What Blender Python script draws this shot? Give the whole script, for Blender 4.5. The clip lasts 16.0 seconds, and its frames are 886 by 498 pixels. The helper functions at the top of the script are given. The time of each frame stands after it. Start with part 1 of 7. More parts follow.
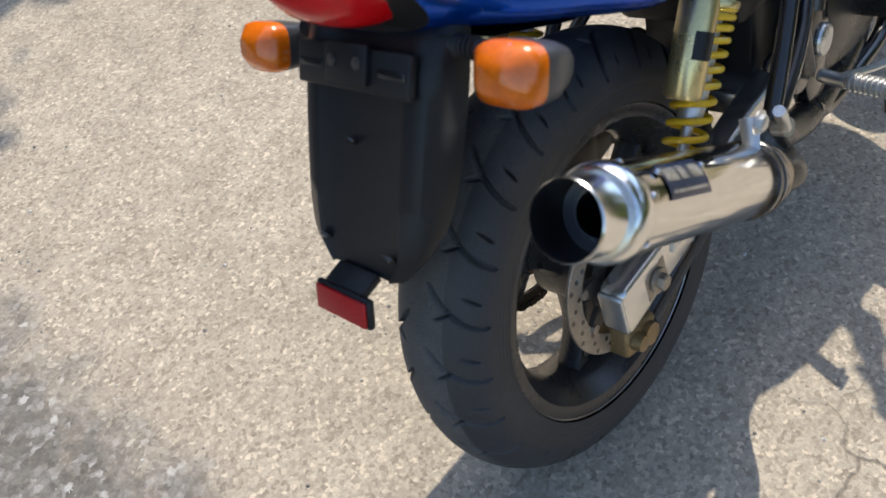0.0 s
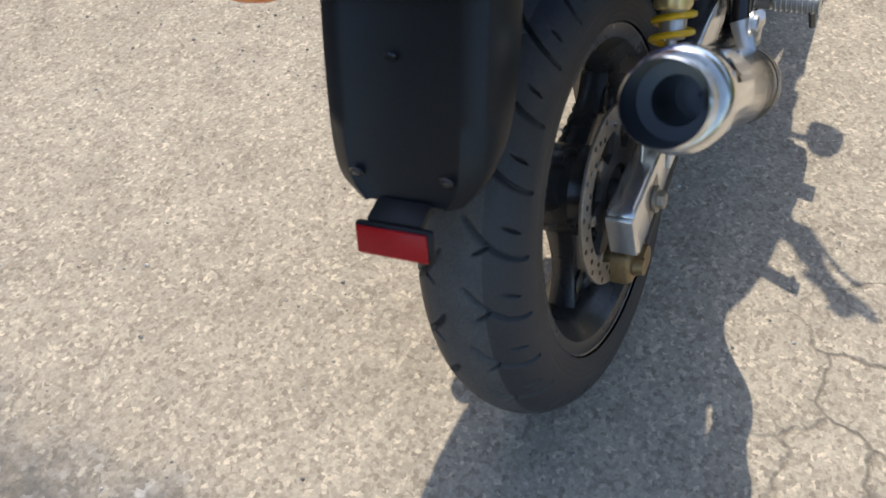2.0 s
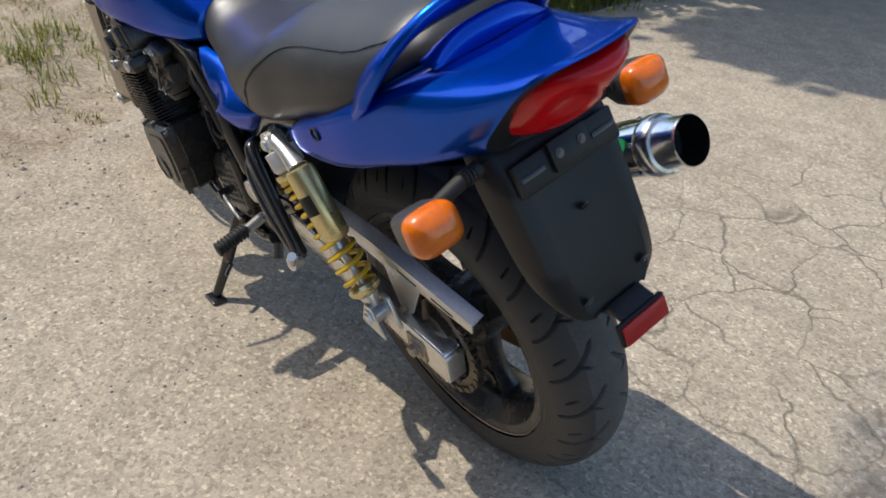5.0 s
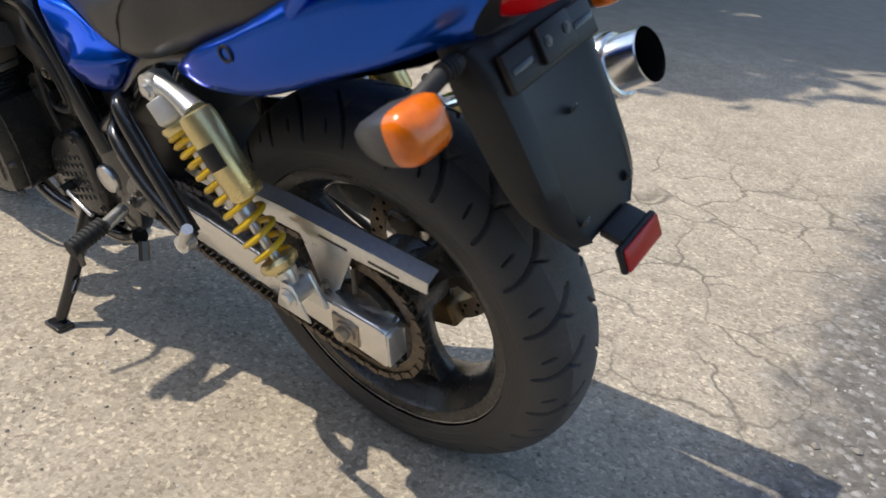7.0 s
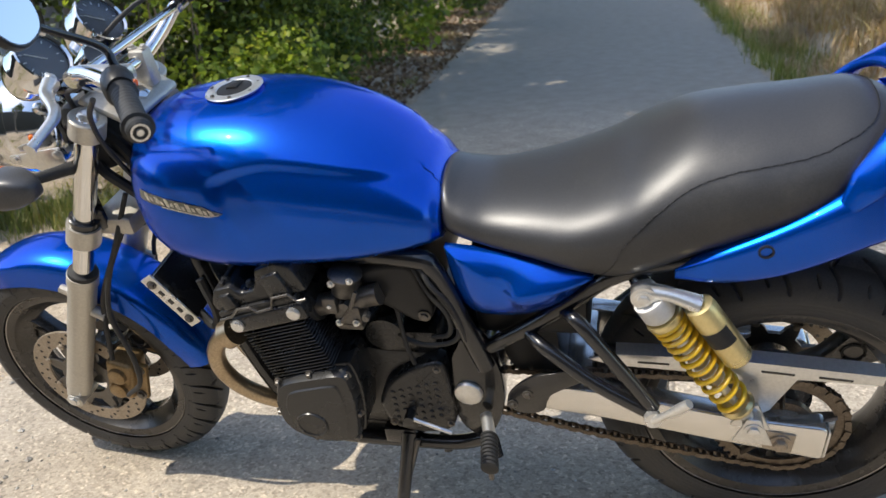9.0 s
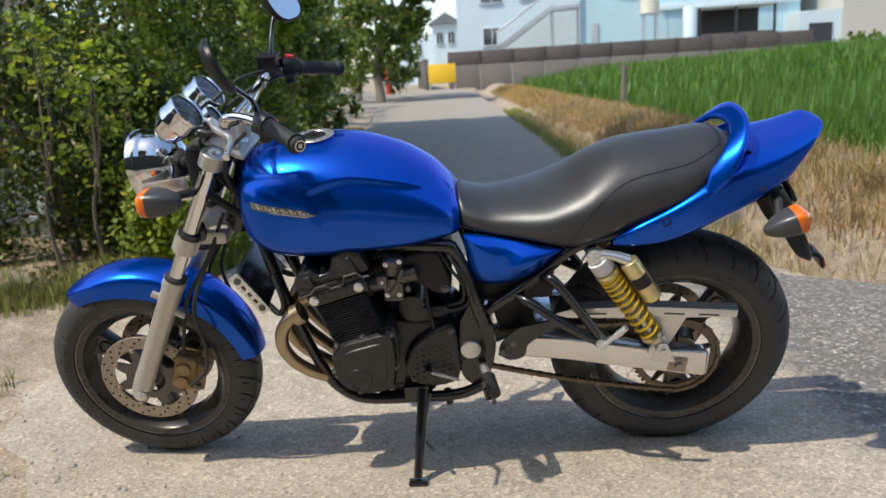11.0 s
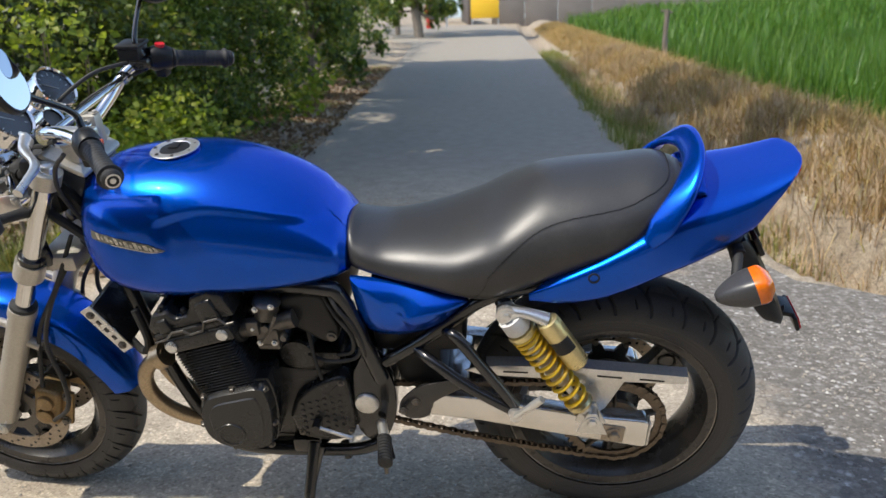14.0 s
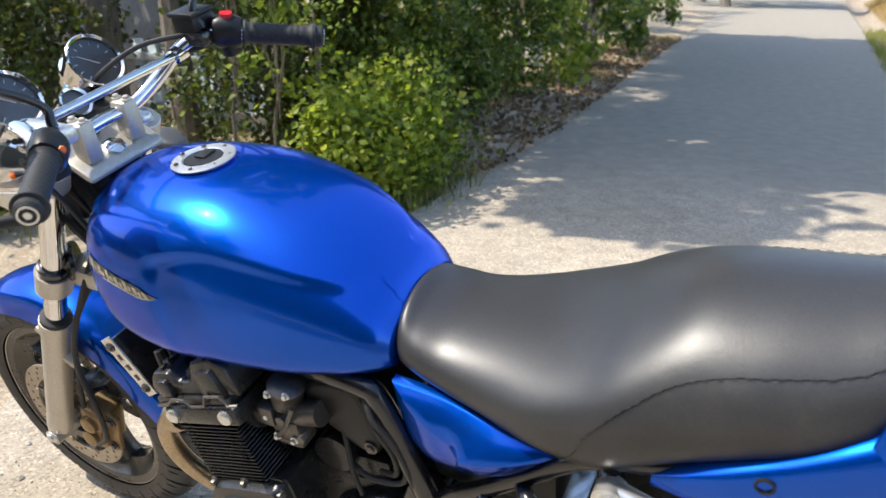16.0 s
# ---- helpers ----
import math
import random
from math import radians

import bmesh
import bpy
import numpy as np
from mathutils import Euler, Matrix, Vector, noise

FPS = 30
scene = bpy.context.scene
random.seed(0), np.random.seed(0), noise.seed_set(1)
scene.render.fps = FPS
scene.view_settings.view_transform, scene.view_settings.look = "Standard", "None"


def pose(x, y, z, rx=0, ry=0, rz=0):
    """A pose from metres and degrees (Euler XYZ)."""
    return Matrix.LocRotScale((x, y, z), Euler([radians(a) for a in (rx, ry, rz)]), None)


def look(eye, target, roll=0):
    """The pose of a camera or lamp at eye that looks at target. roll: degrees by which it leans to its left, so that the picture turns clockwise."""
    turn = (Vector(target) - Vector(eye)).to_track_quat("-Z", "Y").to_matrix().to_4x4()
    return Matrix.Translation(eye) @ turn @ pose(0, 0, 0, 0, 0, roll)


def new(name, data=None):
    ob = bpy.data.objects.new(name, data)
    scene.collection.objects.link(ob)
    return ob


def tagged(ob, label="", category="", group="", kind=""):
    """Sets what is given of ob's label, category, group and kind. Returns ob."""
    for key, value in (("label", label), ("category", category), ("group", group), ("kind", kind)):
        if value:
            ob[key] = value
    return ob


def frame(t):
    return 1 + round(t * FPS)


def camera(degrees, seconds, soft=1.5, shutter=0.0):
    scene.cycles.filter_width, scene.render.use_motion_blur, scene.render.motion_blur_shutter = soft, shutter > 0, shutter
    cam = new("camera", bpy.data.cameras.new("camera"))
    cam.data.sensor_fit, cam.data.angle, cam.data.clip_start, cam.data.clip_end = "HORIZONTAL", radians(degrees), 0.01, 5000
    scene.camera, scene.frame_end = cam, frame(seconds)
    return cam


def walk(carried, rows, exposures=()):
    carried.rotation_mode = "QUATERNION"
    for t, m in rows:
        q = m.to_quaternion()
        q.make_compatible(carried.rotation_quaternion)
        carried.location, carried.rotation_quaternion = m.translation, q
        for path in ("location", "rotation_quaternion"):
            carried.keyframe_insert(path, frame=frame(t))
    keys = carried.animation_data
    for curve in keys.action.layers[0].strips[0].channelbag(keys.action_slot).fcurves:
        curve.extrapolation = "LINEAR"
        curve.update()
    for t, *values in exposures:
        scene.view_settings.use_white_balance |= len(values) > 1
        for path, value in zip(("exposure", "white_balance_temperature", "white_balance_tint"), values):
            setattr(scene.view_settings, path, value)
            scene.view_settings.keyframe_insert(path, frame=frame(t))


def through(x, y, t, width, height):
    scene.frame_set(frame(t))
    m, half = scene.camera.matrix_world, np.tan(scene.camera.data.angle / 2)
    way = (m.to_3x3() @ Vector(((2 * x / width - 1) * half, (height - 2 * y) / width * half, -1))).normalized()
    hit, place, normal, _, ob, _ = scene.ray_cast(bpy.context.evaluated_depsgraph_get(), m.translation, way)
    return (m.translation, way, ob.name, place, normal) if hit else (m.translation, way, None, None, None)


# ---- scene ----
cam = camera(58.1, 16.0)
PATH = [
    (0, (-0.543, -0.38, 1.153), (0.351, 0.617, -0.333), -7.1),
    (0.5, (-0.567, -0.406, 1.112), (0.381, 0.551, -0.367), -5.3),
    (1, (-0.549, -0.419, 1.056), (0.414, 0.485, -0.446), -3.0),
    (1.5, (-0.581, -0.385, 1.045), (0.435, 0.462, -0.455), -2.3),
    (2, (-0.69, -0.213, 1.065), (0.465, 0.452, -0.426), -0.9),
    (2.5, (-0.724, 0.0, 1.102), (0.614, 0.357, -0.341), 0.6),
    (3, (-0.663, 0.223, 1.11), (0.784, 0.203, -0.27), 1.8),
    (3.5, (-0.65, 0.451, 1.174), (0.837, 0.015, -0.091), 1.8),
    (4, (-0.565, 0.573, 1.199), (0.87, -0.18, 0.026), 3.1),
    (4.5, (-0.632, 0.665, 1.183), (0.737, -0.278, 0.07), 2.9),
    (5, (-0.74, 0.783, 1.108), (0.572, -0.288, 0.044), 3.1),
    (5.2, (-0.738, 0.781, 1.053), (0.553, -0.328, 0.003), 3.4),
    (7.3, (-0.5085, 0.8745, 0.8895), (0.4640, -0.6204, -0.0148), 4.83),
    (7.5, (-0.4574, 0.9232, 0.9233), (0.4663, -0.6080, 0.0268), 4.03),
    (8, (-0.1832, 1.0366, 1.0112), (0.6125, -0.5833, 0.1503), 0.68),
    (8.5, (0.0583, 1.2493, 1.0732), (0.7301, -0.4515, 0.2639), -3.44),
    (9, (0.2566, 1.3621, 1.0843), (0.8085, -0.4194, 0.3609), -4.94),
    (9.2, (0.3406, 1.3865, 1.0894), (0.8353, -0.4357, 0.4292), -5.39),
    (11.3, (0.4991, 2.1154, 0.9772), (0.6311, 0.1659, 0.5489), -2.98),
    (11.5, (0.5025, 2.1097, 0.9544), (0.6213, 0.1583, 0.5319), -2.78),
    (12, (0.5154, 2.1186, 0.9533), (0.6214, 0.1619, 0.5501), -2.56),
    (12.5, (0.5320, 2.1140, 0.9539), (0.6481, 0.1609, 0.5417), -2.64),
    (13, (0.5151, 2.0877, 1.0245), (0.6638, 0.1460, 0.5678), -2.79),
    (13.5, (0.3575, 1.9150, 1.0977), (0.5461, -0.0072, 0.5756), -2.49),
    (14, (0.2200, 1.6748, 1.1386), (0.4775, -0.2197, 0.5527), -1.86),
    (14.5, (0.1477, 1.3722, 1.1329), (0.5334, -0.4868, 0.5034), -1.14),
    (15, (0.0496, 1.1406, 1.1241), (0.6137, -0.6658, 0.4757), -0.33),
    (15.5, (0.0522, 1.0651, 1.1401), (0.8112, -0.6619, 0.4751), 0.28),
    (16, (0.1066, 1.0516, 1.1496), (0.9883, -0.6149, 0.4837), 0.57),
]
walk(cam, [(t, look(eye, target, roll)) for t, eye, target, roll in PATH],
     [(0.0, 0.28), (1.5, 0.26), (3.0, 0.10), (4.0, 0.02), (5.0, 0.02), (7.5, 0.32), (8.5, 0.48), (9.0, 0.50), (11.5, 0.18), (13.5, 0.22), (14.5, 0.44), (15.0, 0.62), (15.5, 0.78), (16.0, 0.80)])
cam.data.dof.use_dof, cam.data.dof.focus_distance, cam.data.dof.aperture_fstop = True, 1.5, 6.5

# ---- light ----
SUN = Vector((0.546, 0.353, 1.0)).normalized()
world = bpy.data.worlds.new("world")
scene.world = world
world.use_nodes = True
sky = world.node_tree.nodes.new("ShaderNodeTexSky")
sky.sky_type, sky.sun_disc = "NISHITA", False
sky.sun_elevation, sky.sun_rotation = math.asin(SUN.z), math.atan2(SUN.x, SUN.y)
backdrop_node = world.node_tree.nodes["Background"]
world.node_tree.links.new(sky.outputs[0], backdrop_node.inputs[0])
backdrop_node.inputs[1].default_value = 0.215
sun = new("sun", bpy.data.lights.new("sun", "SUN"))
sun.data.energy, sun.data.angle, sun.data.color = 3.5, radians(0.55), (1.0, 0.935, 0.82)
sun.matrix_world = look(SUN * 60, (0, 0, 0))


# ---- building helpers ----
def curve_through(pts, n):
    """A smooth line through points of any dimension, n steps a piece."""
    p = [np.array(q, float) for q in pts]
    p = [2 * p[0] - p[1]] + p + [2 * p[-1] - p[-2]]
    out = []
    for i in range(1, len(p) - 2):
        for k in range(n):
            t = k / n
            a, b, c, d = p[i - 1], p[i], p[i + 1], p[i + 2]
            out.append(0.5 * (2 * b + (c - a) * t + (2 * a - 5 * b + 4 * c - d) * t * t + (3 * b - a - 3 * c + d) * t ** 3))
    out.append(p[-2])
    return out


def from_lists(verts, faces):
    me = bpy.data.meshes.new("build")
    me.from_pydata([tuple(v) for v in verts], [], faces)
    bm = bmesh.new()
    bm.from_mesh(me)
    bpy.data.meshes.remove(me)
    return bm


def skin(rings, closed=True, caps=True, loop=False):
    """A skin over rings of equally many points."""
    n, m = len(rings), len(rings[0])
    verts = [v for r in rings for v in r]
    faces = []
    for i in range(n if loop else n - 1):
        i2 = (i + 1) % n
        for j in range(m if closed else m - 1):
            j2 = (j + 1) % m
            faces.append((i * m + j, i * m + j2, i2 * m + j2, i2 * m + j))
    if caps and closed and not loop:
        faces.append(tuple(range(m - 1, -1, -1)))
        faces.append(tuple(range((n - 1) * m, n * m)))
    bm = from_lists(verts, faces)
    bmesh.ops.recalc_face_normals(bm, faces=bm.faces)
    return bm


def tube(pts, r, seg=10, smooth=0, loop=False, flat=1.0, caps=True):
    """A round bar along points; r is one radius or one for each point."""
    if smooth:
        if isinstance(r, (list, tuple)):
            r = [q[0] for q in curve_through([(v,) for v in r], smooth)]
        pts = curve_through(pts, smooth)
    pts = [Vector(p) for p in pts]
    n = len(pts)
    rings, side = [], None
    for i, p in enumerate(pts):
        a = pts[i - 1] if (i or loop) else p
        b = pts[(i + 1) % n] if (i < n - 1 or loop) else p
        d = (b - a).normalized()
        if side is None:
            side = d.orthogonal().normalized()
            if abs(d.y) < 0.9:
                side = (Vector((0, 1, 0)) - d * d.y).normalized()
        side = (side - d * side.dot(d)).normalized()
        up = d.cross(side)
        rad = r[i] if isinstance(r, (list, tuple)) else r
        rings.append([p + side * (rad * math.cos(2 * math.pi * k / seg)) + up * (rad * flat * math.sin(2 * math.pi * k / seg)) for k in range(seg)])
    return skin(rings, loop=loop, caps=caps)


def turned(profile, centre, axis, seg=32, closed=False, caps=True, arc=None):
    """A body of revolution: profile of (along, radius) about an axis through centre."""
    axis = Vector(axis).normalized()
    side = axis.orthogonal().normalized()
    if abs(axis.y) > 0.9:
        side = Vector((1, 0, 0))
    up = axis.cross(side)
    c = Vector(centre)
    rings = []
    for a, r in profile:
        rings.append([c + axis * a + side * (r * math.cos(2 * math.pi * k / seg)) + up * (r * math.sin(2 * math.pi * k / seg)) for k in range(seg)])
    return skin(rings, loop=closed, caps=caps)


def block(x0, x1, y0, y1, z0, z1, bevel=0.0, seg=2):
    v = [(x, y, z) for x in (x0, x1) for y in (y0, y1) for z in (z0, z1)]
    bm = from_lists(v, [(0, 1, 3, 2), (4, 6, 7, 5), (0, 4, 5, 1), (2, 3, 7, 6), (0, 2, 6, 4), (1, 5, 7, 3)])
    bmesh.ops.recalc_face_normals(bm, faces=bm.faces)
    if bevel:
        bmesh.ops.bevel(bm, geom=bm.edges[:], offset=bevel, segments=seg, affect="EDGES", profile=0.5)
    return bm


def plate(outline, y0, y1, bevel=0.0, seg=2):
    """An outline of (x, z) points, thick from y0 to y1."""
    n = len(outline)
    v = [(x, y0, z) for x, z in outline] + [(x, y1, z) for x, z in outline]
    f = [tuple(range(n)), tuple(range(2 * n - 1, n - 1, -1))] + [(i, (i + 1) % n, n + (i + 1) % n, n + i) for i in range(n)]
    bm = from_lists(v, f)
    bmesh.ops.recalc_face_normals(bm, faces=bm.faces)
    if bevel:
        sharp = [e for e in bm.edges if e.calc_face_angle(0) > 0.5]
        bmesh.ops.bevel(bm, geom=sharp, offset=bevel, segments=seg, affect="EDGES", profile=0.5)
    return bm


def joined(*bms):
    out = bmesh.new()
    for b in bms:
        me = bpy.data.meshes.new("build")
        b.to_mesh(me)
        b.free()
        out.from_mesh(me)
        bpy.data.meshes.remove(me)
    return out


def moved(bm, m):
    bmesh.ops.transform(bm, matrix=m, verts=bm.verts)
    return bm




def part(name, bm, material, parent=None, label="", sharp=38, m=None):
    """Links a bmesh as one mesh object under a thing or part."""
    me = bpy.data.meshes.new(name)
    if m is not None:
        moved(bm, m)
    bm.to_mesh(me)
    bm.free()
    me.polygons.foreach_set("use_smooth", [True] * len(me.polygons))
    me.set_sharp_from_angle(angle=radians(sharp))
    me.materials.append(material)
    ob = new(name, me)
    ob.parent = parent
    if label:
        ob["label"] = label
    return ob


def thing(name, label, category, group="", kind="", m=None):
    ob = tagged(new(name), label, category, group, kind)
    if m is not None:
        ob.matrix_basis = m
    return ob


def ring(x, w, top, mid, low, up_e, low_e, n=28, y=0.0):
    """A rounded cross-section across the bike at x: half width, heights and roundness."""
    out = []
    for k in range(n):
        a = 2 * math.pi * (k + 0.5) / n
        c, s = math.cos(a), math.sin(a)
        e = up_e if s > 0 else low_e
        yy = w * math.copysign(abs(c) ** (2 / e), c)
        zz = mid + ((top - mid) if s > 0 else (mid - low)) * math.copysign(abs(s) ** (2 / e), s)
        out.append((x, y + yy, zz))
    return out


def loft(stations, steps=6, n=28):
    """stations: rows of x, half width, top, mid, low, upper and lower roundness."""
    return skin([ring(*s, n=n) for s in curve_through(stations, steps)])


# ---- materials ----
def nodes_of(name):
    m = bpy.data.materials.new(name)
    m.use_nodes = True
    t = m.node_tree
    return m, t.nodes, t.links, t.nodes["Principled BSDF"]


def noise_node(nodes, links, coord, scale, detail=4.0, rough=0.55):
    n = nodes.new("ShaderNodeTexNoise")
    n.inputs["Scale"].default_value, n.inputs["Detail"].default_value, n.inputs["Roughness"].default_value = scale, detail, rough
    links.new(coord, n.inputs["Vector"])
    return n.outputs["Fac"]


def ramp_node(nodes, links, fac, stops):
    r = nodes.new("ShaderNodeValToRGB")
    els = r.color_ramp.elements
    while len(els) < len(stops):
        els.new(0.5)
    for e, (p, c) in zip(els, stops):
        e.position = p
        e.color = (*c, 1) if isinstance(c, (tuple, list)) else (c, c, c, 1)
    links.new(fac, r.inputs["Fac"])
    return r.outputs["Color"]


def mix_node(nodes, links, fac, a, b, mode="MIX"):
    m = nodes.new("ShaderNodeMix")
    m.data_type, m.blend_type = "RGBA", mode
    for sock, v in ((m.inputs[0], fac), (m.inputs[6], a), (m.inputs[7], b)):
        if isinstance(v, (int, float)):
            sock.default_value = v
        elif isinstance(v, (tuple, list)):
            sock.default_value = (*v, 1)
        else:
            links.new(v, sock)
    return m.outputs[2]


def math_node(nodes, links, op, a, b=0.0, clamp=False):
    m = nodes.new("ShaderNodeMath")
    m.operation, m.use_clamp = op, clamp
    for sock, v in ((m.inputs[0], a), (m.inputs[1], b)):
        if isinstance(v, (int, float)):
            sock.default_value = v
        else:
            links.new(v, sock)
    return m.outputs[0]


def bump_node(nodes, links, height, strength, dist, under=None):
    b = nodes.new("ShaderNodeBump")
    b.inputs["Strength"].default_value, b.inputs["Distance"].default_value = strength, dist
    links.new(height, b.inputs["Height"])
    if under is not None:
        links.new(under, b.inputs["Normal"])
    return b.outputs["Normal"]


def surface(name, base, rough, metal=0.0, dust=None, dust_at=(0.5, 0.75), dust_scale=9.0, vary=0.15, rough_vary=0.12,
            grain=220.0, bump=0.15, bump_dist=0.0006, coat=0.0, coat_rough=0.04, spec=0.5, streak=None):
    """A painted, cast or moulded surface: colour that varies at two scales, dust or rust, uneven gloss and fine relief."""
    m, nodes, links, bsdf = nodes_of(name)
    co = nodes.new("ShaderNodeTexCoord").outputs["Object"]
    if streak:
        mp = nodes.new("ShaderNodeMapping")
        mp.inputs["Scale"].default_value = streak
        links.new(co, mp.inputs["Vector"])
        fine_co = mp.outputs["Vector"]
    else:
        fine_co = co
    big = noise_node(nodes, links, co, dust_scale, 5, 0.6)
    fine = noise_node(nodes, links, fine_co, grain, 3, 0.6)
    lo = tuple(c * (1 - vary) for c in base)
    hi = tuple(min(1, c * (1 + vary)) for c in base)
    col = ramp_node(nodes, links, fine, [(0.3, lo), (0.7, hi)])
    r = math_node(nodes, links, "MULTIPLY_ADD", big, 2 * rough_vary)
    r.node.inputs[2].default_value = rough - rough_vary
    if dust:
        mask = ramp_node(nodes, links, big, [(dust_at[0], 0.0), (dust_at[1], 1.0)])
        speck = ramp_node(nodes, links, noise_node(nodes, links, co, dust_scale * 12, 3), [(0.35, 0.25), (0.7, 1.0)])
        mask = mix_node(nodes, links, 1.0, mask, speck, "MULTIPLY")
        col = mix_node(nodes, links, mask, col, dust)
        r = math_node(nodes, links, "MAXIMUM", r, math_node(nodes, links, "MULTIPLY", mask, 0.7))
    links.new(col, bsdf.inputs["Base Color"])
    links.new(r, bsdf.inputs["Roughness"])
    bsdf.inputs["Metallic"].default_value = metal
    bsdf.inputs["Specular IOR Level"].default_value = spec
    bsdf.inputs["Coat Weight"].default_value, bsdf.inputs["Coat Roughness"].default_value = coat, coat_rough
    if bump:
        links.new(bump_node(nodes, links, fine, bump, bump_dist), bsdf.inputs["Normal"])
    return m


M_BLUE = surface("blue_paint", (0.0, 0.080, 0.53), 0.25, 0.76, vary=0.10, grain=1500, bump=0.0, rough_vary=0.03, coat=0.6, coat_rough=0.012, dust=(0.05, 0.12, 0.45), dust_at=(0.75, 1.1), dust_scale=5)
M_SEAT = surface("seat_vinyl", (0.034, 0.034, 0.035), 0.365, vary=0.25, grain=520, bump=0.25, bump_dist=0.0008, dust=(0.10, 0.095, 0.085), dust_at=(0.5, 1.0), dust_scale=6, rough_vary=0.06)
M_PLASTIC = surface("black_plastic", (0.017, 0.0172, 0.018), 0.40, vary=0.2, dust=(0.05, 0.047, 0.045), dust_at=(0.62, 1.15), dust_scale=7, grain=400, bump=0.12, spec=0.3)
M_FRAME = surface("black_frame_paint", (0.013, 0.013, 0.014), 0.22, vary=0.2, dust=(0.08, 0.07, 0.06), dust_at=(0.66, 1.1), dust_scale=11, coat=0.4)
M_ENGINE = surface("black_engine_paint", (0.019, 0.019, 0.019), 0.27, vary=0.3, dust=(0.05, 0.044, 0.038), dust_at=(0.58, 1.1), dust_scale=13, grain=300, bump=0.25)
M_TYRE = surface("tyre_rubber", (0.040, 0.040, 0.041), 0.56, vary=0.2, dust=(0.12, 0.11, 0.095), dust_at=(0.55, 1.0), dust_scale=10, grain=350, bump=0.2, rough_vary=0.08)
M_TREAD_WORN = surface("dusty_tread_rubber", (0.080, 0.078, 0.075), 0.75, vary=0.25, dust=(0.17, 0.16, 0.145), dust_at=(0.45, 0.95), dust_scale=25, grain=350, bump=0.3)
M_RIM = surface("grey_cast_wheel", (0.070, 0.067, 0.064), 0.28, 0.5, vary=0.2, dust=(0.09, 0.08, 0.07), dust_at=(0.5, 1.0), dust_scale=14)
M_ALU = surface("satin_aluminium", (0.70, 0.69, 0.66), 0.30, 0.8, vary=0.08, dust=(0.33, 0.30, 0.26), dust_at=(0.6, 1.0), dust_scale=12, grain=160, bump=0.02)
M_ARM = surface("brushed_aluminium", (0.76, 0.745, 0.71), 0.22, 0.9, vary=0.05, dust=(0.40, 0.36, 0.30), dust_at=(0.70, 1.1), dust_scale=10, grain=90, bump=0.012, streak=(0.15, 1, 4))
M_FORK = surface("cast_fork_alloy", (0.52, 0.49, 0.43), 0.42, 0.55, vary=0.08, dust=(0.36, 0.31, 0.24), dust_at=(0.6, 1.0), dust_scale=10)
M_CHROME = surface("chrome", (0.74, 0.74, 0.735), 0.085, 1.0, vary=0.02, grain=60, bump=0.0, rough_vary=0.03, dust=(0.45, 0.40, 0.33), dust_at=(0.72, 1.15), dust_scale=16)
M_STEEL = surface("polished_steel", (0.80, 0.78, 0.74), 0.10, 1.0, vary=0.03, grain=80, bump=0.02, rough_vary=0.04, dust=(0.42, 0.36, 0.28), dust_at=(0.74, 1.1), dust_scale=9)
M_HEADER = surface("browned_header_steel", (0.42, 0.33, 0.22), 0.33, 0.9, vary=0.18, dust=(0.25, 0.17, 0.10), dust_at=(0.45, 0.95), dust_scale=14)
M_YELLOW = surface("yellow_spring_paint", (0.78, 0.50, 0.015), 0.35, vary=0.1, coat=0.5, dust=(0.4, 0.28, 0.1), dust_at=(0.62, 1.0), dust_scale=20)
M_GOLD = surface("gold_anodised", (0.72, 0.60, 0.30), 0.30, 0.85, vary=0.06, dust=(0.5, 0.4, 0.22), dust_at=(0.68, 1.0), dust_scale=20)
M_WHITE = surface("white_collar", (0.72, 0.71, 0.68), 0.4, vary=0.05, dust=(0.4, 0.36, 0.3), dust_at=(0.65, 1.0))
M_DISC = surface("brake_disc_steel", (0.38, 0.32, 0.25), 0.42, 0.6, vary=0.2, dust=(0.20, 0.13, 0.08), dust_at=(0.55, 0.95), dust_scale=18)
M_CALIPER = surface("gold_brown_caliper", (0.30, 0.20, 0.09), 0.42, 0.5, vary=0.2, dust=(0.16, 0.11, 0.07), dust_at=(0.45, 0.9), dust_scale=25)
M_CHAIN = surface("oiled_chain_steel", (0.16, 0.13, 0.10), 0.42, 0.8, vary=0.3, dust=(0.06, 0.045, 0.03), dust_at=(0.4, 0.8), dust_scale=30)
M_CARB = surface("grey_carburettor_alloy", (0.13, 0.122, 0.112), 0.38, 0.7, vary=0.2, dust=(0.16, 0.13, 0.10), dust_at=(0.45, 0.9), dust_scale=28)
M_RUBBER = surface("black_grip_rubber", (0.022, 0.022, 0.022), 0.65, vary=0.2, bump=0.2, dust=(0.09, 0.085, 0.08), dust_at=(0.55, 1.0), dust_scale=20)
M_ORANGE = surface("orange_lens", (0.80, 0.165, 0.003), 0.24, vary=0.12, grain=90, bump=0.05, coat=0.6, coat_rough=0.05, rough_vary=0.04)
M_RED = surface("red_lens", (0.62, 0.002, 0.006), 0.25, vary=0.12, grain=40, bump=0.0, spec=0.2, coat=0.5, coat_rough=0.02, rough_vary=0.03)
M_REFLECTOR = surface("red_reflector", (0.46, 0.008, 0.012), 0.30, vary=0.35, grain=700, bump=0.3, bump_dist=0.001, coat=0.15, spec=0.3)
M_RED_PLASTIC = surface("red_switch", (0.6, 0.02, 0.03), 0.4)
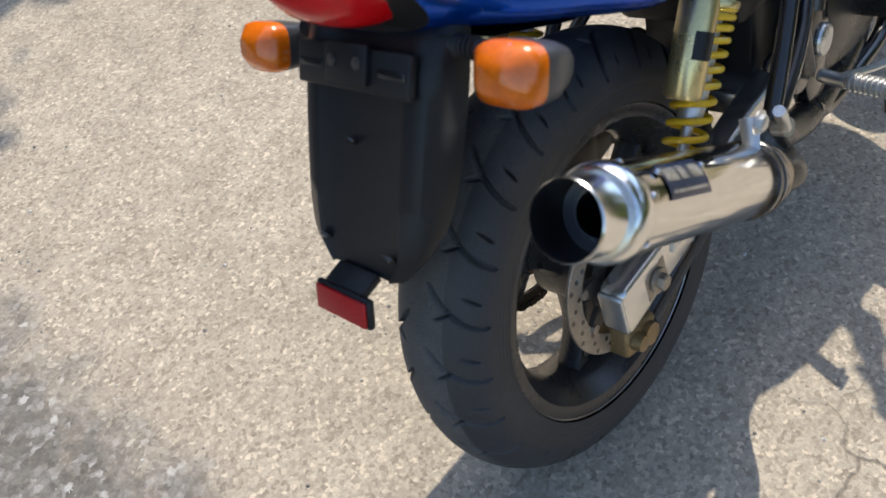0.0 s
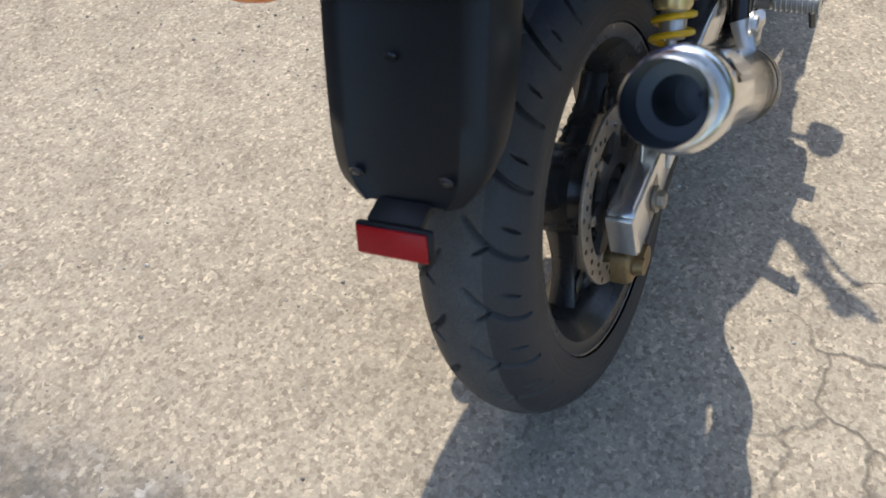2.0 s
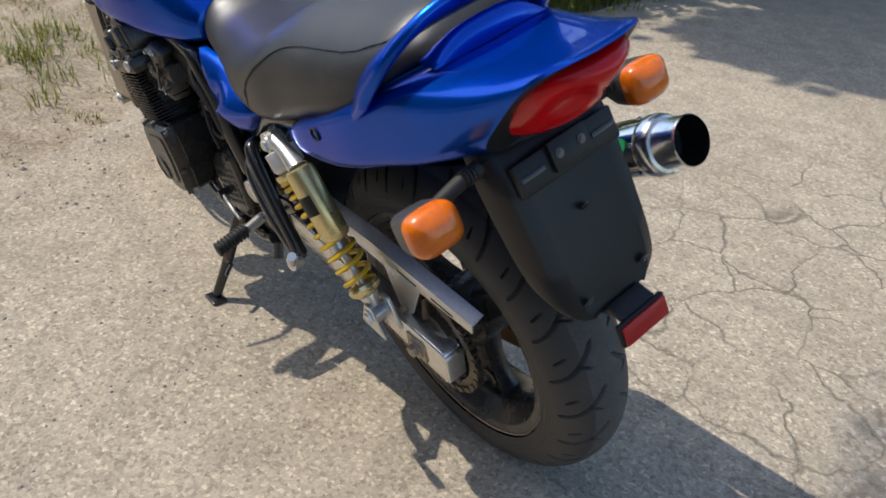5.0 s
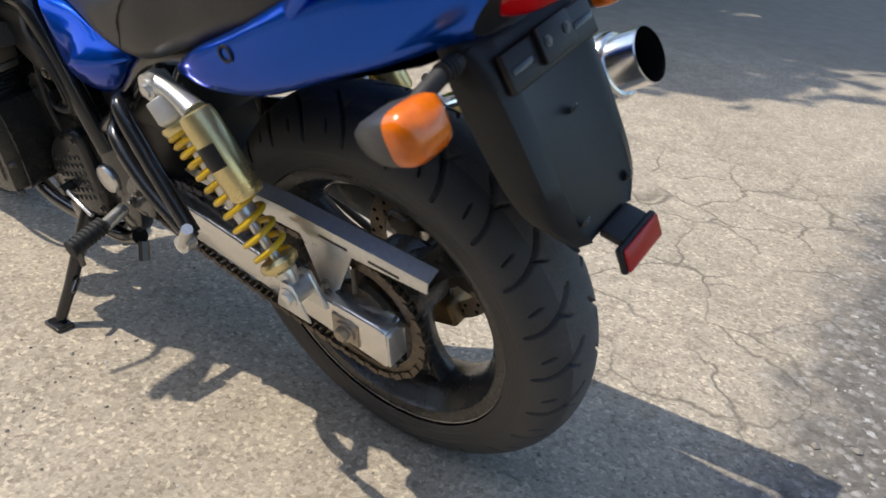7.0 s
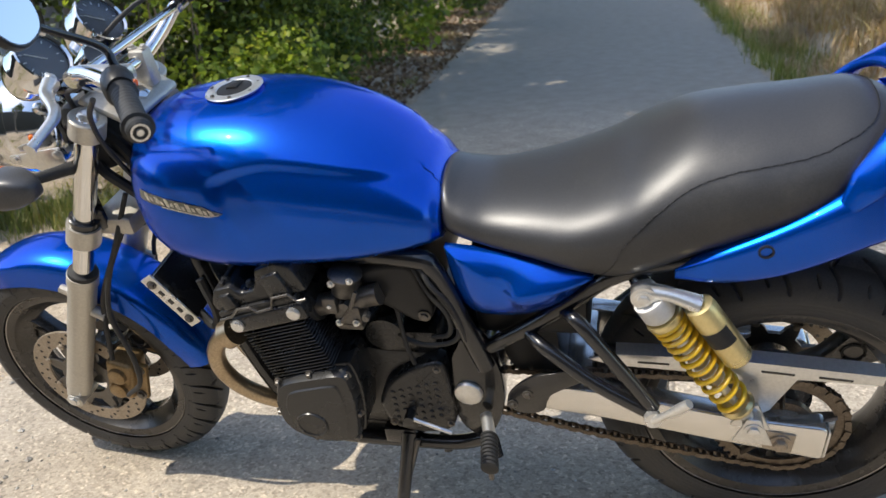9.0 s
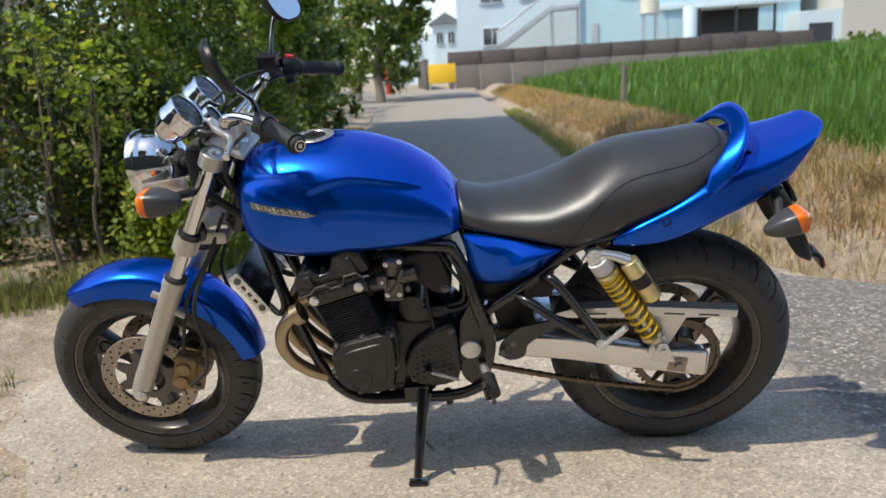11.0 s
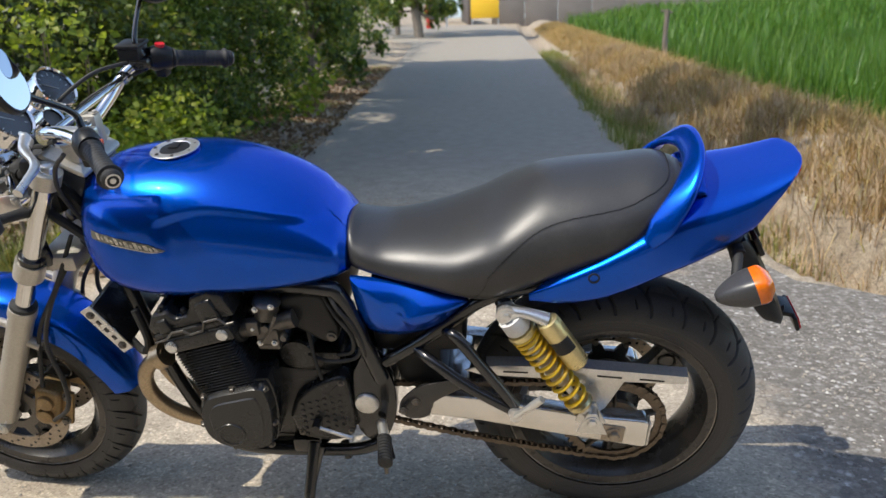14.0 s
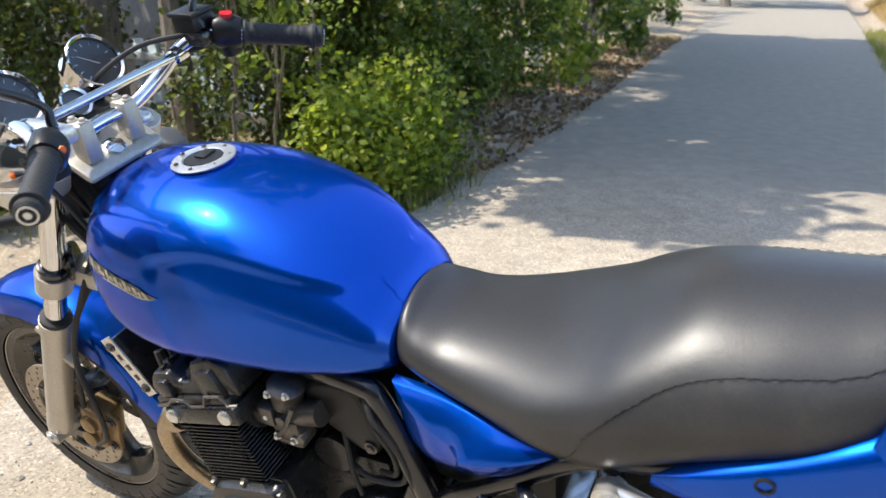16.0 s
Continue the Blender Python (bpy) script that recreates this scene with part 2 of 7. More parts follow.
M_HOUSING = surface("dark_grey_plastic", (0.055, 0.056, 0.060), 0.36, vary=0.15, dust=(0.10, 0.095, 0.09), dust_at=(0.6, 1.1), dust_scale=18, grain=400)
M_RIM_EDGE = surface("bare_rim_edge", (0.34, 0.32, 0.30), 0.35, 0.8, vary=0.2, dust=(0.16, 0.13, 0.10), dust_at=(0.5, 0.9), dust_scale=20)
M_NAVY = surface("navy_sticker", (0.02, 0.03, 0.06), 0.25, coat=0.5, bump=0)
M_GREEN = surface("green_sticker", (0.02, 0.25, 0.10), 0.25, coat=0.5, bump=0)
M_SILVER = surface("silver_badge", (0.62, 0.60, 0.55), 0.28, 0.8, vary=0.3, grain=120)
M_BADGE_DARK = surface("tarnished_badge", (0.20, 0.20, 0.18), 0.35, 0.7, vary=0.3, grain=150)
M_DIAL = surface("dial_face", (0.075, 0.077, 0.08), 0.4, bump=0, coat=1.0)
M_MARK = surface("pale_marks", (0.7, 0.7, 0.68), 0.5, bump=0)
for mat in (M_ORANGE, M_RED):
    mat.node_tree.nodes["Principled BSDF"].inputs["Subsurface Weight"].default_value = 0.12
    mat.node_tree.nodes["Principled BSDF"].inputs["Subsurface Scale"].default_value = 0.01


M_BLUE.node_tree.nodes["Principled BSDF"].inputs["Specular Tint"].default_value = (0.12, 0.34, 1.0, 1)
M_BLUE.node_tree.nodes["Principled BSDF"].inputs["Coat IOR"].default_value = 1.42
M_SATIN = surface("satin_steel", (0.86, 0.85, 0.82), 0.20, 1.0, vary=0.03, grain=80, bump=0.02, rough_vary=0.05, dust=(0.42, 0.36, 0.28), dust_at=(0.74, 1.1), dust_scale=9)


def clear_glass(name, tint=(1, 1, 1), rough=0.0):
    m, nodes, links, bsdf = nodes_of(name)
    bsdf.inputs["Base Color"].default_value = (*tint, 1)
    bsdf.inputs["Transmission Weight"].default_value = 1.0
    bsdf.inputs["Roughness"].default_value = rough
    bsdf.inputs["IOR"].default_value = 1.45
    return m


M_GLASS = clear_glass("clear_glass")
M_MIRROR = surface("mirror_glass", (0.9, 0.92, 0.93), 0.01, 1.0, vary=0, bump=0, rough_vary=0.005)


# ---- the motorcycle, built upright round its own axes: x ahead, y to its left, z up ----
BIKE = pose(0.05, -0.042, 0, 0, 0, 2.3) @ pose(0, 0, 0, -14.6, 0, 0)
bike = thing("motorcycle", "glossy blue naked motorcycle with black seat, on its side stand", "motorcycle", m=BIKE)
# the front end is turned a little to the right
HEAD = Vector((1.085, 0, 0.90))
RAKE = Vector((0.330, 0, -0.655)).normalized()
FRONT = pose(0, 0, 0.9) @ pose(0, 0, 0, -1.9, 0, 0) @ pose(0, 0, -0.9) @ Matrix.Translation(HEAD) @ Matrix.Rotation(radians(3.2), 4, RAKE) @ Matrix.Translation(-HEAD)
REAR_AXLE, FRONT_AXLE = Vector((0.034, 0, 0.310)), Vector((1.412, 0, 0.285))
SIDES = (1, -1)


def bolt(at, axis, r=0.008, h=0.006, seg=6):
    a = Vector(axis).normalized()
    return joined(turned([(0, r * 1.5), (h * 0.35, r * 1.5), (h * 0.4, r)], at, a, 14, caps=True), turned([(h * 0.3, r), (h, r), (h * 1.15, r * 0.8)], at, a, seg))


def tyre_mesh(centre, R, half, height, grooves, lead):
    """A tyre with cut tread: rings round the wheel, sunk where a groove runs."""
    around, across = 1080, 104
    span = 1.95
    verts, faces, worn = [], [], []
    total = 2 * math.pi * R
    pitch = total / grooves
    for i in range(around):
        th = 2 * math.pi * i / around
        s = th * R
        for j in range(across + 1):
            f = -1 + 2 * j / across
            a = f * span
            y, r = half * math.sin(a) * (1 if abs(a) < 1.57 else 0.99), R - height + height * math.cos(a)
            l = abs(a) * 0.5 * (height + half) * 1.05
            sink = 0.0
            u = l / 0.10
            if 0.05 < u < 0.94:
                main = (1 - u) ** 2.2 * 0.080 + 0.010 * u
                fork = (1 - 0.42) ** 2.2 * 0.080 + 0.0042 - 0.055 * (0.42 - u)
                short = (1 - u) ** 2.2 * 0.055
                for way, lo, hi, off, wide, steep in ((main, 0.12, 0.95, 0.0, 0.0034, 1.7 * (1 - u) ** 1.2), (fork, 0.22, 0.42, 0.0, 0.0025, 0.55), (short, 0.55, 0.80, 0.5, 0.0023, 0.9 * (1 - u))):
                    if lo < u < hi:
                        d = (s + lead * way + (0.5 * pitch if f < 0 else 0) + off * pitch) % pitch
                        d = min(d, pitch - d)
                        slope = 1 / math.sqrt(1 + steep ** 2)
                        edge = min(1, 0.35 + (u - lo) / 0.10, (hi - u) / 0.06)
                        w = wide * edge
                        if w > 0:
                            sink = max(sink, max(0.0, min(1.0, (w - d * slope) / 0.0014)))
            r -= 0.008 * sink
            if abs(a) > 1.5:
                y *= 1 - 0.02 * math.sin(28 * (abs(a) - 1.5)) ** 2
            verts.append((centre.x + r * math.sin(th), centre.y + y, centre.z + r * math.cos(th)))
    n = across + 1
    for i in range(around):
        k = (i + 1) % around
        for j in range(across):
            faces.append((i * n + j, k * n + j, k * n + j + 1, i * n + j + 1))
            worn.append(abs(-1 + 2 * (j + 0.5) / across) * span < 0.50)
    bm = from_lists(verts, faces)
    for face, w in zip(bm.faces, worn):
        face.material_index = 1 if w else 0
    return bm


def rim_mesh(c, r, half, spoke_w, hub_r, turn):
    """A three-spoke cast wheel: drum with lips, hub, and wide spokes that carry an oval hole."""
    drum = [(-half, r + 0.006), (-half + 0.006, r + 0.007), (-half + 0.010, r - 0.006), (-half + 0.022, r - 0.022), (-0.012, r - 0.030), (0.012, r - 0.030),
            (half - 0.022, r - 0.022), (half - 0.010, r - 0.006), (half - 0.006, r + 0.007), (half, r + 0.006), (half, r - 0.003), (half - 0.003, r - 0.013), (half - 0.010, r - 0.017), (half - 0.026, r - 0.032), (0.014, r - 0.040),
            (-0.014, r - 0.040), (-half + 0.026, r - 0.032), (-half + 0.010, r - 0.017), (-half + 0.003, r - 0.013), (-half, r - 0.003)]
    bms = [turned(drum, c, (0, 1, 0), 72, closed=True)]
    bms.append(turned([(-0.055, hub_r * 0.6), (-0.05, hub_r * 0.7), (-0.03, hub_r), (0.03, hub_r), (0.05, hub_r * 0.7), (0.055, hub_r * 0.6)], c, (0, 1, 0), 36))
    for k in range(3):
        a = radians(turn + 120 * k)
        d, w = Vector((math.sin(a), 0, math.cos(a))), Vector((math.cos(a), 0, -math.sin(a)))
        rings = []
        for f in np.linspace(0, 1, 9):
            rad = hub_r * 0.8 + (r - 0.034 - hub_r * 0.8) * f
            ww = spoke_w * (0.62 + 0.9 * abs(f - 0.42) ** 1.6 * (1.5 if f > 0.42 else 1.0))
            th = 0.021 - 0.004 * math.sin(math.pi * f)
            rings.append([c + d * rad + w * (ww * x) + Vector((0, th * y, 0)) for x, y in
                          ((1, 0.35), (0.82, 1), (0.45, 0.8), (0, 0.72), (-0.45, 0.8), (-0.82, 1), (-1, 0.35), (-1, -0.35), (-0.82, -1), (-0.45, -0.8), (0, -0.72), (0.45, -0.8), (0.82, -1), (1, -0.35))])
        bms.append(skin(rings))
        hole = c + d * (r - 0.062)
        for s in SIDES:
            bms.append(turned([(0.0, 0.019), (0.004, 0.020), (0.006, 0.017), (0.001, 0.015)], hole + Vector((0, s * 0.014, 0)), (0, s, 0), 20, caps=False))
    return joined(*bms)


def disc_mesh(c, y, r, band, t=0.005):
    """The friction ring of a brake disc, with the buttons that hold it."""
    bms = []
    inner = r - band
    seg = 60
    c = Vector((c.x, c.y + y, c.z))
    bms.append(turned([(-t / 2, inner), (-t / 2, r - 0.001), (-t / 2 + 0.001, r), (t / 2 - 0.001, r), (t / 2, r - 0.001), (t / 2, inner)], c, (0, 1, 0), seg, closed=True))
    for k in range(8):
        a = 2 * math.pi * k / 8 + 0.3
        d = Vector((math.sin(a), 0, math.cos(a)))
        bms.append(turned([(-0.006, 0.007), (0.006, 0.007), (0.008, 0.005)], c + d * (inner - 0.002), (0, 1, 0), 10))
    return joined(*bms)


def carrier_mesh(c, y, inner):
    """The dark carrier inside a brake disc: a hub ring whose eight short arms reach the buttons."""
    c = Vector((c.x, c.y + y, c.z))

    def outline(side, reach):
        out = []
        for k in range(96):
            a = 2 * math.pi * k / 96
            arm = max(0.0, math.cos(8 * (a - 0.3))) ** 0.6
            r = 0.042 if reach == 0 else 0.064 + (inner - 0.063) * arm
            out.append((c.x + r * math.sin(a), c.y + side * 0.004, c.z + r * math.cos(a)))
        return out
    return skin([outline(1, 0), outline(1, 1), outline(-1, 1), outline(-1, 0), outline(1, 0)], caps=False)


def hole_mesh(c, y, r, band):
    """The drillings of a disc: dark plugs a hair proud of both faces."""
    bms = []
    for k in range(48):
        a = 2 * math.pi * k / 48
        rr = r - band * (0.22, 0.5, 0.78)[k % 3]
        p = Vector((c.x + rr * math.sin(a), c.y + y, c.z + rr * math.cos(a)))
        bms.append(turned([(-0.0031, 0.0036), (0.0031, 0.0036)], p, (0, 1, 0), 8))
    return joined(*bms)


# rear wheel
wheel = part("rear_wheel", rim_mesh(REAR_AXLE, 0.216, 0.062, 0.040, 0.062, -48), M_RIM, bike, "dark grey three-spoke cast rear wheel")
tyre = part("tyre", tyre_mesh(REAR_AXLE, 0.312, 0.073, 0.0650, 24, -1), M_TYRE, wheel, "wide black road tyre with worn dusty tread", 60)
tyre.data.materials.append(M_TREAD_WORN)
part("brake_disc", disc_mesh(REAR_AXLE, -0.072, 0.122, 0.030), M_DISC, wheel, "drilled brown-grey brake disc")
part("disc_carrier", carrier_mesh(REAR_AXLE, -0.072, 0.092), M_CARB, wheel, "dark disc carrier with small bolts")
part("drilled_pattern", hole_mesh(REAR_AXLE, -0.072, 0.122, 0.030), M_FRAME, wheel)
part("rim_line", joined(*[turned([(s * 0.0625, 0.2195), (s * 0.0640, 0.2212), (s * 0.0625, 0.2230)], REAR_AXLE, (0, 1, 0), 72, caps=False) for s in SIDES]), M_RIM_EDGE, wheel, "thin bare edge of the rim")


def sprocket_mesh(c, y, r, teeth):
    n = teeth * 4
    outer = []
    for k in range(n):
        rr = r + (0.004, 0.004, -0.003, -0.003)[k % 4]
        a = 2 * math.pi * k / n
        outer.append((c.x + rr * math.sin(a), c.z + rr * math.cos(a)))
    rings = []
    for yy, scale in ((y - 0.003, 0), (y - 0.003, 1), (y + 0.003, 1), (y + 0.003, 0)):
        ringv = []
        for k, (x, z) in enumerate(outer):
            if scale:
                ringv.append((x, yy, z))
            else:
                a = 2 * math.pi * k / n
                ringv.append((c.x + (r - 0.018) * math.sin(a), yy, c.z + (r - 0.018) * math.cos(a)))
        rings.append(ringv)
    bms = [skin(rings, loop=True)]
    for k in range(5):
        a = 2 * math.pi * k / 5
        d = Vector((math.sin(a), 0, math.cos(a)))
        bms.append(tube([c + Vector((0, y, 0)) + d * 0.05, c + Vector((0, y, 0)) + d * (r - 0.014)], [0.016, 0.010], 10, flat=0.3))
    bms.append(turned([(-0.006, 0.058), (0.006, 0.058), (0.008, 0.045), (0.020, 0.035), (0.021, 0.0)], c + Vector((0, y, 0)), (0, 1, 0), 30))
    return joined(*bms)


part("rear_sprocket", sprocket_mesh(REAR_AXLE, 0.088, 0.106, 44), M_CHAIN, wheel, "toothed steel rear sprocket")


def chain_links():
    """Side plates along the chain's run, over the sprocket and back below."""
    front, r1, r2 = Vector((0.605, 0, 0.372)), 0.036, 0.108
    rear = REAR_AXLE
    path = []
    for k in range(9):
        a = radians(-8 - 165 * k / 8)
        path.append(Vector((rear.x + r2 * math.sin(a), 0, rear.z + r2 * math.cos(a))))
    low = [Vector((rear.x + (front.x - rear.x) * f, 0, (rear.z - r2) + (front.z - r1 - rear.z + r2) * f - 0.012 * math.sin(math.pi * f))) for f in np.linspace(0, 1, 12)]
    fr = [Vector((front.x + r1 * math.sin(a), 0, front.z + r1 * math.cos(a))) for a in np.radians(np.linspace(175, 5, 6))]
    up = [Vector((front.x + (rear.x - front.x) * f, 0, (front.z + r1) + (rear.z + r2 - front.z - r1) * f)) for f in np.linspace(0, 1, 6)]
    line = path + low[1:] + fr + up[1:-1]
    line.append(line[0])
    # even steps
    out, acc, step = [], 0.0, 0.0127
    for a, b in zip(line, line[1:]):
        L = (b - a).length
        while acc < L:
            out.append((a.lerp(b, acc / L), (b - a).normalized()))
            acc += step
        acc -= L
    return out


bms = []
for k, (p, d) in enumerate(chain_links()):
    w = Vector((d.z, 0, -d.x))
    off = 0.0065 if k % 2 else 0.0045
    for s in SIDES:
        y0 = 0.088 + s * off
        o = [p + d * (0.0085 * cx) + w * (0.0058 * cz) for cx, cz in ((1, 0.45), (0.6, 1), (0, 0.75), (-0.6, 1), (-1, 0.45), (-1, -0.45), (-0.6, -1), (0, -0.75), (0.6, -1), (1, -0.45))]
        bms.append(plate([(v.x, v.z) for v in o], y0 - 0.0009, y0 + 0.0009))
    bms.append(turned([(-0.0045, 0.0042), (0.0045, 0.0042)], p + d * 0.0063 + Vector((0, 0.088, 0)), (0, 1, 0), 8))
part("chain", joined(*bms), M_CHAIN, bike, "oily brown drive chain of steel links")

# swing arm
arm = part("swing_arm", tube([(0.52, -0.10, 0.385), (0.52, 0.10, 0.385)], 0.03, 20), M_ARM, bike, "brushed aluminium box-section swing arm")
for s in SIDES:
    o = [(0.44, 0.372), (0.425, 0.398), (0.40, 0.410), (0.31, 0.399), (0.184, 0.373), (0.10, 0.356), (0.075, 0.352), (-0.028, 0.342), (-0.036, 0.335), (-0.034, 0.272), (-0.028, 0.267), (0.124, 0.297), (0.31, 0.336), (0.42, 0.352)]
    part("arm_beam", plate(o, s * 0.105 - 0.019, s * 0.105 + 0.019, 0.005, 3), M_ARM, arm, m=None)
    part("arm_end_cap", plate([(-0.037, 0.336), (-0.041, 0.331), (-0.038, 0.274), (-0.033, 0.270)], s * 0.105 - 0.018, s * 0.105 + 0.018, 0.002), M_ALU, arm)
    part("chain_adjuster", joined(plate([(0.012, 0.326), (0.058, 0.334), (0.062, 0.292), (0.016, 0.284)], s * 0.124 - 0.001, s * 0.124 + 0.003, 0.001),
                                  bolt((0.036, s * 0.127, 0.309), (0, s, 0), 0.012, 0.012)), M_DISC, arm, "steel adjuster plate with axle nut")
part("arm_bridge", block(0.335, 0.40, -0.09, 0.09, 0.365, 0.405, 0.01), M_ARM, arm)
part("rear_axle", turned([(-0.13, 0.010), (0.13, 0.010)], REAR_AXLE, (0, 1, 0), 14), M_DISC, bike)
part("wheel_spacer", turned([(-0.095, 0.020), (-0.06, 0.022)], REAR_AXLE, (0, 1, 0), 20), M_CARB, bike)

# chain guard with slots
guard = [(0.345, 0.462), (0.30, 0.474), (0.14, 0.473), (-0.106, 0.449), (-0.103, 0.429), (0.02, 0.434), (0.055, 0.362), (0.072, 0.349), (0.092, 0.360), (0.112, 0.437), (0.31, 0.450)]
gp = part("chain_guard", joined(plate(guard, 0.104, 0.107, 0.001), skin([[(x, 0.105, z) for x, z in guard[1:4]], [(x, 0.084, z + 0.006) for x, z in guard[1:4]], [(x, 0.083, z + 0.004) for x, z in guard[1:4]], [(x, 0.104, z - 0.003) for x, z in guard[1:4]]], closed=False)), M_ALU, bike, "bare aluminium chain guard with three slots")
for x0, x1, z0, z1 in ((0.265, 0.215, 0.461, 0.459), (0.075, 0.025, 0.452, 0.447), (-0.01, -0.06, 0.444, 0.439)):
    part("slot", plate([(x0, z0), (x1, z1), (x1, z1 - 0.0045), (x0, z0 - 0.0045)], 0.1065, 0.1078, 0.0005), M_FRAME, gp, "dark slot in the guard")
part("guard_bolt", bolt((0.077, 0.107, 0.362), (0, 1, 0), 0.006), M_DISC, gp)

# rear shock absorbers with gas reservoirs
for s in SIDES:
    inset = 0.0 if s > 0 else 0.029
    top, low = Vector((0.257, s * (0.158 - inset), 0.646)), Vector((0.087, s * (0.150 - inset), 0.380))
    ax = (low - top).normalized()
    L = (low - top).length
    sh = part("shock_absorber", joined(turned([(0.055, 0.012), (0.16, 0.0165), (0.20, 0.0165), (0.203, 0.007), (L - 0.04, 0.007), (L - 0.038, 0.016), (L - 0.03, 0.016), (L - 0.012, 0.010)], top, ax, 24),
                                       tube([low - Vector((0, 0.014, 0)), low + Vector((0, 0.014, 0))], 0.016, 16)), M_ALU, bike, "rear shock absorber with yellow spring and gold reservoir")
    helix, turns = [], 11.5
    for k in range(300):
        f = k / 299
        pitch = f ** 0.80
        a = 2 * math.pi * turns * f
        helix.append(top + ax * (0.058 + 0.205 * f ** 1.4) + Vector((0, 1, 0)) * (0.0240 * math.cos(a)) + ax.cross(Vector((0, 1, 0))) * (0.0240 * math.sin(a)))
    part("spring", tube(helix, 0.0044, 8), M_YELLOW, sh, "yellow coil spring, wound closer at the top")
    part("collar", turned([(0.012, 0.014), (0.014, 0.0255), (0.042, 0.0265), (0.046, 0.024), (0.05, 0.020)], top, ax, 26), M_WHITE, sh, "white spring collar")
    part("spring_seat", turned([(0.050, 0.028), (0.054, 0.0295), (0.060, 0.028), (0.066, 0.024)], top, ax, 26), M_GOLD, sh)
    part("lower_seat", turned([(0.262, 0.024), (0.268, 0.028), (0.275, 0.026), (0.285, 0.013)], top, ax, 26), M_GOLD, sh)
    part("top_eye", joined(tube([top - Vector((0, 0.013, 0)), top + Vector((0, 0.013, 0))], 0.019, 18), bolt(top + Vector((0, s * 0.013, 0)), (0, s, 0), 0.009, 0.007)), M_ALU, sh)
    rt, rl = Vector((0.178, s * (0.166 - inset), 0.628)), Vector((0.120, s * (0.166 - inset), 0.534))
    back = (rt - top)
    part("reservoir_bracket", joined(tube([top + Vector((-0.004, 0, 0.006)), top.lerp(rt, 0.5) + Vector((0, 0, 0.010)), rt + Vector((0.002, 0, 0.006))], [0.015, 0.013, 0.017], 12, smooth=4, flat=0.8)), M_ALU, sh)
    rax = (rl - rt).normalized()
    rl_ = (rl - rt).length
    res = part("reservoir", turned([(-0.008, 0.015), (-0.006, 0.021), (0.004, 0.0228), (rl_ - 0.004, 0.0228), (rl_ + 0.002, 0.019), (rl_ + 0.003, 0.0)], rt, rax, 28), M_GOLD, sh, "gold gas reservoir with a black label")
    su = rax.cross(Vector((0, 1, 0)))
    part("label_plate", skin([[rt + rax * q + (Vector((0, s, 0)) * math.cos(w) - su * s * math.sin(w) * s) * 0.0232 for w in np.linspace(-1.0, 1.0, 9)] for q in (0.034, 0.066)], closed=False), M_PLASTIC, res, "black label")
    part("lower_clevis", joined(plate([(0.118, 0.352), (0.098, 0.402), (0.078, 0.402), (0.055, 0.345)], s * (0.150 - inset) - 0.022, s * (0.150 - inset) - 0.014, 0.002), plate([(0.118, 0.352), (0.098, 0.402), (0.078, 0.402), (0.055, 0.345)], s * (0.150 - inset) + 0.014, s * (0.150 - inset) + 0.018, 0.002),
                                bolt(low + Vector((0, s * 0.018, 0)), (0, s, 0), 0.010, 0.007)), M_ALU, sh)

# muffler on the right
tip, fwd = Vector((-0.219, -0.230, 0.632)), Vector((0.418, 0.023, -0.245)).normalized()
muf = part("muffler", turned([(0.052, 0.040), (0.056, 0.0445), (0.40, 0.0455), (0.405, 0.044), (0.408, 0.030)], tip, fwd, 48, caps=False), M_STEEL, bike, "polished steel round muffler")
part("outlet", joined(turned([(0.0, 0.0358), (0.002, 0.0372), (0.006, 0.0368), (0.040, 0.0372), (0.052, 0.042)], tip, fwd, 48, caps=False)), M_SATIN, muf, "flared chrome outlet")
part("outlet_bore", turned([(0.0, 0.0358), (0.05, 0.0345), (0.052, 0.022), (0.14, 0.021), (0.141, 0.0)], tip, fwd, 40, caps=False), M_FRAME, muf, "black bore")
part("end_ring", turned([(0.046, 0.0385), (0.043, 0.0420), (0.046, 0.0448), (0.053, 0.0468), (0.064, 0.0472), (0.070, 0.0452)], tip, fwd, 48, caps=False), M_SATIN, muf, "rounded chrome end ring")
part("front_band", turned([(0.372, 0.0456), (0.374, 0.0475), (0.382, 0.0478), (0.384, 0.0462), (0.388, 0.0462), (0.390, 0.0480), (0.402, 0.0480), (0.405, 0.0462)], tip, fwd, 48, caps=False), M_FRAME, muf, "black clamp band")
part("front_cone", turned([(0.405, 0.0455), (0.43, 0.042), (0.46, 0.030), (0.49, 0.024)], tip, fwd, 40, caps=False), M_HEADER, muf, "browned steel cone")


def on_tube(along, deg, r):
    """A point on the muffler's shell; 0 degrees is its upper side, 90 outwards to the right."""
    side = Vector((0, -1, 0))
    side = (side - fwd * side.dot(fwd)).normalized()
    up = side.cross(fwd)
    if up.z < 0:
        up = -up
    a = radians(deg)
    return tip + fwd * along + (up * math.cos(a) + side * math.sin(a)) * r


def decal(x0, x1, d0, d1, r, n=10):
    return skin([[on_tube(x, d, r) for d in np.linspace(d0, d1, n)] for x in np.linspace(x0, x1, 4)], closed=False)


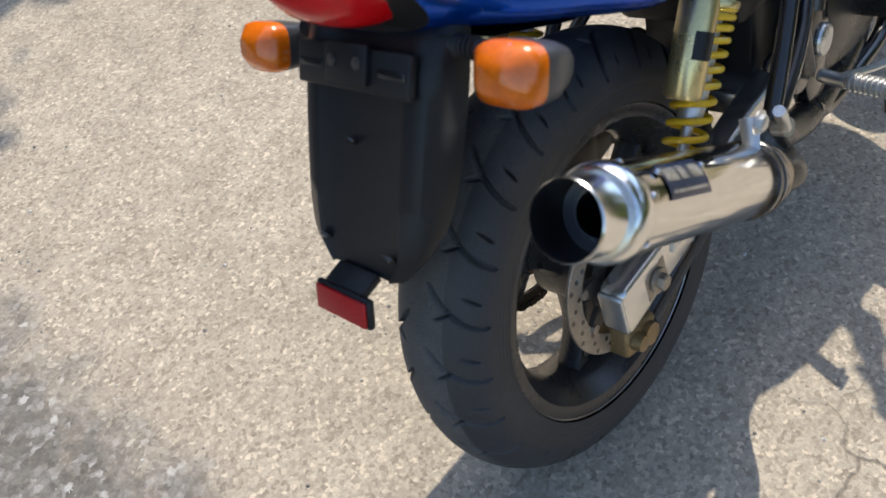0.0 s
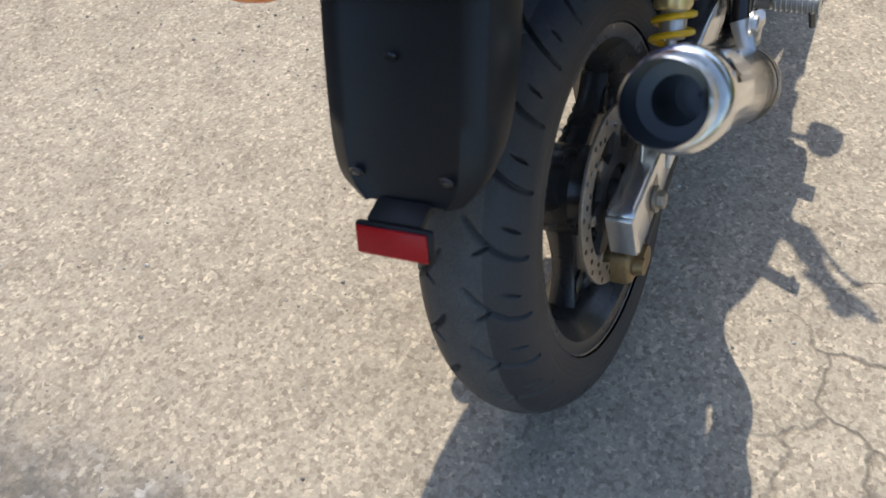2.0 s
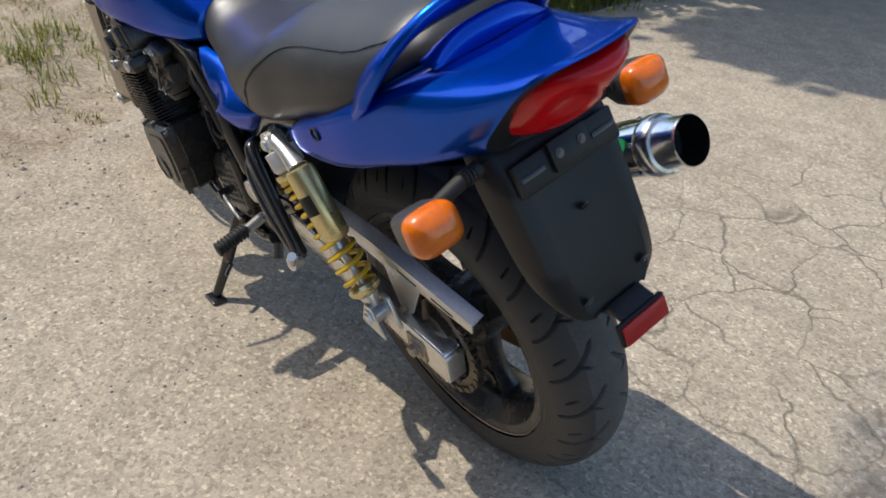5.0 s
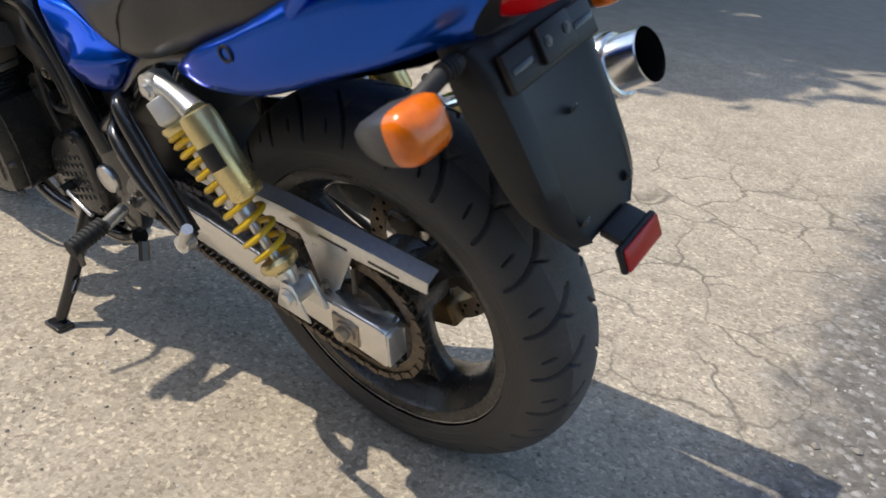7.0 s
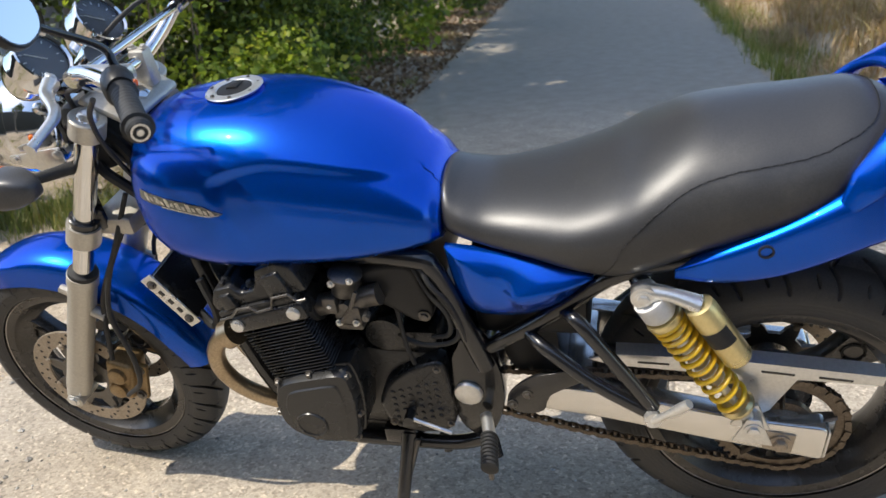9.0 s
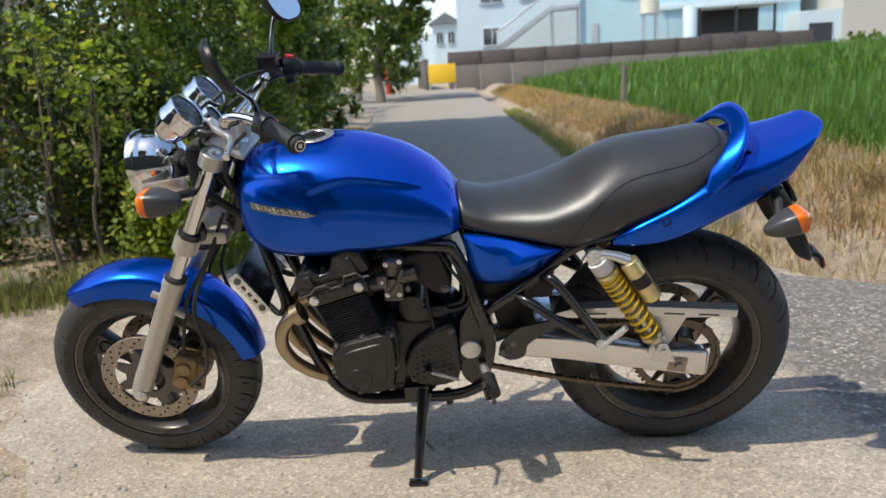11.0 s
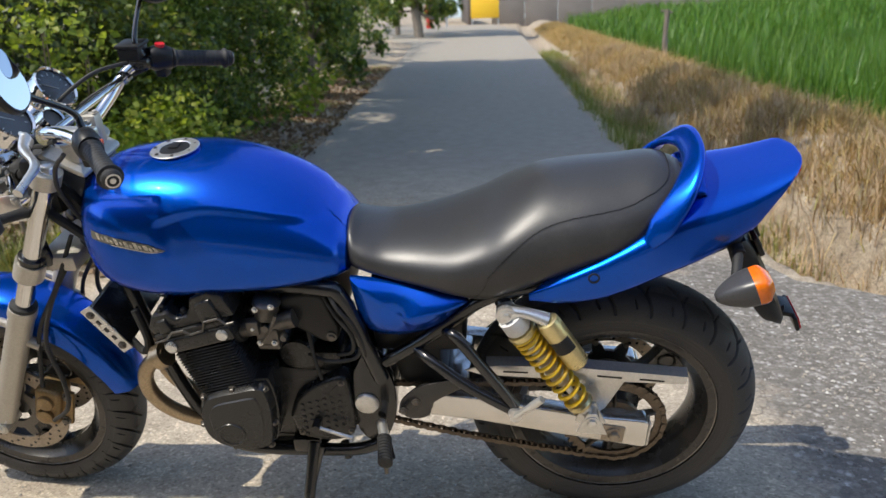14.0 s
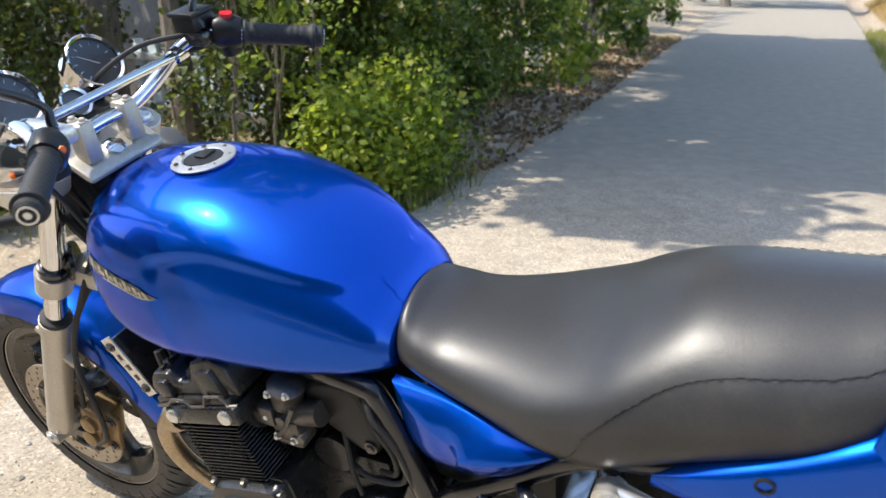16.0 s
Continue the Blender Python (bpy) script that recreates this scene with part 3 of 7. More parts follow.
sticker = part("maker_plate", decal(0.104, 0.187, 22, 70, 0.0462), M_NAVY, muf, "navy plate with silver bars")
for k, (a, b) in enumerate(((0.108, 0.132), (0.137, 0.150), (0.160, 0.182))):
    part("plate_bar", decal(a, b, 30, 48, 0.0466), M_SILVER, sticker, "silver bar")
part("plate_bar", decal(0.110, 0.182, 59, 63, 0.0466), M_SILVER, sticker, "silver bar")
for x, d in ((0.10, 34), (0.19, 34)):
    p = on_tube(x, d, 0.0462)
    part("rivet", bolt(p, (p - (tip + fwd * x)), 0.0032, 0.0025, 10), M_CHROME, muf)
for d in (0, 60, 120, 180, 240, 300):
    p = on_tube(0.075, d, 0.0448)
    part("rivet", bolt(p, (p - (tip + fwd * 0.075)), 0.0032, 0.0025, 10), M_CHROME, muf)
oval = [on_tube(0.095 + 0.014 * math.cos(a), -58 + 15 * math.sin(a), 0.0466) for a in np.linspace(0, 2 * math.pi, 25)[:-1]]
part("oval_sticker", from_lists(oval, [tuple(range(24))]), M_GREEN, muf, "small green oval sticker")
part("hanger_strap", joined(tube([(0.110, -0.225, 0.472), (0.128, -0.215, 0.497), (0.136, -0.21, 0.510)], [0.010, 0.011, 0.012], 10, flat=0.5), bolt((0.134, -0.222, 0.507), (0, -1, 0), 0.010, 0.008)), M_ALU, muf, "steel hanger strap with bolt")
part("exhaust_pipe", tube([tip + fwd * 0.47, tip + fwd * 0.54, (0.34, -0.135, 0.33), (0.52, -0.11, 0.262), (0.80, -0.07, 0.25), (0.90, -0.02, 0.27)], [0.024, 0.024, 0.025, 0.026, 0.028, 0.03], 20, smooth=6), M_ENGINE, bike, "dark exhaust pipe under the engine")
for y in (0.135, 0.045, -0.045, -0.135):
    part("header_pipe", tube([(0.955, y, 0.520), (0.985, y, 0.506), (1.012, y * 0.98, 0.468), (1.018, y * 0.95, 0.42), (0.998, y * 0.9, 0.37), (0.955, y * 0.8, 0.325), (0.90, y * 0.6, 0.285), (0.84, y * 0.4, 0.262)], 0.0165, 18, smooth=6), M_HEADER, bike, "browned steel header pipe")
    part("header_flange", turned([(-0.012, 0.026), (0.010, 0.027), (0.012, 0.021)], (0.965, y, 0.516), (0.8, 0, -0.45), 18), M_HEADER, bike)


# ---- body panels ----
TANK = [(1.078, .055, .862, .80, .735, 2.0, 2.2), (1.066, .105, .878, .775, .70, 2.1, 2.4), (1.04, .135, .894, .755, .674, 2.3, 2.6), (.99, .158, .909, .742, .658, 2.4, 2.8), (.9, .173, .917, .735, .656, 2.5, 3.0), (.8, .175, .911, .735, .663, 2.5, 3.0), (.7, .164, .881, .732, .669, 2.45, 3.0),
        (.63, .146, .842, .730, .676, 2.35, 3.0), (.585, .128, .80, .726, .682, 2.3, 3), (.562, .108, .768, .722, .688, 2.3, 3)]


def station_at(rows, x):
    line = curve_through(rows, 12)
    return min(line, key=lambda r: abs(r[0] - x))


def half_width(rows, x, z):
    _, w, top, mid, low, ue, le = station_at(rows, x)
    h, e = (top - mid, ue) if z > mid else (mid - low, le)
    return w * max(0.0, 1 - min(1, abs(z - mid) / h) ** e) ** (1 / e)


def soft(a, b, x):
    t = max(0.0, min(1.0, (x - a) / (b - a)))
    return t * t * (3 - 2 * t)


def knee(x, z):
    """How deep the knee recess in the tank's flank is."""
    line = 0.866 - 0.42 * max(0.0, 0.80 - x) ** 1.35 - 2.2 * max(0.0, x - 0.80) ** 2
    return 0.011 * soft(0.0, 0.022, line - z) * soft(0.0, 0.030, 0.900 + 0.25 * (z - 0.8) - x) * max(0.0, min(1.0, (z - 0.675) / (line - 0.675)))


bm = loft(TANK, 16, 176)
for v in bm.verts:
    if abs(v.co.y) > 0.05:
        v.co.y -= math.copysign(knee(v.co.x, v.co.z), v.co.y)
tank = part("fuel_tank", bm, M_BLUE, bike, "glossy metallic blue fuel tank", 50)
cap_at = Vector((0.892, 0, 0.9165))
cap_n = Vector((0.05, 0, 1)).normalized()
part("filler_ring", turned([(-0.004, 0.040), (0.003, 0.0475), (0.0045, 0.046), (0.005, 0.031), (0.003, 0.029)], cap_at, cap_n, 48, caps=False), M_ALU, tank, "bright aluminium filler ring")
part("filler_cap", joined(turned([(0.002, 0.0295), (0.0045, 0.028), (0.005, 0.0)], cap_at, cap_n, 36), block(0.885, 0.903, -0.02, 0.006, 0.920, 0.9245, 0.001)), M_PLASTIC, tank, "black filler cap with key flap")
for k in range(7):
    a = 2 * math.pi * k / 7
    part("cap_screw", bolt(cap_at + Vector((0.039 * math.cos(a), 0.039 * math.sin(a), 0.0045)), cap_n, 0.0026, 0.002), M_CARB, tank)
for s in SIDES:
    def flank(x, z, lift):
        return (x, s * (half_width(TANK, x, z) - knee(x, z) + lift), z)
    def badge_z(x, f):
        """Height on the badge: f 0 along its lower edge, 1 along its upper edge; it sinks and narrows to a point at the rear."""
        return 0.806 - 0.115 * (1.02 - x) + 0.0155 * (f - 0.35) * min(1.0, (x - 0.877) / 0.03)
    bd = part("badge", skin([[flank(x, badge_z(x, f), 0.0016) for f in (1, 0.75, 0.5, 0.25, 0)] for x in np.linspace(1.030, 0.878, 26)], closed=False), M_BADGE_DARK, tank, "tarnished winged badge with plain silver bars")
    part("badge_bar", skin([[flank(x, badge_z(x, f), 0.0030) for f in (0.14, 0.0)] for x in np.linspace(0.985, 0.881, 14)], closed=False), M_SILVER, bd, "plain silver bar")
    for k in range(13):
        x0, wide = 1.018 - 0.0098 * k, (0.0072, 0.0048, 0.0080, 0.0060)[k % 4]
        lo, hi = ((0.22, 1.0), (0.34, 0.74), (0.28, 0.90), (0.24, 0.66))[k % 4]
        part("badge_bar", skin([[flank(x0 - u * wide - 0.006 * (1 - f), badge_z(x0 - u * wide, f), 0.0032) for f in np.linspace(lo, hi, 4)] for u in (0, 0.5, 1)], closed=False), M_SILVER, bd, "plain silver bar")

SEAT = [(.572, .058, .758, .721, .702, 2.1, 2.6), (.560, .089, .776, .720, .695, 2.1, 2.8), (.535, .104, .764, .716, .690, 2.1, 3), (.49, .115, .755, .706, .682, 2.1, 3.2), (.43, .133, .760, .704, .675, 2.1, 3.4), (.36, .156, .772, .712, .660, 2.15, 3.6), (.30, .163, .796, .722, .650, 2.2, 3.8),
        (.25, .164, .828, .740, .660, 2.1, 3.8), (.19, .157, .860, .756, .684, 1.95, 3.6), (.12, .152, .872, .775, .711, 1.85, 3.4), (.05, .143, .880, .788, .743, 1.8, 3.2), (-.01, .121, .888, .814, .790, 1.8, 3), (-.045, .088, .879, .842, .825, 1.8, 2.6), (-.066, .066, .869, .847, .836, 1.8, 2.2)]
seat = part("seat", loft(SEAT, 6, 56), M_SEAT, bike, "black vinyl dual seat, stepped and slightly worn", 60)


def seat_point(x, a, lift=0.0015):
    _, w, top, mid, low, ue, le = station_at(SEAT, x)
    c, s = math.cos(a), math.sin(a)
    e = ue if s > 0 else le
    return Vector((x, w * math.copysign(abs(c) ** (2 / e), c) * (1 + lift / w), mid + ((top - mid) if s > 0 else (mid - low)) * math.copysign(abs(s) ** (2 / e), s) + (lift if s > 0 else 0)))


line = curve_through([(0.325, -0.6), (0.30, -0.12), (0.26, 0.26), (0.215, 0.50), (0.16, 0.60), (0.09, 0.62), (0.02, 0.66), (-0.02, 0.76), (-0.035, 0.95), (-0.04, 1.25), (-0.04, 1.57)], 10)
for s in SIDES:
    pts = [seat_point(x, a) for x, a in line]
    part("seam", tube([(p.x, s * (p.y - 0.0012), p.z - 0.0006) for p in pts], 0.0006, 6), M_PLASTIC, seat, "stitched seam")
    part("stitch_row", joined(*[tube([(pts[i].x, s * (pts[i].y + 0.0004), pts[i].z + 0.0002), (pts[i + 1].x, s * (pts[i + 1].y + 0.0004), pts[i + 1].z + 0.0002)], 0.0005, 5) for i in range(12, len(pts) - 2, 2)]), M_SEAT, seat, "row of black stitches")


# tail cowl: cross-sections that slant towards the rear
def slant_ring(x, w, top, mid, low, ue, le, k, n=48):
    """A slanting cross-section, narrower above its middle and wider below it towards the rear."""
    out = []
    for px, py, pz in ring(x, w, top, mid, low, ue, le, n):
        f = (pz - mid) / (top - mid) if pz > mid else (pz - mid) / (mid - low)
        out.append((px + k * (pz - mid) - 0.030 * k * (py / w) ** 2, py * (1 + 0.18 * k * f), pz))
    return out


TAIL = [(.214, .150, .690, .672, .658, 4, 4, 0), (.160, .162, .723, .696, .653, 4.5, 5, 0), (.090, .161, .758, .722, .661, 4.5, 6, 0), (.022, .157, .799, .752, .681, 4, 6, -0.1), (-.052, .145, .845, .775, .708, 3.8, 6, -0.25), (-.113, .134, .861, .794, .727, 3.4, 6, -0.4),
        (-.172, .120, .876, .815, .746, 3.3, 5.5, -0.55), (-.232, .101, .897, .843, .763, 3.4, 4.4, -0.66)]
tail_rows = curve_through(TAIL, 6)
rings = [slant_ring(*r) for r in tail_rows]
last = tail_rows[-1]
lip = slant_ring(last[0] - 0.006, last[1] - 0.004, last[2] - 0.002, last[3], last[4] + 0.004, last[5], last[6], last[7])
lip2 = slant_ring(last[0] + 0.004, last[1] - 0.012, last[2] - 0.012, last[3], last[4] + 0.012, last[5], last[6], last[7])
inner = slant_ring(last[0] + 0.016, last[1] - 0.020, last[2] - 0.024, last[3], last[4] + 0.020, last[5], last[6], last[7])
tail = part("tail_cowl", skin(rings + [lip], caps=False), M_BLUE, bike, "glossy blue tail cowl behind the seat", 50)
part("cowl_rim", skin([lip, lip2, inner], caps=True), M_PLASTIC, tail, "black inner edge round the tail lamp")
lens = []
for f in np.linspace(0, 1, 9):
    q = math.cos(f * math.pi / 2)
    lens.append(slant_ring(last[0] + 0.006 - 0.043 * math.sin(f * math.pi / 2), (last[1] - 0.019) * max(q, 0.03) ** 0.55, last[3] + (last[2] - 0.012 - last[3]) * max(q, 0.03) ** 0.6, last[3], last[3] - (last[3] - last[4] - 0.010) * max(q, 0.03) ** 0.65, 2.7, 2.5, last[7]))
lamp = part("tail_lamp", skin(lens), M_RED, tail, "large red tail lamp lens", 60)
for s in SIDES:
    part("panel_hole", turned([(0.0, 0.0105), (0.003, 0.0105), (0.003, 0.008), (-0.004, 0.007), (-0.004, 0.0)], (0.099, s * 0.1605, 0.725), (0, s, 0), 20), M_PLASTIC, tail, "dark plugged hole in the cowl")
# grab rail
rail_pts = [(0.004, 0.144, 0.785), (-0.022, 0.136, 0.826), (-0.048, 0.118, 0.864), (-0.066, 0.088, 0.891), (-0.077, 0.048, 0.905), (-0.080, 0.0, 0.909)]
rail_pts = rail_pts + [(x, -y, z) for x, y, z in rail_pts[-2::-1]]
rings = []
line = curve_through(rail_pts, 8)
for i, p in enumerate(line):
    a, b = line[max(0, i - 1)], line[min(len(line) - 1, i + 1)]
    d = Vector(b - a).normalized()
    out = Vector((0.35, p[1] * 3.2, (p[2] - 0.80) * 2.5))
    out = (out - d * out.dot(d)).normalized()
    across = d.cross(out)
    f = min(1.0, min(i, len(line) - 1 - i) / 6)
    W, H = 0.012 + 0.012 * f, 0.006 + 0.003 * f
    rings.append([Vector(p) + across * (W * math.copysign(abs(math.cos(t)) ** 0.7, math.cos(t))) + out * (H * math.copysign(abs(math.sin(t)) ** 0.7, math.sin(t))) for t in np.linspace(0, 2 * math.pi, 17)[:-1]])
part("grab_rail", skin(rings), M_BLUE, tail, "blue moulded grab rail arching over the cowl", 50)
hump = []
for y in np.linspace(-0.088, 0.088, 19):
    f = max(0.04, 1 - abs(y / 0.088) ** 3)
    hump.append([(-0.090 + 0.9 * (y * y) + 0.016 * math.cos(q), y, 0.856 - 0.5 * y * y + 0.028 * f * max(0.0, math.sin(q)) ** 0.8) for q in np.linspace(0, math.pi, 11)])
part("cowl_hump", skin(hump), M_BLUE, tail, "raised blue ridge of the cowl under the grab rail", 60)
part("seat_hook", joined(block(-0.075, -0.05, -0.05, 0.05, 0.842, 0.853, 0.004), tube([(-0.05, -0.03, 0.855), (-0.068, 0, 0.866), (-0.05, 0.03, 0.855)], 0.006, 8, smooth=5)), M_PLASTIC, tail)

# side panels
for s in SIDES:
    o = curve_through([(0.556, 0.696), (0.45, 0.682), (0.335, 0.661), (0.345, 0.642), (0.385, 0.603), (0.425, 0.577), (0.470, 0.563), (0.515, 0.566), (0.541, 0.594), (0.551, 0.642), (0.556, 0.696)], 4)[:-1]
    rings = []
    for y, sc in [(0.105, 1.0)] + [(0.118 + 0.030 * (1 - q ** 2.6), 0.995 * q) for q in (1.0, 0.97, 0.92, 0.84, 0.72, 0.56, 0.36, 0.12)]:
        rings.append([(0.455 + (x - 0.455) * sc, s * (y + 0.02 * soft(0.5, 0.35, x)), 0.63 + (z - 0.63) * sc) for x, z in o])
    part("side_panel", skin(rings), M_BLUE, bike, "glossy blue triangular side panel", 50)

# rear mudguard, bracket, indicators, reflector
flap_rows = []
for x, z, w, wrap in ((-0.10, 0.765, 0.085, 0.03), (-0.165, 0.772, 0.095, 0.045), (-0.195, 0.748, 0.100, 0.055), (-0.222, 0.70, 0.098, 0.064), (-0.247, 0.65, 0.096, 0.064), (-0.270, 0.60, 0.093, 0.058), (-0.283, 0.568, 0.086, 0.046), (-0.290, 0.548, 0.066, 0.03)):
    flap_rows.append([(x + wrap, w, z + 0.012), (x + wrap * 0.45, w * 0.985, z + 0.004), (x + 0.008, w * 0.90, z), (x, w * 0.68, z), (x + 0.003, w * 0.62, z), (x + 0.002, 0, z), (x + 0.003, -w * 0.62, z), (x, -w * 0.68, z), (x + 0.008, -w * 0.90, z), (x + wrap * 0.45, -w * 0.985, z + 0.004), (x + wrap, -w, z + 0.012)])
fl = curve_through([np.array(r).ravel() for r in flap_rows], 4)
fl = [[tuple(q) for q in r.reshape(-1, 3)] for r in fl]
bm = skin(fl, closed=False)
bmesh.ops.solidify(bm, geom=bm.faces[:], thickness=0.004)
flap = part("rear_mudguard", bm, M_PLASTIC, bike, "black plastic rear mudguard with number plate mount", 45)
part("mudguard_inner", skin([[(0.30, y, 0.66), (0.12, y, 0.675), (-0.02, y, 0.70), (-0.12, y * 0.9, 0.735), (-0.175, y * 0.9, 0.765)] for y in np.linspace(-0.11, 0.11, 9)], closed=False), M_PLASTIC, bike, "black inner mudguard under the cowl")
part("plate_bracket", joined(block(-0.006, 0.004, -0.082, 0.082, -0.021, 0.021, 0.003)), M_PLASTIC, flap, "black slotted mounting bar", m=pose(-0.206, 0, 0.738) @ pose(0, 0, 0, 0, 27, 0))
part("bracket_tab", joined(block(-0.012, -0.004, -0.030, 0.030, -0.016, 0.022, 0.002)), M_PLASTIC, flap, m=pose(-0.206, 0, 0.741) @ pose(0, 0, 0, 0, 27, 0))
for s in SIDES:
    part("bracket_slot", block(-0.0078, -0.005, s * 0.058 - 0.019, s * 0.058 + 0.019, -0.004, 0.004, 0.0012), M_FRAME, flap, "dark slot", m=pose(-0.206, 0, 0.738) @ pose(0, 0, 0, 0, 27, 0))
    part("bracket_screw", bolt((-0.0125, s * 0.018, 0.004), (-1, 0, 0), 0.004, 0.002), M_CARB, flap, "rusty screw", m=pose(-0.206, 0, 0.741) @ pose(0, 0, 0, 0, 27, 0))
    part("flap_screw", bolt((-0.282, s * 0.050, 0.577), (-1, 0, -0.45), 0.005, 0.003), M_CARB, flap, "rusty screw")
    # rear indicators
    c = Vector((-0.172, 0.0065 + s * 0.1795, 0.724 if s > 0 else 0.737))
    part("indicator_stalk", joined(tube([(-0.165, s * 0.075, 0.752), (-0.160, s * 0.115, 0.747), c + Vector((0.022, -s * 0.03, 0.002))], [0.012, 0.010, 0.009], 12),
                                   *[turned([(-0.001, 0.011), (0.001, 0.011)], (-0.162, s * (0.100 + 0.005 * k), 0.748), (0, 1, 0), 14) for k in range(5)]), M_RUBBER, flap, "ribbed black rubber stalk")
    def lamp_ring(x, w, h, n=24, c=c):
        return [(c.x + x, c.y + w * math.copysign(abs(math.cos(a)) ** 0.55, math.cos(a)), c.z + h * math.copysign(abs(math.sin(a)) ** 0.55, math.sin(a))) for a in np.linspace(0, 2 * math.pi, n + 1)[:-1]]
    ind = part("rear_indicator", skin([lamp_ring(-0.002, .0335, .027), lamp_ring(0.008, .033, .0265), lamp_ring(0.024, .030, .025), lamp_ring(0.046, .0205, .018), lamp_ring(0.060, .012, .011), lamp_ring(0.066, .006, .005)]), M_HOUSING, flap, "black indicator housing with orange lens", 50, m=Matrix.Translation(c) @ pose(0, 0, 0, 0, 22, 0) @ Matrix.Translation(-c))
    part("lens", skin([lamp_ring(0.002, .033, .0268), lamp_ring(-0.012, .034, .0275), lamp_ring(-0.020, .0325, .026), lamp_ring(-0.0245, .0270, .021), lamp_ring(-0.032, .019, .013), lamp_ring(-0.033, .004, .003)]), M_ORANGE, ind, "orange ribbed lens", 50, m=Matrix.Translation(c) @ pose(0, 0, 0, 0, 22, 0) @ Matrix.Translation(-c))
part("plate_dot", turned([(0, 0.007), (0.002, 0.006), (0.002, 0.0)], (-0.2375, 0.004, 0.676), (-1, 0, -0.45), 12), M_FRAME, flap)
ref = part("reflector_bracket", block(-0.005, 0.022, -0.030, 0.030, -0.004, 0.006, 0.002), M_PLASTIC, flap, m=pose(-0.310, -0.002, 0.545) @ pose(0, 0, 0, 0, -12, 0))
part("reflector_case", block(-0.004, 0.005, -0.043, 0.043, -0.028, 0.006, 0.004, 3), M_PLASTIC, ref, "black reflector case", m=pose(-0.318, -0.002, 0.541) @ pose(0, 0, 0, 0, 20, 0))
part("reflector_lens", block(-0.0075, -0.0035, -0.0395, 0.0395, -0.0255, 0.003, 0.002), M_REFLECTOR, ref, "red prismatic reflector", m=pose(-0.318, -0.002, 0.541) @ pose(0, 0, 0, 0, 20, 0))

# ---- frame ----
for s in SIDES:
    part("frame_rail", tube([(1.055, s * 0.03, 0.80), (1.0, s * 0.085, 0.72), (0.85, s * 0.10, 0.68), (0.62, s * 0.118, 0.675), (0.578, s * 0.122, 0.655), (0.545, s * 0.124, 0.555), (0.515, s * 0.122, 0.45)], 0.0165, 14, smooth=5), M_FRAME, bike, "black painted frame rail")
    part("cradle_tube", tube([(1.06, s * 0.025, 0.72), (1.03, s * 0.06, 0.62), (0.985, s * 0.085, 0.47), (0.932, s * 0.095, 0.32), (0.892, s * 0.10, 0.262), (0.83, s * 0.105, 0.232), (0.70, s * 0.11, 0.232), (0.59, s * 0.115, 0.240), (0.525, s * 0.12, 0.270)], 0.0145, 14, smooth=5), M_FRAME, bike, "black lower cradle tube")
    part("pivot_plate", plate(curve_through([(0.575, 0.462), (0.548, 0.512), (0.522, 0.508), (0.495, 0.445), (0.490, 0.365), (0.515, 0.285), (0.548, 0.268), (0.578, 0.300), (0.584, 0.37), (0.575, 0.462)], 3)[:-1], s * 0.105 - 0.014, s * 0.105 + 0.014, 0.005), M_FRAME, bike, "black swing arm pivot plate")
    part("pivot_cap", turned([(0, 0.025), (0.004, 0.026), (0.008, 0.024), (0.010, 0.018), (0.011, 0)], (0.553, s * 0.119, 0.381), (0, s, 0), 32), M_ALU, bike, "pale round pivot cap")
    part("subframe_tube", tube([(0.505, s * 0.115, 0.49), (0.43, s * 0.122, 0.545), (0.36, s * 0.128, 0.605), (0.29, s * 0.132, 0.662), (0.15, s * 0.13, 0.70), (-0.05, s * 0.11, 0.755), (-0.15, s * 0.08, 0.78)], 0.0135, 12, smooth=5), M_FRAME, bike, "black rear frame tube")
    part("shock_lug", tube([(0.275, s * 0.11, 0.67), (0.257, s * 0.148, 0.648)], 0.016, 12), M_FRAME, bike)
    part("hanger_plate", plate(curve_through([(0.485, 0.368), (0.476, 0.402), (0.44, 0.438), (0.40, 0.452), (0.352, 0.462), (0.338, 0.446), (0.39, 0.412), (0.412, 0.392), (0.420, 0.362), (0.455, 0.352), (0.485, 0.368)], 3)[:-1], s * 0.132 - 0.004, s * 0.132 + 0.004, 0.002), M_FRAME, bike, "black heel plate")
    for x, z in ((0.474, 0.375), (0.446, 0.40)):
        part("plate_bolt", bolt((x, s * 0.136, z), (0, s, 0), 0.006), M_CARB, bike)
    # pillion peg bracket and peg
    br = part("pillion_bracket", joined(tube([(0.375, s * 0.135, 0.585), (0.352, s * 0.165, 0.592), (0.300, s * 0.178, 0.525), (0.240, s * 0.186, 0.438)], [0.010, 0.0115, 0.0115, 0.012], 12, smooth=4), tube([(0.435, s * 0.130, 0.535), (0.40, s * 0.16, 0.526), (0.33, s * 0.178, 0.478), (0.245, s * 0.186, 0.428)], [0.010, 0.0115, 0.0115, 0.012], 12, smooth=4)), M_FRAME, bike, "black forked pillion peg bracket")
    part("pillion_peg", joined(tube([(0.243, s * 0.190, 0.428), (0.240, s * 0.208, 0.432)], 0.013, 12), tube([(0.240, s * 0.205, 0.430), (0.222, s * 0.212, 0.452), (0.205, s * 0.216, 0.470), (0.190, s * 0.220, 0.488)], [0.007, 0.0055, 0.0085, 0.0075], 10)), M_ALU, br, "folded grey metal pillion peg")
    part("rider_peg", joined(tube([(0.525, s * 0.13, 0.335), (0.512, s * 0.175, 0.335)], 0.011, 10)), M_ALU, bike, "rider foot peg")
    ribs = []
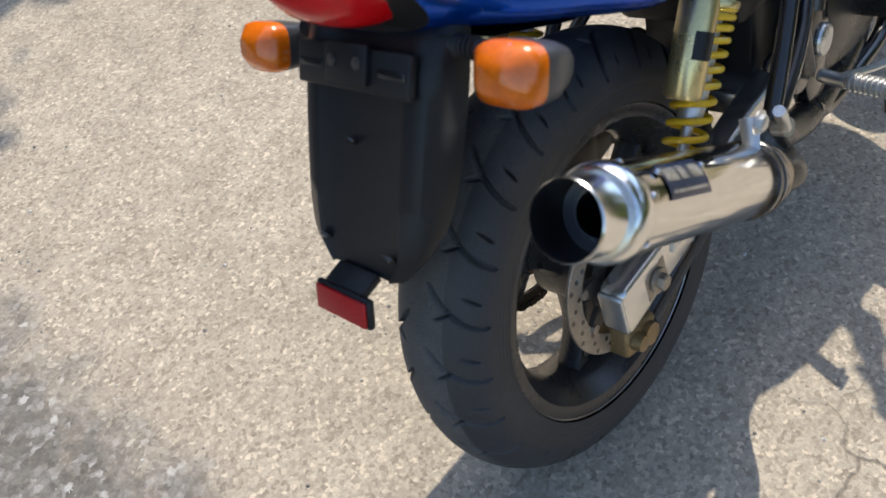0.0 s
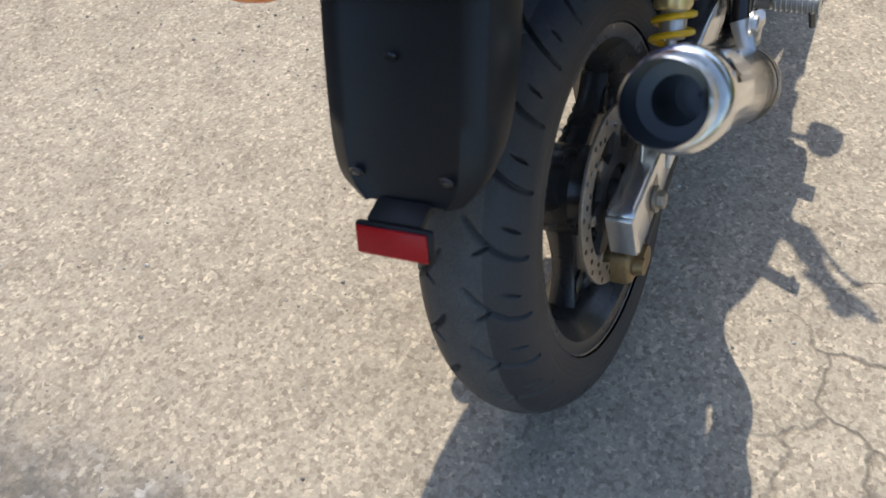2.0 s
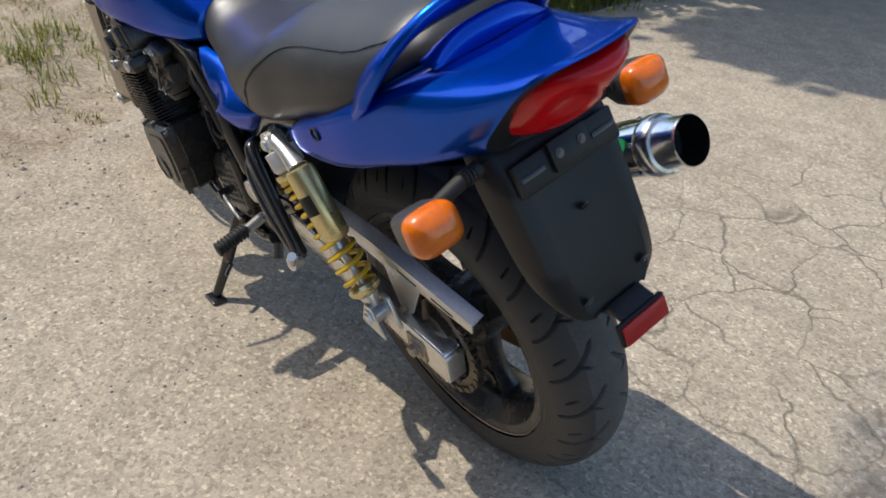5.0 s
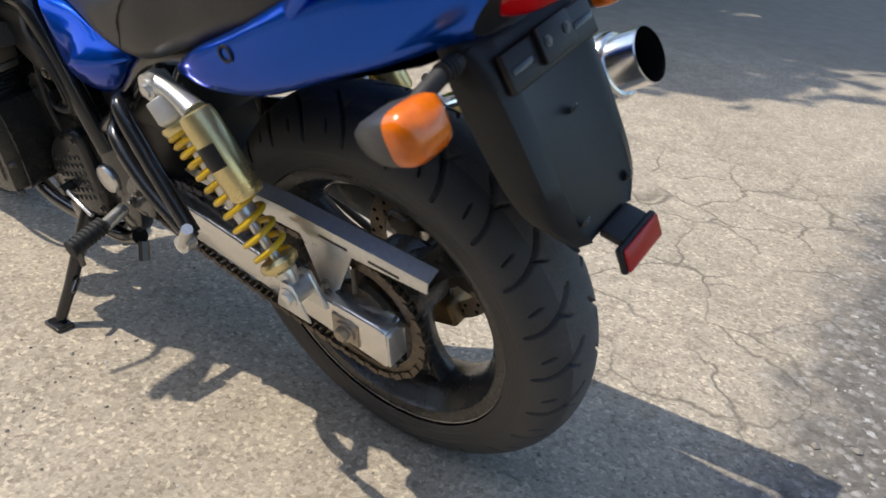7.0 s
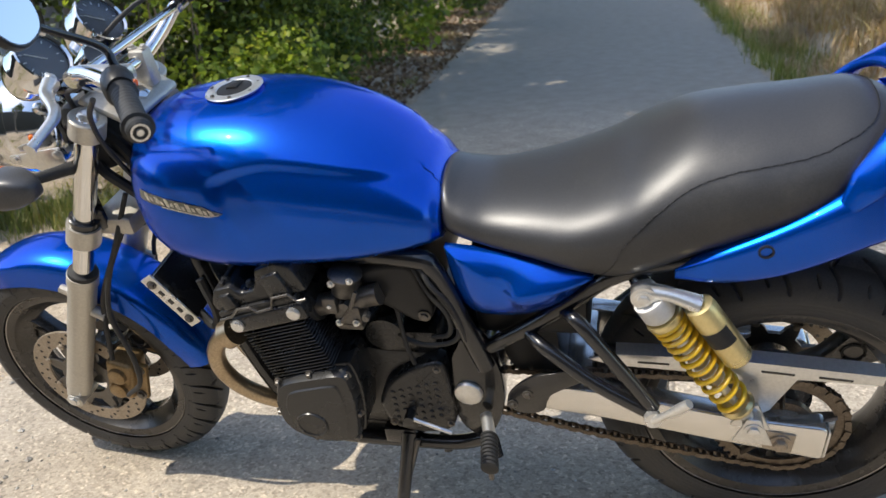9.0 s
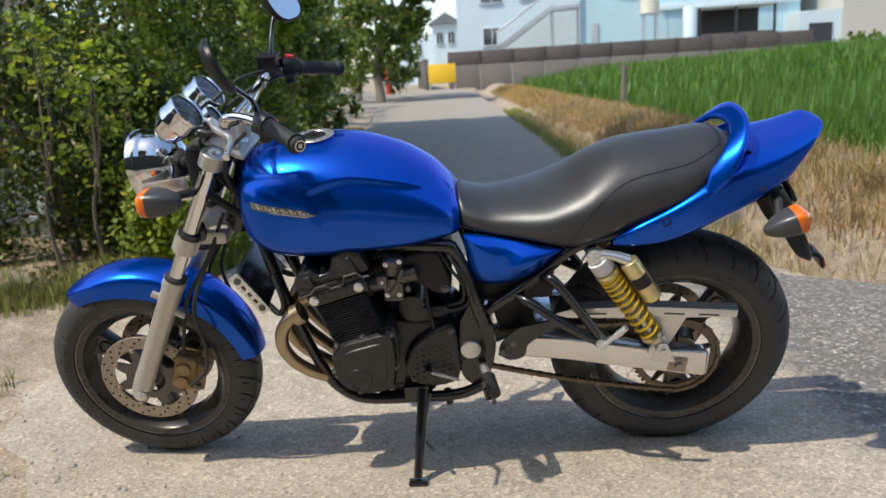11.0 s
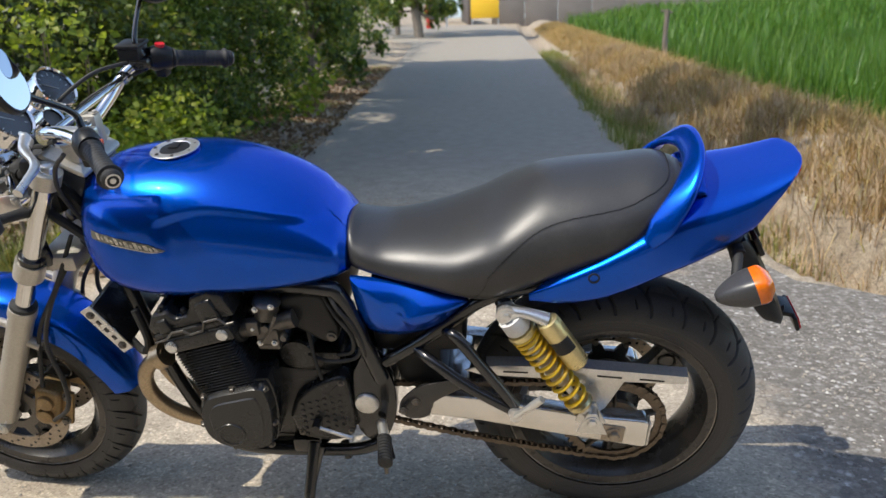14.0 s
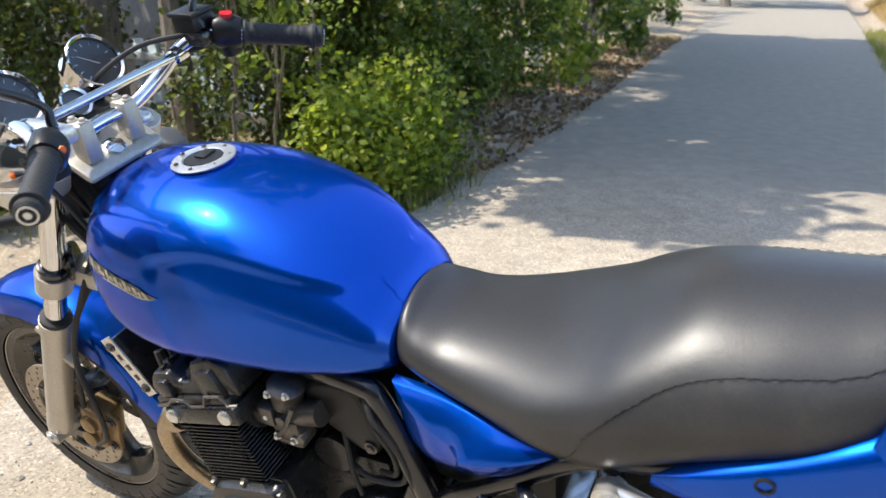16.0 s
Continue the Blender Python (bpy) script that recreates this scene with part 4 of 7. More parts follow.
    for k in range(9):
        ribs += [(0.002 + 0.0082 * k, 0.0125), (0.0035 + 0.0082 * k, 0.0155), (0.0065 + 0.0082 * k, 0.0155), (0.0078 + 0.0082 * k, 0.0125)]
    part("peg_rubber", turned(ribs, (0.512, s * 0.176, 0.338), (-0.16, s, 0), 14), M_ALU if s < 0 else M_RUBBER, bike, "ribbed foot peg")
    part("peg_feeler", tube([(0.503, s * 0.236, 0.328), (0.502, s * 0.238, 0.300)], 0.005, 8), M_CARB, bike)
part("pivot_bolt", turned([(-0.125, 0.012), (0.125, 0.012)], (0.553, 0, 0.381), (0, 1, 0), 12), M_CARB, bike)
part("side_stand", joined(tube([(0.682, 0.118, 0.262), (0.686, 0.145, 0.225), (0.697, 0.20, 0.135), (0.704, 0.240, 0.078)], [0.016, 0.0135, 0.012, 0.011], 12), block(0.668, 0.73, 0.10, 0.126, 0.236, 0.275, 0.006),
                          tube([(0.678, 0.19, 0.15), (0.66, 0.215, 0.145)], 0.005, 8)), M_FRAME, bike, "black steel side stand, swung down")
part("stand_foot", block(-0.026, 0.022, -0.017, 0.017, -0.006, 0.004, 0.003), M_FRAME, bike, m=pose(0.705, 0.2475, 0.070) @ pose(0, 0, 0, 14.6, 0, 0))
part("stand_spring", tube([(0.665, 0.128, 0.255), (0.685, 0.165, 0.185)], 0.006, 8), M_CARB, bike)
part("stand_stop", tube([(0.62, 0.10, 0.245), (0.615, 0.105, 0.205)], 0.010, 8), M_FRAME, bike)
part("lower_lug", tube([(0.52, 0.12, 0.262), (0.512, 0.135, 0.232)], 0.010, 8), M_FRAME, bike)
# added black block that keeps the gap behind the pivot plate dark
part("gap_block", plate(curve_through([(0.385, 0.40), (0.395, 0.50), (0.385, 0.60), (0.40, 0.64), (0.49, 0.62), (0.495, 0.50), (0.47, 0.41), (0.385, 0.40)], 3)[:-1], -0.088, 0.088, 0.006), M_PLASTIC, bike, "black block ahead of the rear wheel, added to darken the gap")
part("battery_box", block(0.34, 0.53, -0.10, 0.10, 0.50, 0.67, 0.02), M_PLASTIC, bike, "black box under the seat")

# ---- engine ----
CYL = pose(0.80, 0, 0.41) @ pose(0, 0, 0, 0, 16, 0)
eng = part("engine_block", joined(plate(curve_through([(0.895, 0.39), (0.87, 0.45), (0.80, 0.475), (0.70, 0.46), (0.60, 0.45), (0.565, 0.38), (0.575, 0.30), (0.68, 0.265), (0.80, 0.27), (0.87, 0.31), (0.895, 0.39)], 3)[:-1], -0.105, 0.105, 0.015)), M_ENGINE, bike, "black four-cylinder engine")
part("cylinder", block(-0.050, 0.050, -0.158, 0.158, 0.03, 0.19, 0.006), M_ENGINE, eng, m=CYL)
for k in range(20):
    z = 0.042 + 0.0067 * k
    part("fin", block(-0.060, 0.062, -0.184, 0.184, z, z + 0.0022, 0.0007, 1), M_ENGINE, eng, m=CYL)
part("cylinder_head", joined(block(-0.075, 0.075, -0.186, 0.186, 0.175, 0.208, 0.008), block(-0.068, 0.088, -0.178, 0.178, 0.205, 0.222, 0.005)), M_ENGINE, eng, m=CYL)
cam_side = [(0.090, 0.220), (0.092, 0.238), (0.074, 0.262), (0.040, 0.262), (0.030, 0.244), (0.004, 0.244), (-0.008, 0.258), (-0.020, 0.280), (-0.060, 0.284), (-0.084, 0.270), (-0.090, 0.220)]
part("cam_cover", joined(plate(cam_side, -0.172, 0.172, 0.006, 2), plate([(0.070, 0.222), (0.066, 0.252), (0.046, 0.252), (0.042, 0.222)], -0.180, 0.180, 0.004), plate([(-0.022, 0.222), (-0.028, 0.268), (-0.060, 0.270), (-0.066, 0.222)], -0.180, 0.180, 0.004),
                         *[block(x - 0.004, x + 0.004, -0.165, 0.165, 0.256, z, 0.002) for x, z in ((0.057, 0.268), (-0.040, 0.290))]), M_ENGINE, eng, "black angular cam cover", m=CYL)
for x, z in ((0.056, 0.262), (0.017, 0.244), (-0.040, 0.284), (-0.075, 0.274)):
    for y in (-0.150, 0.150):
        part("cover_bolt", bolt((x, y, z), (0, 0, 1), 0.0055, 0.008), M_CARB, eng, m=CYL)
for s in SIDES:
    for x in (0.058, -0.054):
        part("head_plug", turned([(0, 0.0115), (0.007, 0.0115), (0.009, 0.009), (0.009, 0)], (x, s * 0.183, 0.194), (0, s, 0), 18), M_ALU, eng, "bright round head plug", m=CYL)
    part("cover_edge", tube([(0.088, s * 0.180, 0.208), (0.060, s * 0.184, 0.212), (0.042, s * 0.184, 0.224), (0.018, s * 0.184, 0.222), (0.008, s * 0.184, 0.210), (-0.020, s * 0.184, 0.212), (-0.032, s * 0.184, 0.230), (-0.062, s * 0.184, 0.230), (-0.072, s * 0.184, 0.214), (-0.086, s * 0.181, 0.212)], 0.0024, 8), M_CARB, eng, "thin grey gasket edge", m=CYL)
    o = curve_through([(0.888, 0.41), (0.872, 0.448), (0.845, 0.464), (0.80, 0.476), (0.752, 0.487), (0.736, 0.478), (0.730, 0.42), (0.738, 0.35), (0.752, 0.322), (0.81, 0.310), (0.862, 0.328), (0.885, 0.36), (0.888, 0.41)], 3)[:-1]
    cx, cz = 0.81, 0.395
    rings = [[(cx + (x - cx) * k, s * y, cz + (z - cz) * k) for x, z in o] for y, k in ((0.10, 1.03), (0.166, 1.035), (0.170, 1.035), (0.172, 1.0), (0.186, 0.985), (0.196, 0.93), (0.197, 0.72), (0.200, 0.69), (0.2005, 0.3))]
    cover = part("crankcase_cover", skin(rings), M_ENGINE, eng, "black crankcase end cover")
    part("cover_emblem", turned([(0, 0.030), (0.0025, 0.029), (0.003, 0.026), (0.001, 0.024), (0.001, 0)], (0.825, s * 0.2005, 0.362), (0, s, 0), 30), M_ENGINE, cover)
    part("cover_rim", tube([(x, s * 0.173, z) for x, z in [(cx + (x - cx) * 1.02, cz + (z - cz) * 1.02) for x, z in o][:14]], 0.0022, 6), M_CARB, cover, "thin grey edge line")
    for x, z in ((0.872, 0.452), (0.808, 0.474), (0.740, 0.476), (0.735, 0.385), (0.752, 0.322), (0.83, 0.315), (0.887, 0.378)):
        part("cover_bolt", bolt((cx + (x - cx) * 1.0, s * 0.183, cz + (z - cz) * 1.0), (0, s, 0), 0.0052, 0.009), M_CARB, cover)
part("sprocket_cover", plate(curve_through([(0.722, 0.35), (0.70, 0.40), (0.655, 0.437), (0.605, 0.459), (0.588, 0.448), (0.582, 0.38), (0.586, 0.30), (0.645, 0.277), (0.705, 0.295), (0.722, 0.35)], 3)[:-1], 0.09, 0.132, 0.010, 3), M_ENGINE, eng, "black sprocket cover with rows of vents")
for i in range(6):
    for k in range(6):
        x, z = 0.690 - 0.0165 * i, 0.300 + 0.0165 * k + 0.0055 * i
        if (x - 0.645) * 0.6 + z < 0.425:
            part("cover_boss", turned([(0, 0.0052), (0.0022, 0.0046), (0.003, 0.0)], (x, 0.1318, z), (0, 1, 0), 8), M_ENGINE, eng)
for x, z in ((0.60, 0.445), (0.592, 0.31), (0.70, 0.305)):
    part("cover_bolt", bolt((x, 0.131, z), (0, 1, 0), 0.005), M_CARB, eng)
part("oil_pan", plate([(0.83, 0.285), (0.80, 0.235), (0.66, 0.232), (0.62, 0.285)], -0.10, 0.10, 0.012), M_ENGINE, eng)
part("gear_lever", joined(tube([(0.66, 0.15, 0.338), (0.62, 0.155, 0.326), (0.585, 0.158, 0.315)], 0.0042, 8)), M_ALU, bike, "bright gear change rod")
part("gear_shaft", tube([(0.662, 0.13, 0.338), (0.662, 0.158, 0.338)], 0.009, 10), M_ENGINE, bike)
part("starter_motor", turned([(-0.05, 0.02), (-0.048, 0.034), (0.08, 0.034), (0.082, 0.022)], (0.690, 0.03, 0.50), (0, 1, 0), 24), M_ENGINE, eng)
part("barrel_rear_case", block(0.60, 0.72, -0.10, 0.10, 0.44, 0.50, 0.015), M_ENGINE, eng)

# carburettors, air box, hoses
for y in (0.135, 0.045, -0.045, -0.135):
    cb = part("carburettor", joined(tube([(0.79, y, 0.585), (0.67, y, 0.615)], 0.019, 16), turned([(-0.03, 0.022), (0.0, 0.025), (0.004, 0.028), (0.008, 0.028), (0.012, 0.022), (0.016, 0.012)], (0.722, y, 0.648), (-0.2, 0, 1), 20),
                                    block(0.703, 0.748, y - 0.021, y + 0.021, 0.562, 0.600, 0.004), tube([(0.725, y - 0.02, 0.607), (0.725, y + 0.028, 0.607)], 0.008, 6), block(0.738, 0.762, y + 0.010, y + 0.027, 0.590, 0.622, 0.003),
                                    tube([(0.70, y + 0.024, 0.636), (0.716, y + 0.028, 0.600), (0.735, y + 0.027, 0.575)], 0.0035, 6), tube([(0.690, y + 0.018, 0.588), (0.690, y + 0.034, 0.588)], 0.0065, 6)), M_CARB, bike, "grey alloy carburettor")
    for px, pz in ((0.706, 0.657), (0.738, 0.651), (0.750, 0.606), (0.712, 0.570), (0.741, 0.570)):
        part("carburettor_screw", bolt((px, y + 0.022, pz), (0, 1, 0), 0.0042, 0.006), M_ALU, cb)
    part("intake_rubber", tube([(0.835, y, 0.572), (0.78, y, 0.588)], 0.026, 16), M_RUBBER, cb)
    part("float_bowl", joined(block(0.703, 0.75, y - 0.019, y + 0.019, 0.548, 0.562, 0.006), bolt((0.725, y, 0.55), (0, 0, -1), 0.006)), M_CARB, cb)
part("air_box", plate(curve_through([(0.708, 0.652), (0.66, 0.665), (0.615, 0.662), (0.600, 0.62), (0.588, 0.575), (0.600, 0.545), (0.625, 0.545), (0.655, 0.565), (0.70, 0.60), (0.708, 0.652)], 3)[:-1], -0.125, 0.125, 0.012, 3), M_PLASTIC, bike, "black air box")
part("air_box_screw", bolt((0.605, 0.126, 0.562), (0, 1, 0), 0.007), M_CARB, bike)
hoses = [[(0.60, 0.12, 0.68), (0.572, 0.138, 0.62), (0.548, 0.136, 0.56), (0.56, 0.134, 0.515), (0.62, 0.128, 0.500), (0.68, 0.10, 0.505)], [(0.625, 0.11, 0.68), (0.59, 0.134, 0.62), (0.562, 0.138, 0.575), (0.566, 0.133, 0.53), (0.60, 0.12, 0.51)],
         [(0.655, 0.115, 0.57), (0.648, 0.125, 0.50), (0.640, 0.125, 0.45)], [(0.61, 0.115, 0.685), (0.582, 0.142, 0.64), (0.556, 0.140, 0.60), (0.54, 0.138, 0.54), (0.535, 0.13, 0.48)]]
for h in hoses:
    part("hose", tube(h, 0.0042, 8, smooth=6), M_RUBBER, bike, "thin black hose")
core = part("oil_cooler", block(-0.012, 0.012, -0.105, 0.105, -0.055, 0.055, 0.003), M_ENGINE, bike, "black oil cooler with bright end plates", m=pose(1.082, 0, 0.562) @ pose(0, 0, 0, 0, 32, 0))
for s in SIDES:
    part("end_plate", joined(block(-0.014, 0.014, s * 0.107 - 0.002, s * 0.107 + 0.002, -0.062, 0.062, 0.0015)), M_ALU, core, "bright end plate", m=pose(1.082, 0, 0.562) @ pose(0, 0, 0, 0, 32, 0))
    for z in (-0.022, 0.0, 0.022):
        part("slot", block(-0.004, 0.004, s * 0.1095 - 0.0008, s * 0.1095 + 0.0008, z - 0.006, z + 0.006, 0.0006), M_FRAME, core, "dark slot", m=pose(1.082, 0, 0.562) @ pose(0, 0, 0, 0, 32, 0))
    for z in (-0.045, 0.045):
        part("plate_bolt", bolt((0, s * 0.109, z), (0, s, 0), 0.006), M_CARB, core, m=pose(1.082, 0, 0.562) @ pose(0, 0, 0, 0, 32, 0))
    part("oil_hose", tube([(1.05, s * 0.085, 0.52), (1.02, s * 0.10, 0.50), (1.005, s * 0.10, 0.53), (1.02, s * 0.09, 0.60)], 0.008, 8, smooth=5), M_RUBBER, bike)
part("horn", turned([(0, 0.036), (0.006, 0.038), (0.012, 0.034), (0.03, 0.022), (0.032, 0)], (1.185, 0.055, 0.715), (0.7, 0.7, 0), 28), M_FRAME, bike, "round black horn", m=FRONT)


# ---- front end, turned with the steering ----
fw = part("front_wheel", rim_mesh(FRONT_AXLE, 0.206, 0.046, 0.036, 0.050, 62), M_RIM, bike, "dark grey three-spoke cast front wheel", m=FRONT)
ft = tyre_mesh(FRONT_AXLE, 0.285, 0.056, 0.0525, 28, 1)
tyre = part("tyre", ft, M_TYRE, fw, "narrow black front tyre with side grooves", 60, m=FRONT)
tyre.data.materials.append(M_TREAD_WORN)
for s in SIDES:
    part("brake_disc", disc_mesh(FRONT_AXLE, s * 0.066, 0.132, 0.036), M_DISC, fw, "large drilled brake disc, browned", m=FRONT)
    part("drilled_pattern", hole_mesh(FRONT_AXLE, s * 0.066, 0.132, 0.036), M_FRAME, fw, m=FRONT)
    part("disc_carrier", carrier_mesh(FRONT_AXLE, s * 0.066, 0.096), M_CARB, fw, "dark disc carrier with small bolts", m=FRONT)
    part("rim_line", turned([(s * 0.0465, 0.2095), (s * 0.0480, 0.2112), (s * 0.0465, 0.2130)], FRONT_AXLE, (0, 1, 0), 72, caps=False), M_RIM_EDGE, fw, m=FRONT)


def leg(t, y, off=0.0):
    """A point on a fork leg, t metres down from its top."""
    p = Vector((1.098, y, 0.925)) + RAKE * t
    return p + Vector((RAKE.z, 0, -RAKE.x)) * off


for s in SIDES:
    y = s * 0.092
    fk = part("fork_leg", joined(turned([(0.0, 0.014), (0.003, 0.019), (0.30, 0.0192), (0.40, 0.0188)], leg(0, y), RAKE, 28)), M_CHROME, bike, "chromed fork leg with alloy slider", m=FRONT)
    part("slider", joined(turned([(0.36, 0.022), (0.362, 0.0285), (0.385, 0.029), (0.392, 0.0265), (0.66, 0.0258), (0.705, 0.0265), (0.742, 0.024), (0.745, 0.0)], leg(0, y), RAKE, 28),
                          turned([(-0.028, 0.014), (0.028, 0.014)], leg(0.735, y, 0.012), (0, 1, 0), 16), tube([leg(0.43, y, -0.02), leg(0.43, y, -0.045)], 0.009, 8), tube([leg(0.455, y, 0.02), leg(0.455, y, 0.05)], 0.011, 10)), M_FORK, fk, "pale cast alloy fork slider", m=FRONT)
    part("dust_seal", turned([(0.352, 0.021), (0.354, 0.0265), (0.362, 0.0275), (0.364, 0.022)], leg(0, y), RAKE, 28), M_RUBBER, fk, m=FRONT)
    part("axle_bolt", bolt(leg(0.735, y + s * 0.027, 0.004), (0, s, 0), 0.010, 0.006), M_ALU, fk, m=FRONT)
    part("fork_cap", turned([(-0.010, 0.010), (-0.008, 0.013), (0.001, 0.017)], leg(0, y), RAKE, 8), M_ALU, fk, m=FRONT)
    # calliper behind the leg
    cal = part("brake_caliper", joined(block(-0.030, 0.030, s * 0.066 - 0.028, s * 0.066 + 0.034, -0.052, 0.052, 0.012, 3), turned([(0, 0.020), (0.008, 0.019), (0.012, 0.012)], (0.0, s * 0.100, 0.020), (0, s, 0), 20), turned([(0, 0.020), (0.008, 0.019), (0.012, 0.012)], (0.0, s * 0.100, -0.022), (0, s, 0), 20),
                                       block(-0.055, -0.02, s * 0.066 + 0.006, s * 0.066 + 0.018, -0.05, 0.05, 0.004)), M_CALIPER, bike, "gold-brown brake calliper", m=FRONT @ pose(1.302, 0, 0.318) @ pose(0, 0, 0, 0, -18, 0))
    for z in (-0.038, 0.038):
        part("caliper_bolt", bolt((-0.040, s * 0.084, z), (0, s, 0), 0.008, 0.007), M_CARB, cal, m=FRONT @ pose(1.302, 0, 0.318) @ pose(0, 0, 0, 0, -18, 0))
    part("brake_hose", tube([(1.14, s * 0.075, 0.70), (1.185, s * 0.105, 0.62), (1.225, s * 0.112, 0.52), (1.215, s * 0.118, 0.42), (1.232, s * 0.115, 0.34), (1.285, s * 0.108, 0.29)], 0.0052, 8, smooth=6), M_RUBBER, bike, "black brake hose", m=FRONT)
    part("brake_hose", tube([(1.12, s * 0.06, 0.76), (1.165, s * 0.095, 0.66), (1.245, s * 0.092, 0.54), (1.275, s * 0.10, 0.43), (1.282, s * 0.105, 0.39)], 0.0048, 8, smooth=6), M_RUBBER, bike, "black brake hose", m=FRONT)
part("front_axle", turned([(-0.115, 0.009), (0.115, 0.009)], FRONT_AXLE, (0, 1, 0), 14), M_ALU, bike, m=FRONT)

# front mudguard
rings = []
for a in np.linspace(52, 171, 30):
    ra = radians(a)
    f = (a - 52) / 119
    R = 0.309 + 0.008 * math.sin(math.pi * f)
    w = 0.064 * (0.55 + 0.45 * min(1, 6 * f, 5 * (1 - f) + 0.25) ** 0.6)
    skirt = 0.030 + 0.022 * math.sin(math.pi * min(1, f * 1.15)) ** 2
    row = []
    for u in np.linspace(-1, 1, 19):
        if abs(u) < 0.72:
            yy, rr = w * math.sin(u / 0.72 * 1.25) / math.sin(1.25) * 0.97, R - 0.030 * (1 - math.cos(u / 0.72 * 1.25))
        else:
            k = (abs(u) - 0.72) / 0.28
            yy, rr = math.copysign(w * (0.97 + 0.06 * k), u), R - 0.030 * (1 - math.cos(1.25)) - skirt * k
        row.append((FRONT_AXLE.x + rr * math.cos(ra), yy, FRONT_AXLE.z + rr * math.sin(ra)))
    rings.append(row)
bm = skin(rings, closed=False)
bmesh.ops.solidify(bm, geom=bm.faces[:], thickness=0.003)
part("front_mudguard", bm, M_BLUE, bike, "glossy blue front mudguard", 50, m=FRONT)

# yokes
part("lower_yoke", joined(*[turned([(-0.020, 0.030), (0.022, 0.030)], leg(0.252, s * 0.092), RAKE, 24) for s in SIDES], block(1.115, 1.20, -0.085, 0.085, 0.686, 0.722, 0.01)), M_FORK, bike, "cast alloy lower fork yoke", m=FRONT)
for s in SIDES:
    part("yoke_clamp", turned([(-0.045, 0.023), (-0.043, 0.026), (-0.030, 0.026), (-0.028, 0.023)], leg(0.262, s * 0.092), RAKE, 24), M_FRAME, bike, m=FRONT)
part("steering_head", tube([(1.045, 0, 0.885), (1.115, 0, 0.70)], 0.032, 20), M_FRAME, bike, "black steering head")
part("top_yoke", joined(*[turned([(-0.004, 0.027), (-0.002, 0.029), (0.030, 0.029), (0.032, 0.027)], leg(0.006, s * 0.092), RAKE, 24) for s in SIDES],
                        plate([(1.128, 0.937), (1.055, 0.899), (1.040, 0.894), (1.042, 0.906), (1.118, 0.946)], -0.074, 0.074, 0.005)), M_FORK, bike, "silver top fork yoke", m=FRONT)
part("stem_nut", turned([(0, 0.018), (0.012, 0.018), (0.016, 0.012)], (1.068, 0, 0.912), -RAKE, 6), M_CHROME, bike, m=FRONT)
part("ignition_lock", joined(turned([(0, 0.020), (0.028, 0.020), (0.031, 0.016)], (1.118, 0, 0.935), -RAKE, 20)), M_PLASTIC, bike, "black ignition lock", m=FRONT)

# handlebar, controls
half = [(1.068, 0.0, 0.962), (1.068, 0.055, 0.962), (1.055, 0.105, 0.985), (1.035, 0.150, 1.020), (1.010, 0.178, 1.032), (0.965, 0.218, 1.028), (0.880, 0.281, 1.006)]
left_half = half[:4] + [(0.995, 0.163, 1.024), (0.930, 0.193, 1.011), (0.858, 0.276, 1.003)]
bar_pts = [(x, -y, z) for x, y, z in half[:0:-1]] + left_half
part("handlebar", tube(bar_pts, 0.0112, 16, smooth=5), M_CHROME, bike, "chromed handlebar", m=FRONT)
bar = scene.objects["handlebar"]
part("cross_brace", joined(tube([(1.035, -0.150, 1.014), (1.034, 0.150, 1.014)], 0.0068, 12), *[tube([(1.036, s * 0.135, 1.014), (1.036, s * 0.158, 1.016)], 0.0135, 12) for s in SIDES]), M_CHROME, bar, "chrome cross brace", m=FRONT)
